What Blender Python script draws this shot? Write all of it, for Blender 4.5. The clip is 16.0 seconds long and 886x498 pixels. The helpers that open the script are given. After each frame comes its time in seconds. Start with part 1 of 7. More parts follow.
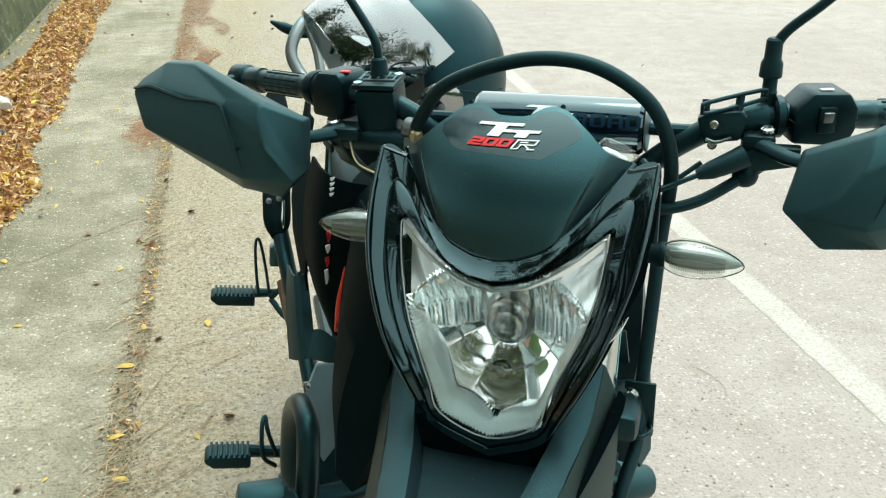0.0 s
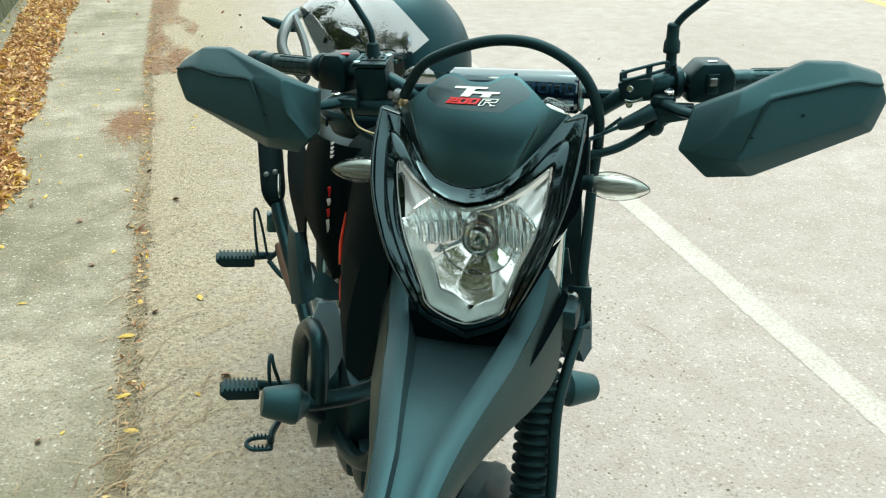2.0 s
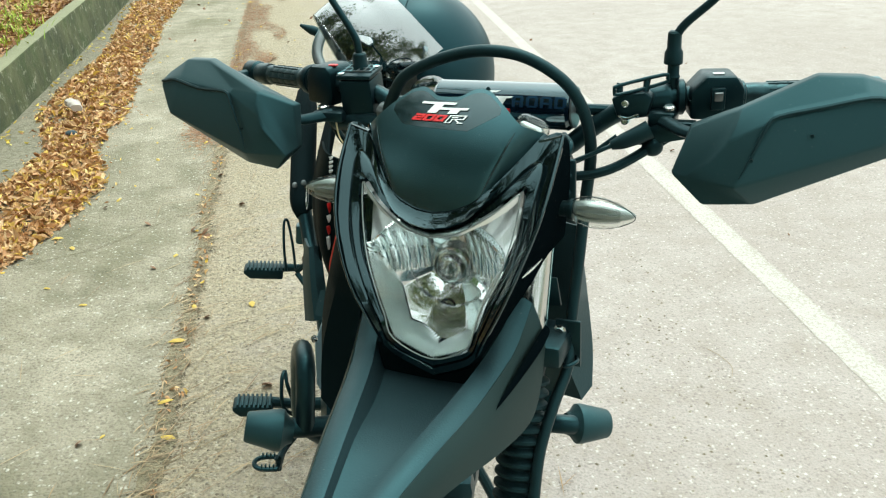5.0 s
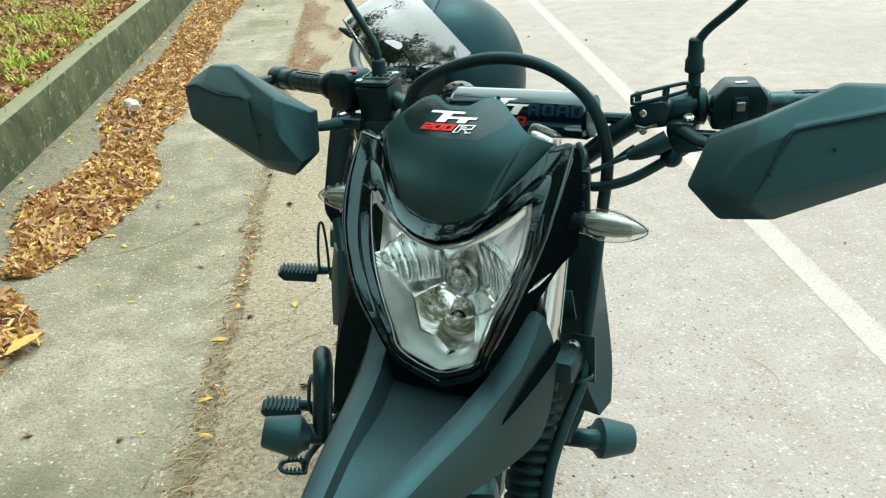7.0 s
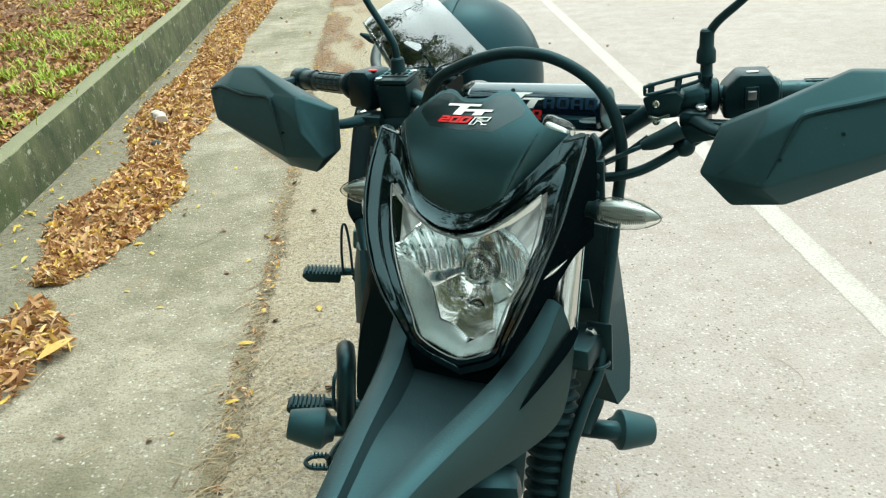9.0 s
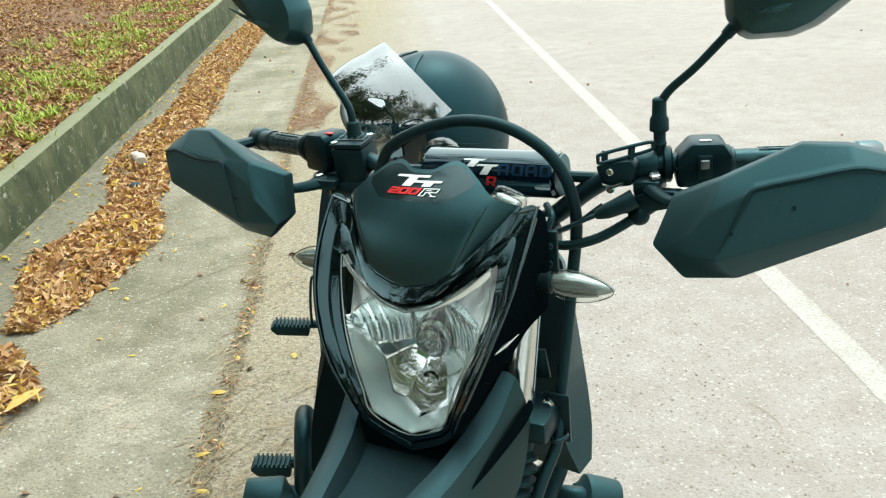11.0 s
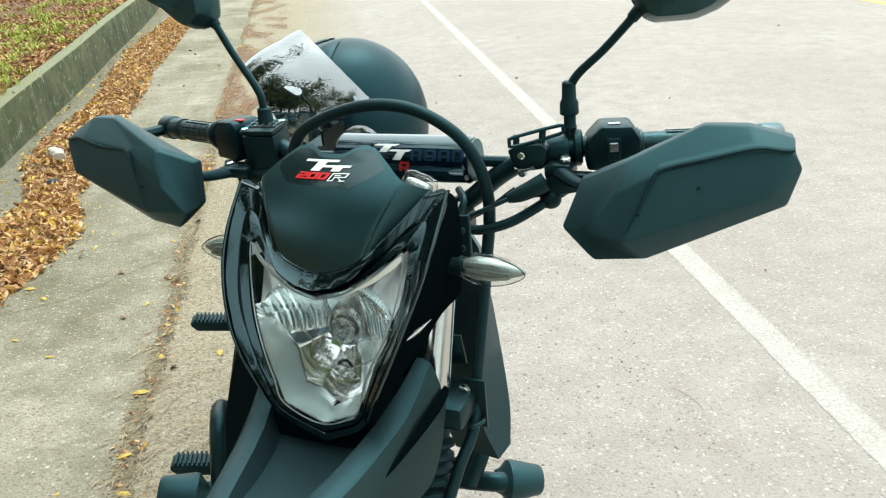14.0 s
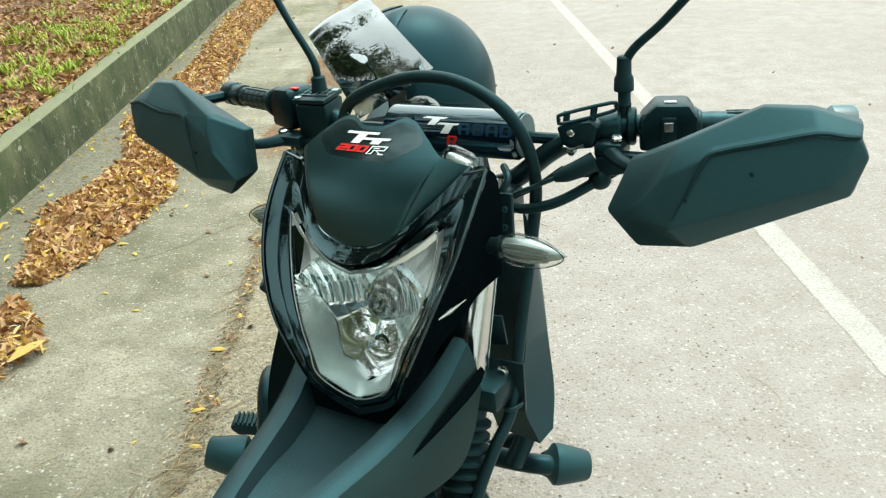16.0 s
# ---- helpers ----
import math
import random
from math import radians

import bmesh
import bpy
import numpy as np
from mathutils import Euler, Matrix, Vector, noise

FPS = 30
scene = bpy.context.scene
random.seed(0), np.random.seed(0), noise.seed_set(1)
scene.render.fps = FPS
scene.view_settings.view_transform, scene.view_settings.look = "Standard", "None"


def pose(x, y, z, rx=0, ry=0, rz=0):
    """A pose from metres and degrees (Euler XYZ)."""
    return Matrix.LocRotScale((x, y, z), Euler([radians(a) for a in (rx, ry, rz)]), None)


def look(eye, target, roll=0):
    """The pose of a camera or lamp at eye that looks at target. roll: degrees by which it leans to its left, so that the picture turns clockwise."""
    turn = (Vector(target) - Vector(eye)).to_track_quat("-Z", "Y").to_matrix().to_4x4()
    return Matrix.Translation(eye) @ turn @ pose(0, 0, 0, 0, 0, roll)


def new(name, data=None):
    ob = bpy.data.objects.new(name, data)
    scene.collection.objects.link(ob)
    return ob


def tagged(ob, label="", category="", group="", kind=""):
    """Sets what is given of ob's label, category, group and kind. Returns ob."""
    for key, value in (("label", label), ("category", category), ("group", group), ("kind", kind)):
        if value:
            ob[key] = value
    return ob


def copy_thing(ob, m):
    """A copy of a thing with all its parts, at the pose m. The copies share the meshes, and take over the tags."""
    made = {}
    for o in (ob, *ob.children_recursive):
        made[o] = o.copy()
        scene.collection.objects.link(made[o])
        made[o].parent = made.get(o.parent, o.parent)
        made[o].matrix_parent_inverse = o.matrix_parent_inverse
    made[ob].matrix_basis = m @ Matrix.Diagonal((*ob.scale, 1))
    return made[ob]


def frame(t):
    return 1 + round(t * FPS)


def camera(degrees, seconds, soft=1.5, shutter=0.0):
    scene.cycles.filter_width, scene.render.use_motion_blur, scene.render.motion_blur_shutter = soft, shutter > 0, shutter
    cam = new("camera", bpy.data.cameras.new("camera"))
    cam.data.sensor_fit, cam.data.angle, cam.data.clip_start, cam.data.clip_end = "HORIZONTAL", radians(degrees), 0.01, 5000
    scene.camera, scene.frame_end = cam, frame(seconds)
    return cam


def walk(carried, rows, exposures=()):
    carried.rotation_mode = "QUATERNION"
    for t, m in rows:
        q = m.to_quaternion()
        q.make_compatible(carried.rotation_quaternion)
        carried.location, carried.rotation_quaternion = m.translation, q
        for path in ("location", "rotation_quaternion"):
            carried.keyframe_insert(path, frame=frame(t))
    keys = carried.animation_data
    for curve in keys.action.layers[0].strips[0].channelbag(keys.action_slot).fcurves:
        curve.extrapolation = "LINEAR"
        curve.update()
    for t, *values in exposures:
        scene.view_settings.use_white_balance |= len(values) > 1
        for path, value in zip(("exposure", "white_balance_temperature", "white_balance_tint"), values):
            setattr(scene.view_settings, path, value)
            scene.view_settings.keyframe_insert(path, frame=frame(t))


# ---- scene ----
# camera and walk
cam = camera(55.1, 16.0, soft=1.2)
PATH = [
    (0, (-0.141, -0.7229, 1.3122), (0.1767, 0.9522, 0.5217), -0.2),
    (0.5, (-0.1824, -0.8347, 1.3357), (0.2792, 0.8253, 0.5837), 0.8),
    (1, (-0.1974, -0.8921, 1.3433), (0.267, 0.7736, 0.6063), 0.4),
    (1.5, (-0.2059, -0.9503, 1.3498), (0.2162, 0.72, 0.596), 0.1),
    (2, (-0.2134, -0.971, 1.3489), (0.1777, 0.6871, 0.5546), -0.2),
    (2.5, (-0.1993, -0.9466, 1.3386), (0.2284, 0.69, 0.5179), 0),
    (3, (-0.1824, -0.9062, 1.3376), (0.298, 0.7172, 0.5198), -0),
    (3.5, (-0.1701, -0.8883, 1.3376), (0.3506, 0.7229, 0.5208), -0.4),
    (4, (-0.157, -0.9024, 1.3357), (0.3816, 0.7059, 0.5245), -0.9),
    (4.5, (-0.1184, -0.908, 1.3376), (0.251, 0.7586, 0.5499), -1.6),
    (4.7, (-0.0865, -0.9174, 1.3386), (0.1824, 0.7708, 0.5555), -1.4),
    (6.8, (-0.0075, -0.8958, 1.3376), (0.0291, 0.8122, 0.5537), -2.8),
    (7, (-0.0047, -0.9015, 1.3414), (0.0526, 0.8075, 0.5612), -2.8),
    (7.5, (-0.0085, -0.9146, 1.3423), (0.0686, 0.7981, 0.5696), -2.9),
    (8, (-0.0047, -0.9325, 1.347), (0.0658, 0.7811, 0.5781), -3.2),
    (8.5, (0.0094, -0.9109, 1.3527), (0.079, 0.8028, 0.5847), -3.5),
    (9, (0.0, -0.9315, 1.331), (0.0047, 0.7887, 0.5734), -4.1),
    (9.5, (0.0169, -0.9052, 1.3574), (0.0103, 0.8328, 0.642), -3.6),
    (9.7, (0.0207, -0.9015, 1.3592), (0.0301, 0.8413, 0.6542), -3.7),
    (12, (0.0526, -0.8968, 1.3574), (0.0921, 0.8507, 0.6665), -4.1),
    (12.5, (0.0545, -0.8921, 1.3536), (0.0959, 0.8554, 0.6618), -4.1),
    (13, (0.0667, -0.8892, 1.3489), (0.1269, 0.8573, 0.658), -4.1),
    (13.5, (0.0667, -0.8855, 1.3442), (0.1645, 0.8582, 0.6495), -3.9),
    (14, (0.0658, -0.8958, 1.3442), (0.2453, 0.8357, 0.6336), -3.2),
    (14.5, (0.0423, -0.9174, 1.3404), (0.2858, 0.8018, 0.6195), -2.7),
    (15, (0.047, -0.9212, 1.3414), (0.2735, 0.7952, 0.6072), -2),
    (15.5, (0.1025, -0.8742, 1.3367), (0.1777, 0.8441, 0.579), -3.1),
    (16, (0.1213, -0.8751, 1.3414), (0.0931, 0.8422, 0.5781), -3.5),
]
walk(cam, [(t, look(e, a, r)) for t, e, a, r in PATH], [(0.0, 1.27, 6150, -7), (9.7, 1.27, 6150, -7), (12.0, 1.27, 6080, -3.5), (14.5, 1.27, 6080, -3.5), (15.5, 1.27, 6150, -6), (16.0, 1.27, 6150, -7)])

# world: bright overcast sky, a soft weak sun from high behind
world = bpy.data.worlds.new("world")
scene.world = world
world.use_nodes = True
wn = world.node_tree
wn.nodes.clear()
w_sky = wn.nodes.new("ShaderNodeTexSky")
w_sky.sky_type = "NISHITA"
w_sky.sun_disc = False
w_sky.sun_elevation = radians(72)
w_sky.sun_rotation = radians(35)
w_sky.dust_density = 8.0
w_bw = wn.nodes.new("ShaderNodeRGBToBW")
w_pow = wn.nodes.new("ShaderNodeMath")
w_pow.operation = "POWER"
w_pow.inputs[1].default_value = 0.35
w_gain = wn.nodes.new("ShaderNodeMath")
w_gain.operation = "MULTIPLY"
w_gain.inputs[1].default_value = 4.35
w_mix = wn.nodes.new("ShaderNodeMix")
w_mix.data_type = "RGBA"
w_mix.inputs[0].default_value = 0.96
w_bg = wn.nodes.new("ShaderNodeBackground")
w_bg.inputs["Strength"].default_value = 0.135
w_out = wn.nodes.new("ShaderNodeOutputWorld")
wn.links.new(w_sky.outputs[0], w_bw.inputs[0])
wn.links.new(w_sky.outputs[0], w_mix.inputs[6])
wn.links.new(w_bw.outputs[0], w_pow.inputs[0])
wn.links.new(w_pow.outputs[0], w_gain.inputs[0])
wn.links.new(w_gain.outputs[0], w_mix.inputs[7])
wn.links.new(w_mix.outputs[2], w_bg.inputs["Color"])
wn.links.new(w_bg.outputs[0], w_out.inputs["Surface"])

sun_data = bpy.data.lights.new("sun", "SUN")
sun_data.energy = 0.5
sun_data.angle = radians(28)
sun_data.color = (1.0, 0.96, 0.9)
sun = new("sun", sun_data)
sun.matrix_world = look((1.9, 2.3, 9.0), (0, 0, 0))

# ---- materials ----
def mat_new(name):
    m = bpy.data.materials.new(name)
    m.use_nodes = True
    nt = m.node_tree
    return m, nt, nt.nodes["Principled BSDF"]


def nd(nt, kind, **kw):
    n = nt.nodes.new(kind)
    for k, v in kw.items():
        n.inputs[k].default_value = v
    return n


def ramp(nt, fac, stops):
    r = nt.nodes.new("ShaderNodeValToRGB")
    el = r.color_ramp.elements
    while len(el) < len(stops):
        el.new(0.5)
    for e, (p, c) in zip(el, stops):
        e.position, e.color = p, (*c, 1.0)
    nt.links.new(fac, r.inputs[0])
    return r.outputs[0]


def mix(nt, fac, a, b):
    n = nt.nodes.new("ShaderNodeMix")
    n.data_type = "RGBA"
    for sock, val in ((n.inputs[0], fac), (n.inputs[6], a), (n.inputs[7], b)):
        if isinstance(val, (int, float)):
            sock.default_value = val
        elif isinstance(val, tuple):
            sock.default_value = (*val, 1.0)
        else:
            nt.links.new(val, sock)
    return n.outputs[2]


def math_n(nt, op, a, b=0.0):
    n = nt.nodes.new("ShaderNodeMath")
    n.operation = op
    for sock, val in ((n.inputs[0], a), (n.inputs[1], b)):
        if isinstance(val, (int, float)):
            sock.default_value = val
        else:
            nt.links.new(val, sock)
    return n.outputs[0]


def coords(nt):
    return nt.nodes.new("ShaderNodeTexCoord").outputs["Object"]


def noise_n(nt, vec, scale, detail=4.0, rough=0.55):
    n = nd(nt, "ShaderNodeTexNoise", Scale=scale, Detail=detail, Roughness=rough)
    nt.links.new(vec, n.inputs["Vector"])
    return n.outputs["Fac"]


def bump(nt, bsdf, height, strength, dist):
    b = nd(nt, "ShaderNodeBump", Strength=strength, Distance=dist)
    nt.links.new(height, b.inputs["Height"])
    nt.links.new(b.outputs[0], bsdf.inputs["Normal"])


def plastic(name, col, rough, grain=900.0, depth=0.0004, dust=0.06, spec=0.5, metal=0.0, sheen=(0.34, 0.88, 1.0)):
    """Moulded plastic, rubber or paint: fine grain, faint dust and rub marks."""
    m, nt, b = mat_new(name)
    v = coords(nt)
    big = noise_n(nt, v, 9.0)
    fine = noise_n(nt, v, grain, 2.0)
    speck = noise_n(nt, v, 520.0, 1.0)
    dusty = ramp(nt, speck, [(0.74, (0, 0, 0)), (0.80, (1, 1, 1))])
    base = mix(nt, big, tuple(c * 0.8 for c in col), tuple(c * 1.25 for c in col))
    f = nt.nodes.new("ShaderNodeMath")
    f.operation = "MULTIPLY"
    f.inputs[1].default_value = dust
    nt.links.new(dusty, f.inputs[0])
    nt.links.new(mix(nt, f.outputs[0], base, (0.35, 0.33, 0.28)), b.inputs["Base Color"])
    nt.links.new(math_n(nt, "MULTIPLY_ADD", big, 0.16), b.inputs["Roughness"])
    b.inputs["Roughness"].links[0].from_node.inputs[2].default_value = rough - 0.08
    b.inputs["Specular IOR Level"].default_value = spec
    b.inputs["Specular Tint"].default_value = (*sheen, 1.0)
    b.inputs["Metallic"].default_value = metal
    if depth > 0:
        bump(nt, b, fine, 0.5, depth)
    return m


M_MATTE = plastic("matte_black_plastic", (0.006, 0.013, 0.015), 0.30, dust=0.25, spec=0.95)
M_GUARD = plastic("textured_grey_black_plastic", (0.016, 0.032, 0.035), 0.44, dust=0.2, depth=0.00015)
M_FEND = plastic("dark_grey_fender_plastic", (0.016, 0.027, 0.031), 0.48, dust=0.3, depth=0.0005, grain=420.0, spec=0.5)
M_GLOSS = plastic("gloss_black_paint", (0.002, 0.004, 0.005), 0.07, depth=0.0, dust=0.3, spec=0.5)
M_RUBBER = plastic("black_rubber", (0.005, 0.009, 0.010), 0.50, dust=0.15, spec=0.4)
M_BLACKMETAL = plastic("black_coated_steel", (0.005, 0.010, 0.012), 0.34, dust=0.12, spec=0.4)
M_ALLOY = plastic("grey_alloy", (0.16, 0.17, 0.17), 0.38, metal=0.7)
M_STEEL = plastic("bright_steel", (0.62, 0.62, 0.6), 0.2, depth=0.0, dust=0.0, metal=1.0)
M_CHROME = plastic("mirror_chrome", (0.90, 0.92, 0.92), 0.10, depth=0.0, dust=0.0, metal=1.0)
M_PAD = plastic("glossy_navy_vinyl", (0.003, 0.008, 0.017), 0.07, depth=0.0, dust=0.05, spec=0.6)


def lacquer(m, weight, ior, rough):
    """A clear top coat over a material."""
    b = m.node_tree.nodes["Principled BSDF"]
    b.inputs["Coat Weight"].default_value = weight
    b.inputs["Coat IOR"].default_value = ior
    b.inputs["Coat Roughness"].default_value = rough


lacquer(M_PAD, 1.0, 1.6, 0.03)
lacquer(M_GLOSS, 0.5, 1.6, 0.05)
lacquer(M_MATTE, 0.25, 1.5, 0.30)
M_WHITE = plastic("white_print", (0.8, 0.8, 0.78), 0.4, depth=0.0, dust=0.0)
M_RED = plastic("red_print", (0.62, 0.02, 0.02), 0.4, depth=0.0, dust=0.0)
M_STRIPE = plastic("red_decal", (0.62, 0.045, 0.02), 0.4, depth=0.0, dust=0.0)
M_NAVYPRINT = plastic("dark_blue_print", (0.012, 0.03, 0.06), 0.25, depth=0.0, dust=0.0)
M_GREYPANEL = plastic("blue_grey_panel", (0.18, 0.25, 0.29), 0.45, dust=0.1)
M_RUSTPIPE = plastic("heat_browned_steel", (0.22, 0.13, 0.09), 0.4, metal=0.6)
M_LINING = plastic("grey_lining_fabric", (0.35, 0.36, 0.36), 0.9, grain=400.0, depth=0.001)
M_SEAT = plastic("black_seat_vinyl", (0.016, 0.017, 0.018), 0.55)
M_HELMET = plastic("satin_black_helmet_paint", (0.008, 0.020, 0.026), 0.40, depth=0.0, dust=0.05, spec=0.35)
M_REFL = plastic("vacuum_chromed_plastic", (0.98, 0.995, 0.99), 0.055, depth=0.0, dust=0.0, metal=0.94, sheen=(1, 1, 1))
M_SATIN = plastic("satin_silvered_plastic", (0.97, 0.99, 0.985), 0.24, depth=0.0, dust=0.0, metal=0.6, sheen=(1, 1, 1))
M_BULBRING = plastic("grey_bulb_socket", (0.55, 0.59, 0.58), 0.14, depth=0.0, dust=0.0, metal=0.9, sheen=(1, 1, 1))
M_FLUTE = plastic("fluted_silver_plastic", (0.82, 0.88, 0.87), 0.16, depth=0.0, dust=0.0, metal=0.75, sheen=(1, 1, 1))
M_SIGBODY = plastic("silvered_signal_body", (0.31, 0.35, 0.34), 0.22, depth=0.0, dust=0.0, metal=0.5, sheen=(1, 1, 1))
# near-black with hardly any gloss; also stands in for the left shroud's shaded side
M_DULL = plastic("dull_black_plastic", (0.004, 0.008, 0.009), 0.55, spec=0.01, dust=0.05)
M_BRASS = plastic("brass_wire", (0.45, 0.36, 0.2), 0.35, metal=0.8)


def clear(name, tint, rough, base=0.05, gain=1.0, wavy=0.0):
    """Thin clear plastic: see-through, with gloss that grows towards the edge."""
    m, nt, b = mat_new(name)
    nt.nodes.remove(b)
    tr = nt.nodes.new("ShaderNodeBsdfTransparent")
    tr.inputs[0].default_value = (*tint, 1.0)
    gl = nd(nt, "ShaderNodeBsdfGlossy", Roughness=rough)
    lw = nd(nt, "ShaderNodeLayerWeight", Blend=0.5)
    edge = math_n(nt, "POWER", lw.outputs["Facing"], 4.0)
    g = math_n(nt, "MULTIPLY_ADD", edge, gain * (1.0 - base))
    g.node.inputs[2].default_value = base
    g.node.use_clamp = True
    if wavy > 0:
        bp = nd(nt, "ShaderNodeBump", Strength=wavy, Distance=0.004)
        nt.links.new(noise_n(nt, coords(nt), 55.0, 3.0), bp.inputs["Height"])
        nt.links.new(bp.outputs[0], gl.inputs["Normal"])
    mx = nt.nodes.new("ShaderNodeMixShader")
    nt.links.new(g, mx.inputs[0])
    nt.links.new(tr.outputs[0], mx.inputs[1])
    nt.links.new(gl.outputs[0], mx.inputs[2])
    nt.links.new(mx.outputs[0], nt.nodes["Material Output"].inputs[0])
    return m


M_LENS = clear("clear_lamp_cover", (0.98, 0.99, 0.99), 0.02, 0.03)
M_SIGLENS = clear("clear_signal_lens", (0.93, 0.95, 0.93), 0.05, 0.05, 0.8)
M_VISOR = clear("lightly_smoked_visor", (0.42, 0.48, 0.50), 0.03, 0.36, 1.0)


def road_mat(name, col_a, col_b, stone, stone_amt, rough, stain, cell, pit, relief, edge_dirt=False, moss=None, grain=0.4):
    """Worn road surface: close-set stones of all shades, dark pits between them, broad stains."""
    m, nt, b = mat_new(name)
    v = coords(nt)
    broad = noise_n(nt, v, 0.7, 5.0)
    mid = noise_n(nt, v, 6.0, 6.0, 0.65)
    fine = noise_n(nt, v, 140.0, 4.0, 0.7)
    clump = noise_n(nt, v, 55.0, 4.0, 0.7)
    base = mix(nt, ramp(nt, broad, [(0.3, (0, 0, 0)), (0.7, (1, 1, 1))]), col_a, col_b)
    base = mix(nt, ramp(nt, mid, [(0.38, (0, 0, 0)), (0.72, (1, 1, 1))]), base, stain)
    if moss:
        base = mix(nt, ramp(nt, noise_n(nt, v, 1.1, 6.0, 0.65), [(0.42, (0, 0, 0)), (0.64, (0.85, 0.85, 0.85))]), base, moss)
        base = mix(nt, ramp(nt, noise_n(nt, v, 4.3, 7.0, 0.7), [(0.50, (0, 0, 0)), (0.70, (0.6, 0.6, 0.6))]), base, tuple(c * 0.8 for c in moss))
    vo = nd(nt, "ShaderNodeTexVoronoi", Scale=cell)
    warp = nt.nodes.new("ShaderNodeVectorMath")
    warp.operation = "MULTIPLY_ADD"
    wn_ = nd(nt, "ShaderNodeTexNoise", Scale=40.0, Detail=2.0)
    nt.links.new(v, wn_.inputs["Vector"])
    nt.links.new(wn_.outputs["Color"], warp.inputs[0])
    warp.inputs[1].default_value = (0.02, 0.02, 0.02)
    nt.links.new(v, warp.inputs[2])
    nt.links.new(warp.outputs[0], vo.inputs["Vector"])
    pick = nt.nodes.new("ShaderNodeSeparateColor")
    nt.links.new(vo.outputs["Color"], pick.inputs[0])
    near = ramp(nt, vo.outputs["Distance"], [(0.28, (1, 1, 1)), (0.62, (0, 0, 0))])
    few = ramp(nt, pick.outputs[0], [(1.0 - stone_amt, (0, 0, 0)), (1.0 - stone_amt + 0.05, (1, 1, 1))])
    dark = ramp(nt, pick.outputs[1], [(0.76, (0, 0, 0)), (0.82, (1, 1, 1))])
    st = math_n(nt, "MULTIPLY", math_n(nt, "MULTIPLY", near, few), ramp(nt, clump, [(0.40, (0.15, 0.15, 0.15)), (0.62, (1, 1, 1))]))
    dk = math_n(nt, "MULTIPLY", near, dark)
    gap = ramp(nt, clump, [(0.34, (1, 1, 1)), (0.47, (0, 0, 0))])
    base = mix(nt, math_n(nt, "MULTIPLY", gap, pit), base, tuple(c * 0.42 for c in col_a))
    base = mix(nt, math_n(nt, "MULTIPLY", ramp(nt, fine, [(0.34, (1, 1, 1)), (0.52, (0, 0, 0))]), grain), base, tuple(c * 0.5 for c in col_a))
    base = mix(nt, math_n(nt, "MULTIPLY", dk, grain * 0.85), base, tuple(c * 0.35 for c in col_a))
    base = mix(nt, math_n(nt, "MULTIPLY", st, 0.7), base, stone)
    h = math_n(nt, "ADD", math_n(nt, "MULTIPLY", near, 0.5), math_n(nt, "ADD", math_n(nt, "MULTIPLY", fine, 0.6), math_n(nt, "MULTIPLY", clump, 1.2)))
    if edge_dirt:
        sx = nt.nodes.new("ShaderNodeSeparateXYZ")
        nt.links.new(v, sx.inputs[0])
        d = math_n(nt, "SUBTRACT", math_n(nt, "MULTIPLY", mid, 0.9), math_n(nt, "MULTIPLY", sx.outputs[0], 0.75))
        amt = ramp(nt, d, [(0.15, (0, 0, 0)), (0.80, (0.9, 0.9, 0.9))])
        gr = mix(nt, ramp(nt, clump, [(0.36, (0, 0, 0)), (0.62, (1, 1, 1))]), (0.235, 0.196, 0.134), (0.425, 0.362, 0.252))
        gr = mix(nt, math_n(nt, "MULTIPLY", st, 0.6), gr, (0.50, 0.46, 0.38))
        gr = mix(nt, math_n(nt, "MULTIPLY", dk, 0.5), gr, (0.10, 0.085, 0.055))
        base = mix(nt, amt, base, gr)
        h = math_n(nt, "MULTIPLY", h, math_n(nt, "ADD", math_n(nt, "MULTIPLY", amt, 1.9), 0.45))
    nt.links.new(base, b.inputs["Base Color"])
    b.inputs["Roughness"].default_value = rough
    b.inputs["Specular IOR Level"].default_value = 0.25
    bump(nt, b, h, relief, 0.006)
    return m


M_ROAD = road_mat("worn_pale_asphalt", (0.334, 0.290, 0.264), (0.402, 0.358, 0.330), (0.62, 0.58, 0.54), 0.17, 0.95, (0.300, 0.258, 0.226), 105.0, 0.18, 0.65, True, None, 0.42)
M_APRON = road_mat("weathered_concrete", (0.345, 0.303, 0.228), (0.455, 0.405, 0.318), (0.66, 0.62, 0.54), 0.16, 0.95, (0.265, 0.236, 0.176), 95.0, 0.30, 0.8, False, (0.160, 0.148, 0.090), 0.55)


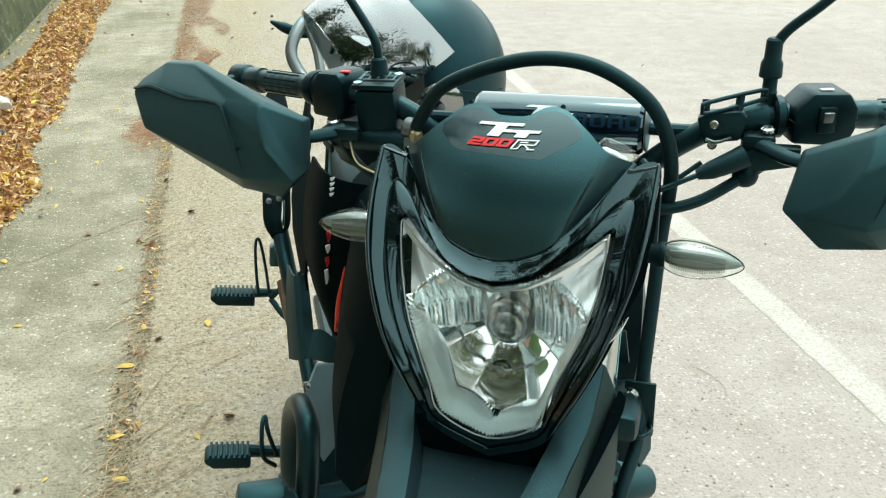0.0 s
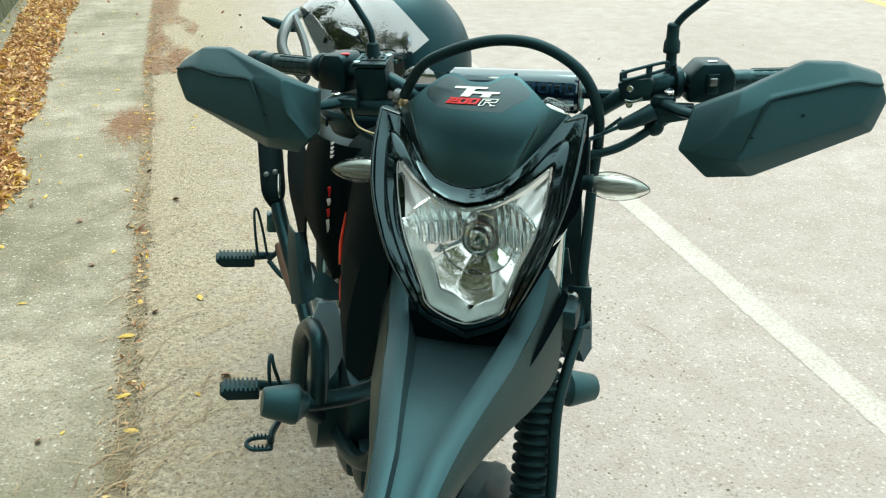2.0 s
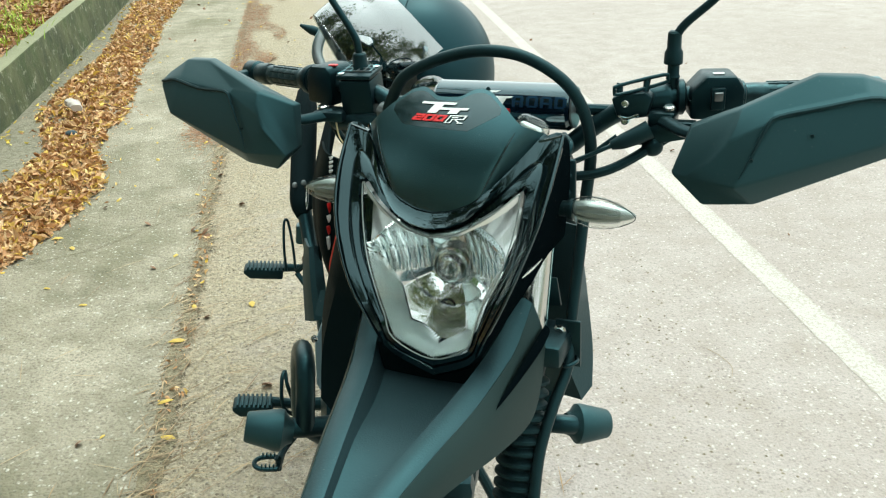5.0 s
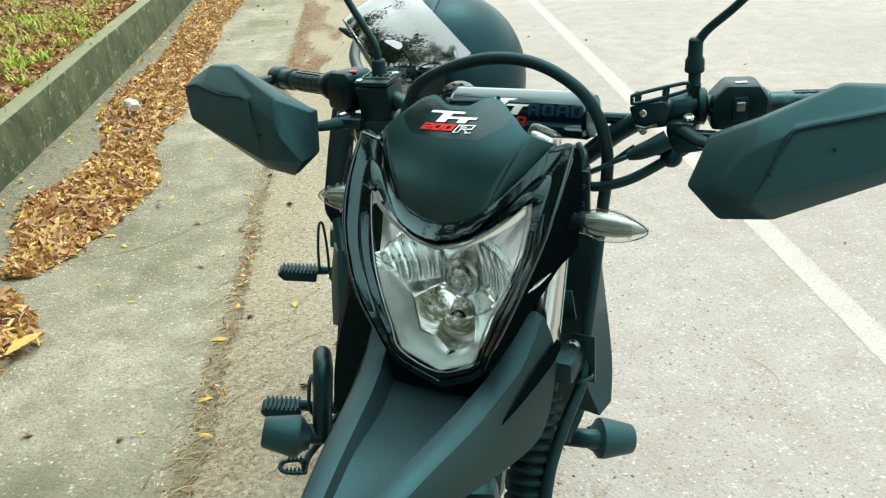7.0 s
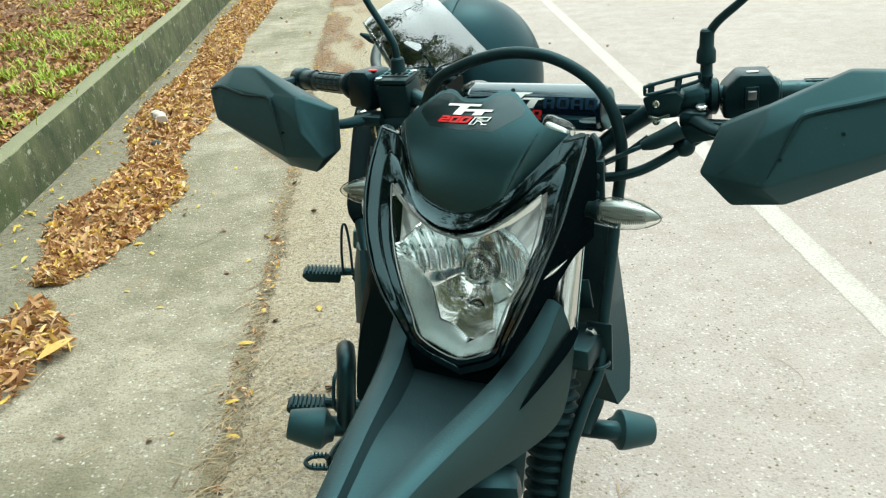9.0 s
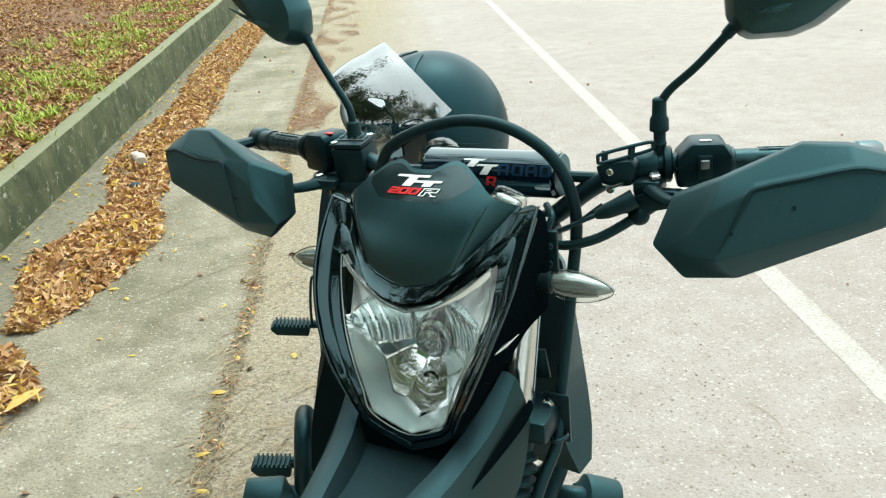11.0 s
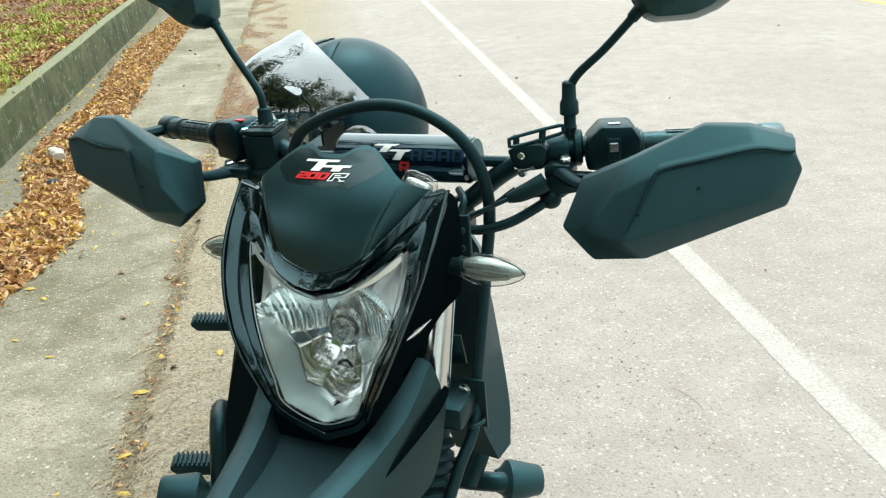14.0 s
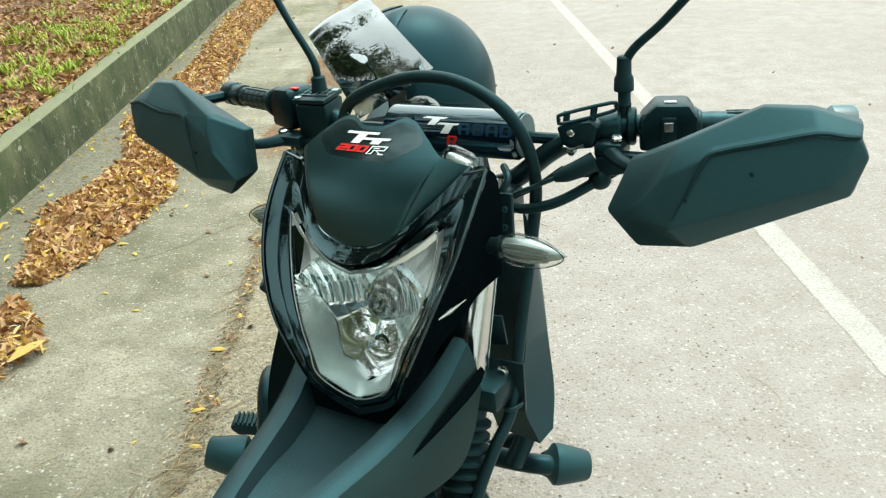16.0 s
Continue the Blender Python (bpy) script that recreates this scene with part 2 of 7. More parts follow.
def kerb_mat():
    m, nt, b = mat_new("mossy_kerb_concrete")
    v = coords(nt)
    mp = nt.nodes.new("ShaderNodeMapping")
    mp.inputs["Scale"].default_value = (3.0, 2.2, 1.2)
    nt.links.new(v, mp.inputs["Vector"])
    streak = noise_n(nt, mp.outputs[0], 2.0, 8.0, 0.72)
    blot = noise_n(nt, v, 5.0, 6.0, 0.7)
    fine = noise_n(nt, v, 120.0, 3.0)
    base = mix(nt, ramp(nt, streak, [(0.38, (0, 0, 0)), (0.62, (1, 1, 1))]), (0.028, 0.036, 0.013), (0.100, 0.105, 0.048))
    base = mix(nt, ramp(nt, blot, [(0.48, (0, 0, 0)), (0.66, (1, 1, 1))]), base, (0.046, 0.066, 0.018))
    lichen = ramp(nt, noise_n(nt, v, 13.0, 6.0, 0.78), [(0.57, (0, 0, 0)), (0.66, (0.75, 0.75, 0.75))])
    base = mix(nt, lichen, base, (0.40, 0.38, 0.29))
    nrm = nt.nodes.new("ShaderNodeNewGeometry")
    up = nt.nodes.new("ShaderNodeSeparateXYZ")
    nt.links.new(nrm.outputs["Normal"], up.inputs[0])
    # upward faces get a paler tone, broken up by the blotches
    pale_top = ramp(nt, math_n(nt, "ADD", up.outputs[2], math_n(nt, "MULTIPLY", blot, 0.5)), [(0.75, (0, 0, 0)), (1.05, (0.8, 0.8, 0.8))])
    base = mix(nt, pale_top, base, (0.235, 0.230, 0.140))
    nt.links.new(base, b.inputs["Base Color"])
    b.inputs["Roughness"].default_value = 0.95
    bump(nt, b, math_n(nt, "ADD", fine, streak), 0.6, 0.006)
    return m


M_KERB = kerb_mat()


def soil_mat(name, a, c, d, s1, s2):
    m, nt, b = mat_new(name)
    v = coords(nt)
    n1 = noise_n(nt, v, s1, 6.0, 0.7)
    n2 = noise_n(nt, v, s2, 4.0, 0.7)
    base = mix(nt, ramp(nt, n1, [(0.35, (0, 0, 0)), (0.65, (1, 1, 1))]), a, c)
    base = mix(nt, ramp(nt, n2, [(0.45, (0, 0, 0)), (0.6, (1, 1, 1))]), base, d)
    nt.links.new(base, b.inputs["Base Color"])
    b.inputs["Roughness"].default_value = 0.95
    bump(nt, b, n2, 0.8, 0.02)
    return m


M_SOIL = soil_mat("leaf_mould_soil", (0.11, 0.052, 0.021), (0.18, 0.090, 0.034), (0.13, 0.065, 0.026), 2.0, 30.0)
M_FAR = soil_mat("dry_grassy_earth", (0.15, 0.13, 0.08), (0.10, 0.12, 0.05), (0.2, 0.17, 0.11), 0.3, 4.0)
M_SEAM = soil_mat("dirt_filled_joint", (0.215, 0.182, 0.112), (0.315, 0.272, 0.178), (0.150, 0.124, 0.076), 14.0, 90.0)
M_RUSTDIRT = soil_mat("red_brown_dust", (0.27, 0.150, 0.075), (0.36, 0.225, 0.120), (0.20, 0.110, 0.055), 4.0, 40.0)


def paint_mat(name, col, mid, half):
    """Road paint worn through to the stones in small chips, most along its edges."""
    m, nt, b = mat_new(name)
    v = coords(nt)
    sx = nt.nodes.new("ShaderNodeSeparateXYZ")
    nt.links.new(v, sx.inputs[0])
    off = math_n(nt, "ABSOLUTE", math_n(nt, "SUBTRACT", sx.outputs[0], mid))
    edge = math_n(nt, "POWER", math_n(nt, "DIVIDE", off, half), 5.0)
    n1 = noise_n(nt, v, 95.0, 4.0, 0.7)
    n2 = noise_n(nt, v, 9.0, 4.0)
    s = math_n(nt, "SUBTRACT", math_n(nt, "ADD", n1, math_n(nt, "MULTIPLY", n2, 0.3)), math_n(nt, "MULTIPLY", edge, 0.10))
    chips = ramp(nt, s, [(0.57, (1, 1, 1)), (0.64, (0, 0, 0))])
    nt.links.new(mix(nt, math_n(nt, "MULTIPLY", chips, 0.9), col, mix(nt, n1, (0.26, 0.23, 0.19), (0.38, 0.345, 0.295))), b.inputs["Base Color"])
    b.inputs["Roughness"].default_value = 0.75
    bump(nt, b, n1, 0.5, 0.003)
    return m


M_LINEW = paint_mat("worn_white_road_paint", (0.41, 0.38, 0.345), 1.335, 0.050)
M_LINEY = paint_mat("amber_road_paint", (0.72, 0.42, 0.10), 5.0, 9.0)


def leaf_mat(name, cols):
    """Dead leaves whose colour changes from leaf to leaf."""
    m, nt, b = mat_new(name)
    geo = nt.nodes.new("ShaderNodeNewGeometry")
    r = ramp(nt, geo.outputs["Random Per Island"], [((i + 0.5) / len(cols), c) for i, c in enumerate(cols)])
    v = coords(nt)
    n1 = noise_n(nt, v, 90.0, 3.0)
    nt.links.new(mix(nt, math_n(nt, "MULTIPLY", n1, 0.5), r, (0.10, 0.05, 0.02)), b.inputs["Base Color"])
    b.inputs["Roughness"].default_value = 0.6
    return m


M_LITTER = leaf_mat("brown_leaf_litter", [(0.34, 0.155, 0.055), (0.58, 0.31, 0.125), (0.74, 0.48, 0.245), (0.46, 0.23, 0.085), (0.80, 0.58, 0.33), (0.80, 0.55, 0.08), (0.66, 0.39, 0.18)])
# the litter colours again, taken darker and redder for the verge
M_VERGELITTER = leaf_mat("dark_red_brown_litter", [(0.24, 0.105, 0.042), (0.40, 0.185, 0.075), (0.52, 0.285, 0.130), (0.32, 0.145, 0.055), (0.58, 0.36, 0.18), (0.56, 0.36, 0.06), (0.44, 0.23, 0.10)])
M_YLEAF = leaf_mat("yellow_leaf", [(0.70, 0.52, 0.06), (0.62, 0.40, 0.05), (0.66, 0.56, 0.12)])
M_AMBER = leaf_mat("amber_leaf", [(0.78, 0.43, 0.10), (0.80, 0.46, 0.12)])
M_BLEAF = leaf_mat("brown_curled_leaf", [(0.16, 0.08, 0.04), (0.24, 0.12, 0.06)])
M_GRASS = leaf_mat("fresh_grass", [(0.32, 0.48, 0.03), (0.46, 0.60, 0.05), (0.56, 0.62, 0.08), (0.25, 0.40, 0.03)])
M_CUP = plastic("pale_paper", (0.46, 0.39, 0.34), 0.7, dust=0.2, grain=120.0, depth=0.001)
M_STONE = plastic("dark_stone", (0.045, 0.05, 0.055), 0.8, dust=0.1, grain=60.0, depth=0.002)
M_TWIG = plastic("dry_twig", (0.28, 0.20, 0.11), 0.8, dust=0.0)
M_NEEDLE = leaf_mat("dry_needles", [(0.34, 0.23, 0.12), (0.52, 0.39, 0.22), (0.24, 0.16, 0.085)])
M_BARK = plastic("grey_bark", (0.11, 0.09, 0.07), 0.9, grain=40.0, depth=0.02, dust=0.0)
M_FOLIAGE = leaf_mat("tree_foliage", [(0.03, 0.07, 0.015), (0.06, 0.12, 0.025), (0.09, 0.15, 0.03)])
M_CRUMB = leaf_mat("dirt_crumb", [(0.11, 0.092, 0.058), (0.20, 0.17, 0.115), (0.08, 0.066, 0.042), (0.30, 0.26, 0.18), (0.15, 0.12, 0.075)])
M_GRIT = leaf_mat("road_grit", [(0.20, 0.175, 0.125), (0.36, 0.32, 0.25), (0.14, 0.12, 0.085), (0.50, 0.46, 0.39), (0.30, 0.26, 0.19)])
M_REDNEEDLE = leaf_mat("red_brown_needles", [(0.30, 0.145, 0.065), (0.46, 0.27, 0.14), (0.22, 0.105, 0.045), (0.38, 0.19, 0.09)])
M_DECAL = plastic("satin_black_decal", (0.006, 0.013, 0.015), 0.20, depth=0.0, dust=0.15, spec=0.45)
lacquer(M_DECAL, 1.0, 1.5, 0.12)
M_GRIP = plastic("smooth_grip_rubber", (0.016, 0.022, 0.023), 0.34, spec=0.6)
M_WING = plastic("black_fairing_plastic", (0.002, 0.004, 0.005), 0.30, depth=0.0, dust=0.2, spec=0.0)
M_CONTROL = plastic("black_control_plastic", (0.003, 0.007, 0.009), 0.38, dust=0.15, spec=0.35)
M_SIDE = plastic("dark_side_plastic", (0.012, 0.018, 0.016), 0.42, dust=0.1, spec=0.3)

# ---- shape helpers: every one gives (vertices, faces) ----
def join(*gs):
    vs, fs = [], []
    for v, f in gs:
        k = len(vs)
        vs.extend(v)
        fs.extend([tuple(i + k for i in q) for q in f])
    return vs, fs


def xf(g, m):
    return [m @ Vector(v) for v in g[0]], g[1]


def mirror(g):
    return [Vector((-v[0], v[1], v[2])) for v in g[0]], [tuple(reversed(q)) for q in g[1]]


def interp(x, xs, ys):
    return float(np.interp(x, xs, ys))


def spline(pts, steps=6):
    """Points of a smooth curve through pts."""
    p = [Vector(q) for q in pts]
    if len(p) < 3 or steps < 2:
        return p
    ext = [2 * p[0] - p[1]] + p + [2 * p[-1] - p[-2]]
    out = []
    for i in range(len(p) - 1):
        a, b, c, d = ext[i:i + 4]
        for k in range(steps):
            t = k / steps
            out.append(0.5 * (2 * b + (c - a) * t + (2 * a - 5 * b + 4 * c - d) * t * t + (3 * b - a - 3 * c + d) * t ** 3))
    out.append(p[-1])
    return out


def tube(pts, r, n=10, steps=6, flat=1.0):
    """A tube along a smooth curve; r: one radius, or one for each point."""
    path = spline(pts, steps)
    rs = [r] * len(path) if not isinstance(r, (list, tuple)) else [interp(i, np.linspace(0, len(path) - 1, len(r)), r) for i in range(len(path))]
    vs, fs = [], []
    side = None
    for i, c in enumerate(path):
        d = (path[min(i + 1, len(path) - 1)] - path[max(i - 1, 0)]).normalized()
        if side is None:
            side = d.orthogonal().normalized()
        side = (side - d * side.dot(d)).normalized()
        up = d.cross(side)
        for k in range(n):
            a = 2 * math.pi * k / n
            vs.append(c + (side * math.cos(a) + up * math.sin(a) * flat) * rs[i])
    m = len(path)
    for i in range(m - 1):
        for k in range(n):
            fs.append((i * n + k, i * n + (k + 1) % n, (i + 1) * n + (k + 1) % n, (i + 1) * n + k))
    fs.append(tuple(reversed(range(n))))
    fs.append(tuple((m - 1) * n + k for k in range(n)))
    return vs, fs


def axis_m(a, b):
    """Pose whose z runs from a towards b."""
    a, b = Vector(a), Vector(b)
    return Matrix.Translation(a) @ (b - a).to_track_quat("Z", "Y").to_matrix().to_4x4()


def lathe(profile, a=(0, 0, 0), b=(0, 0, 1), n=24):
    """A turned shape: profile of (radius, height) along the line from a towards b."""
    vs, fs = [], []
    for r, h in profile:
        for k in range(n):
            t = 2 * math.pi * k / n
            vs.append(Vector((r * math.cos(t), r * math.sin(t), h)))
    m = len(profile)
    for i in range(m - 1):
        for k in range(n):
            fs.append((i * n + k, i * n + (k + 1) % n, (i + 1) * n + (k + 1) % n, (i + 1) * n + k))
    fs.append(tuple(reversed(range(n))))
    fs.append(tuple((m - 1) * n + k for k in range(n)))
    return xf((vs, fs), axis_m(a, b))


def from_bm(bm):
    bm.verts.index_update()
    g = [v.co.copy() for v in bm.verts], [tuple(v.index for v in f.verts) for f in bm.faces]
    bm.free()
    return g


def bevelled(g, off, seg=2, limit=25):
    """Rounds the sharp edges of a shape."""
    bm = bmesh.new()
    vv = [bm.verts.new(v) for v in g[0]]
    for q in g[1]:
        try:
            bm.faces.new([vv[i] for i in q])
        except ValueError:
            pass
    bmesh.ops.recalc_face_normals(bm, faces=bm.faces)
    ed = [e for e in bm.edges if len(e.link_faces) == 2 and e.calc_face_angle(0) > radians(limit)]
    bmesh.ops.bevel(bm, geom=ed, offset=off, segments=seg, profile=0.5, affect="EDGES", clamp_overlap=True)
    return from_bm(bm)


def box(c, s, bev=0.003, m=None, taper=1.0):
    x, y, z = (q / 2 for q in s)
    vs = [Vector((i * x * (taper if k > 0 else 1), j * y * (taper if k > 0 else 1), k * z)) for k in (-1, 1) for i, j in ((-1, -1), (1, -1), (1, 1), (-1, 1))]
    fs = [(3, 2, 1, 0), (4, 5, 6, 7), (0, 1, 5, 4), (1, 2, 6, 5), (2, 3, 7, 6), (3, 0, 4, 7)]
    g = (vs, fs)
    if bev:
        g = bevelled(g, bev)
    return xf(g, Matrix.Translation(c) @ (m or Matrix()))


def sheet(fn, nu, nv, th, closed=False):
    """A curved plate: fn(s, t) with s and t from 0 to 1, given a thickness against its normal."""
    grid = [[Vector(fn(i / nu, j / nv)) for j in range(nv + 1)] for i in range(nu + 1)]
    vs, fs = [], []
    idx = lambda i, j: i * (nv + 1) + j
    top, low = [], []
    for i in range(nu + 1):
        for j in range(nv + 1):
            du = grid[min(i + 1, nu)][j] - grid[max(i - 1, 0)][j]
            dv = grid[i][min(j + 1, nv)] - grid[i][max(j - 1, 0)]
            nrm = dv.cross(du)
            nrm = nrm.normalized() if nrm.length > 1e-12 else Vector((0, -1, 0))
            top.append(grid[i][j])
            low.append(grid[i][j] - nrm * th)
    k = len(top)
    vs = top + low
    for i in range(nu):
        for j in range(nv):
            q = (idx(i, j), idx(i + 1, j), idx(i + 1, j + 1), idx(i, j + 1))
            fs.append(q)
            fs.append(tuple(k + a for a in reversed(q)))
    rim = [idx(i, 0) for i in range(nu + 1)] + [idx(nu, j) for j in range(1, nv + 1)] + [idx(i, nv) for i in range(nu - 1, -1, -1)] + [idx(0, j) for j in range(nv - 1, 0, -1)]
    for a, b in zip(rim, rim[1:] + rim[:1]):
        fs.append((b, a, k + a, k + b))
    return vs, fs


def rail_sheet(rows, nu, th, steps=4):
    """A plate drawn over rows of points (each row the same count), smooth along each row."""
    rr = [spline(r, steps) for r in rows]
    m = len(rr[0]) - 1
    cols = [spline([r[i] for r in rr], max(1, nu)) if nu > 1 else [r[i] for r in rr] for i in range(m + 1)]
    h = len(cols[0]) - 1
    return sheet(lambda s, t: cols[round(s * m)][round(t * h)], m, h, th)


def prism(poly, d, m=None, bev=0.0):
    """A flat outline in x and z, made d thick along y."""
    n = len(poly)
    vs = [Vector((x, 0, z)) for x, z in poly] + [Vector((x, d, z)) for x, z in poly]
    fs = [tuple(range(n)), tuple(reversed(range(n, 2 * n)))] + [((i + 1) % n, i, n + i, n + (i + 1) % n) for i in range(n)]
    g = (vs, fs)
    if bev:
        g = bevelled(g, bev)
    return xf(g, m) if m else g


def ellipsoid(c, r, n=20, m=12, rot=None):
    vs, fs = [], []
    for i in range(1, m):
        a = math.pi * i / m
        for k in range(n):
            t = 2 * math.pi * k / n
            vs.append(Vector((r[0] * math.sin(a) * math.cos(t), r[1] * math.sin(a) * math.sin(t), r[2] * math.cos(a))))
    for i in range(m - 2):
        for k in range(n):
            fs.append((i * n + k, (i + 1) * n + k, (i + 1) * n + (k + 1) % n, i * n + (k + 1) % n))
    fs.append(tuple(range(n)))
    fs.append(tuple(reversed(range((m - 2) * n, (m - 1) * n))))
    return xf((vs, fs), Matrix.Translation(c) @ (rot or Matrix()))


def to_mesh(name, g, mat, angle=35, fix=True):
    me = bpy.data.meshes.new(name)
    me.from_pydata([tuple(v) for v in g[0]], [], g[1])
    if fix:
        bm = bmesh.new()
        bm.from_mesh(me)
        bmesh.ops.remove_doubles(bm, verts=bm.verts, dist=0.00005)
        bmesh.ops.recalc_face_normals(bm, faces=bm.faces)
        bm.to_mesh(me)
        bm.free()
    me.polygons.foreach_set("use_smooth", [angle > 0] * len(me.polygons))
    if 0 < angle < 180:
        me.set_sharp_from_angle(angle=radians(angle))
    me.materials.append(mat)
    me.update()
    return me


WORLD_AT = {}


def part(name, g, mat, parent, label="", at=None, angle=35, fix=True):
    """One mesh under a thing or a part; at: the frame in which its points are given."""
    ob = new(name, to_mesh(name, g, mat, angle, fix))
    at = at or Matrix()
    ob.parent = parent
    ob.matrix_parent_inverse = WORLD_AT[parent.name].inverted()
    ob.matrix_basis = at
    WORLD_AT[ob.name] = at
    return tagged(ob, label)


def thing(name, label, category, at=None, group="", kind=""):
    ob = new(name)
    ob.empty_display_size = 0.1
    ob.matrix_basis = at or Matrix()
    WORLD_AT[ob.name] = at or Matrix()
    return tagged(ob, label, category, group, kind)


def solid(name, g, mat, label, category, group="", kind="", at=None, angle=35, fix=True):
    """A thing that is one mesh."""
    ob = new(name, to_mesh(name, g, mat, angle, fix))
    ob.matrix_basis = at or Matrix()
    WORLD_AT[ob.name] = at or Matrix()
    return tagged(ob, label, category, group, kind)

# ---- ground, road, gutter apron, kerb, verge ----
Y_BREAKS = [-20.0, 0.9, 2.35, 5.45, 6.8, 11.1, 20.0, 60.0]
SEAM_X = [-0.50, -0.62, -0.69, -0.88, -0.95, -1.165, -1.6, -3.6]
KERB_Y = [-20.0, 2.6, 4.4, 5.3, 7.0, 8.7, 11.0, 13.0, 14.6, 20.0, 60.0]
KERB_X = [-1.60, -1.935, -2.03, -2.09, -2.21, -2.355, -2.52, -2.70, -2.88, -3.5, -7.8]


def kerb_h(y):
    """The kerb stands higher along the road, where the gutter falls away."""
    return interp(y, [2.0, 3.0, 5.0, 7.6, 10.0, 15.0], [0.25, 0.27, 0.32, 0.345, 0.37, 0.39])



def seam_x(y):
    return interp(y, Y_BREAKS, SEAM_X) + 0.022 * noise.noise((y * 2.1, 3.0, 0)) + 0.014 * noise.noise((y * 9.0, 7.0, 0)) + 0.006 * noise.noise((y * 38.0, 7.0, 0))


def kerb_x(y):
    return interp(y, KERB_Y, KERB_X)


def yrange(a, b, near):
    """Steps along the road, close together near the camera."""
    ys, y = [], a
    while y < b:
        ys.append(y)
        y += near if -2 < y < 9 else near * 8
    return ys + [b]


def strip(fa, fb, ys, za, zb, n=1, wave=0.0):
    """A sheet between two lines along the road."""
    vs, fs = [], []
    for y in ys:
        xa, xb = fa(y), fb(y)
        for i in range(n + 1):
            t = i / n
            x = xa + (xb - xa) * t
            vs.append(Vector((x, y, za + (zb - za) * t + wave * noise.noise((x * 1.3, y * 1.3, 2.0)))))
    for j in range(len(ys) - 1):
        for i in range(n):
            a = j * (n + 1) + i
            fs.append((a, a + 1, a + n + 2, a + n + 1))
    return vs, fs


ground = solid("ground", ([Vector((x, y, -0.03)) for x, y in ((-900, -900), (900, -900), (900, 900), (-900, 900))], [(0, 1, 2, 3)]), M_FAR,
               "dry grassy earth reaching away beyond the road", "ground", kind="structure", fix=False)
YS = yrange(-20.0, 60.0, 0.02)
road = solid("road", strip(lambda y: interp(y, Y_BREAKS, SEAM_X) - 0.15, lambda y: 14.0, yrange(-20.0, 60.0, 0.5), 0.0, 0.0, 4), M_ROAD,
             "worn pale grey asphalt road with exposed stones", "road", kind="structure", fix=False)
g_ap = strip(lambda y: kerb_x(y) - 0.03, seam_x, YS, 0.006, 0.006, 3)
edge = strip(seam_x, lambda y: seam_x(y) + 0.001, YS, 0.006, -0.01, 1)
apron = solid("pavement", join(g_ap, edge), M_APRON, "weathered concrete gutter apron with stains and cracks", "gutter apron", kind="structure", fix=False)

# dirt and needles gathered in the joint between asphalt and concrete
def seam_dirt():
    return strip(lambda y: seam_x(y) - 0.004, lambda y: seam_x(y) + max(0.004, 0.044 + 0.030 * noise.noise((y * 3.0, 1.0, 0)) + 0.026 * noise.noise((y * 14.0, 4.0, 0)) + 0.012 * noise.noise((y * 45.0, 4.0, 0))), yrange(-3.0, 24.0, 0.015), 0.0075, 0.0035, 3, 0.002)


solid("joint_dirt", seam_dirt(), M_SEAM, "dark dirt filling the joint between asphalt and concrete", "dirt", kind="structure", fix=False)

# white edge line and amber centre line
solid("edge_line", strip(lambda y: 1.286 + 0.005 * noise.noise((y * 16, 0, 0)) + 0.006 * noise.noise((y * 60, 0, 0)), lambda y: 1.384 + 0.005 * noise.noise((y * 16, 5, 0)) + 0.006 * noise.noise((y * 60, 5, 0)), YS, 0.001, 0.001, 2), M_LINEW,
      "worn white edge line painted on the asphalt", "road marking", kind="structure", fix=False)
solid("centre_line", strip(lambda y: interp(y, [-20, 5.8, 8.2, 60], [4.2, 5.75, 6.22, 8.4]), lambda y: interp(y, [-20, 5.8, 8.2, 60], [4.34, 5.89, 6.36, 8.54]), yrange(-20, 60, 0.4), 0.003, 0.003, 1), M_LINEY,
      "amber centre line painted on the asphalt", "road marking", kind="structure", fix=False)


def kerb_piece(y0, y1):
    """A cast kerb length with a worn rounded front edge."""
    prof = [(0.0, -0.02), (-0.008, 0.45), (-0.016, 0.955), (-0.020, 0.985), (-0.030, 1.0), (-0.118, 1.0), (-0.130, 0.96), (-0.135, -0.02)]
    vs, fs = [], []
    n = max(2, int((y1 - y0) / 0.06))
    for j in range(n + 1):
        y = y0 + (y1 - y0) * j / n
        for x, z in prof:
            w = 0.005 * noise.noise((y * 5, z * 4, x * 9)) + 0.003 * noise.noise((y * 22, z * 9, 3))
            vs.append(Vector((kerb_x(y) + x + w, y, z * kerb_h(y) + (w * 0.8 if z > 0 else 0))))
    k = len(prof)
    for j in range(n):
        for i in range(k):
            fs.append((j * k + i, j * k + (i + 1) % k, (j + 1) * k + (i + 1) % k, (j + 1) * k + i))
    fs += [tuple(range(k)), tuple(reversed(range(n * k, (n + 1) * k)))]
    return vs, fs


kerb = thing("kerb", "mossy weathered concrete kerb along the gutter", "kerb", kind="structure")
for i in range(14):
    y0 = -2.0 + i * 2.0
    part("kerb_stone", kerb_piece(y0 + 0.001, y0 + 1.999), M_KERB, kerb)


def verge_z(x, y):
    t = (x - (kerb_x(y) - 40.0)) / (40.0 - 0.128)
    return kerb_h(y) + 0.1 - 0.112 * t + 0.04 * noise.noise((x * 1.3, y * 1.3, 2.0)) * min(1.0, (kerb_x(y) - 0.128 - x) / 0.3)


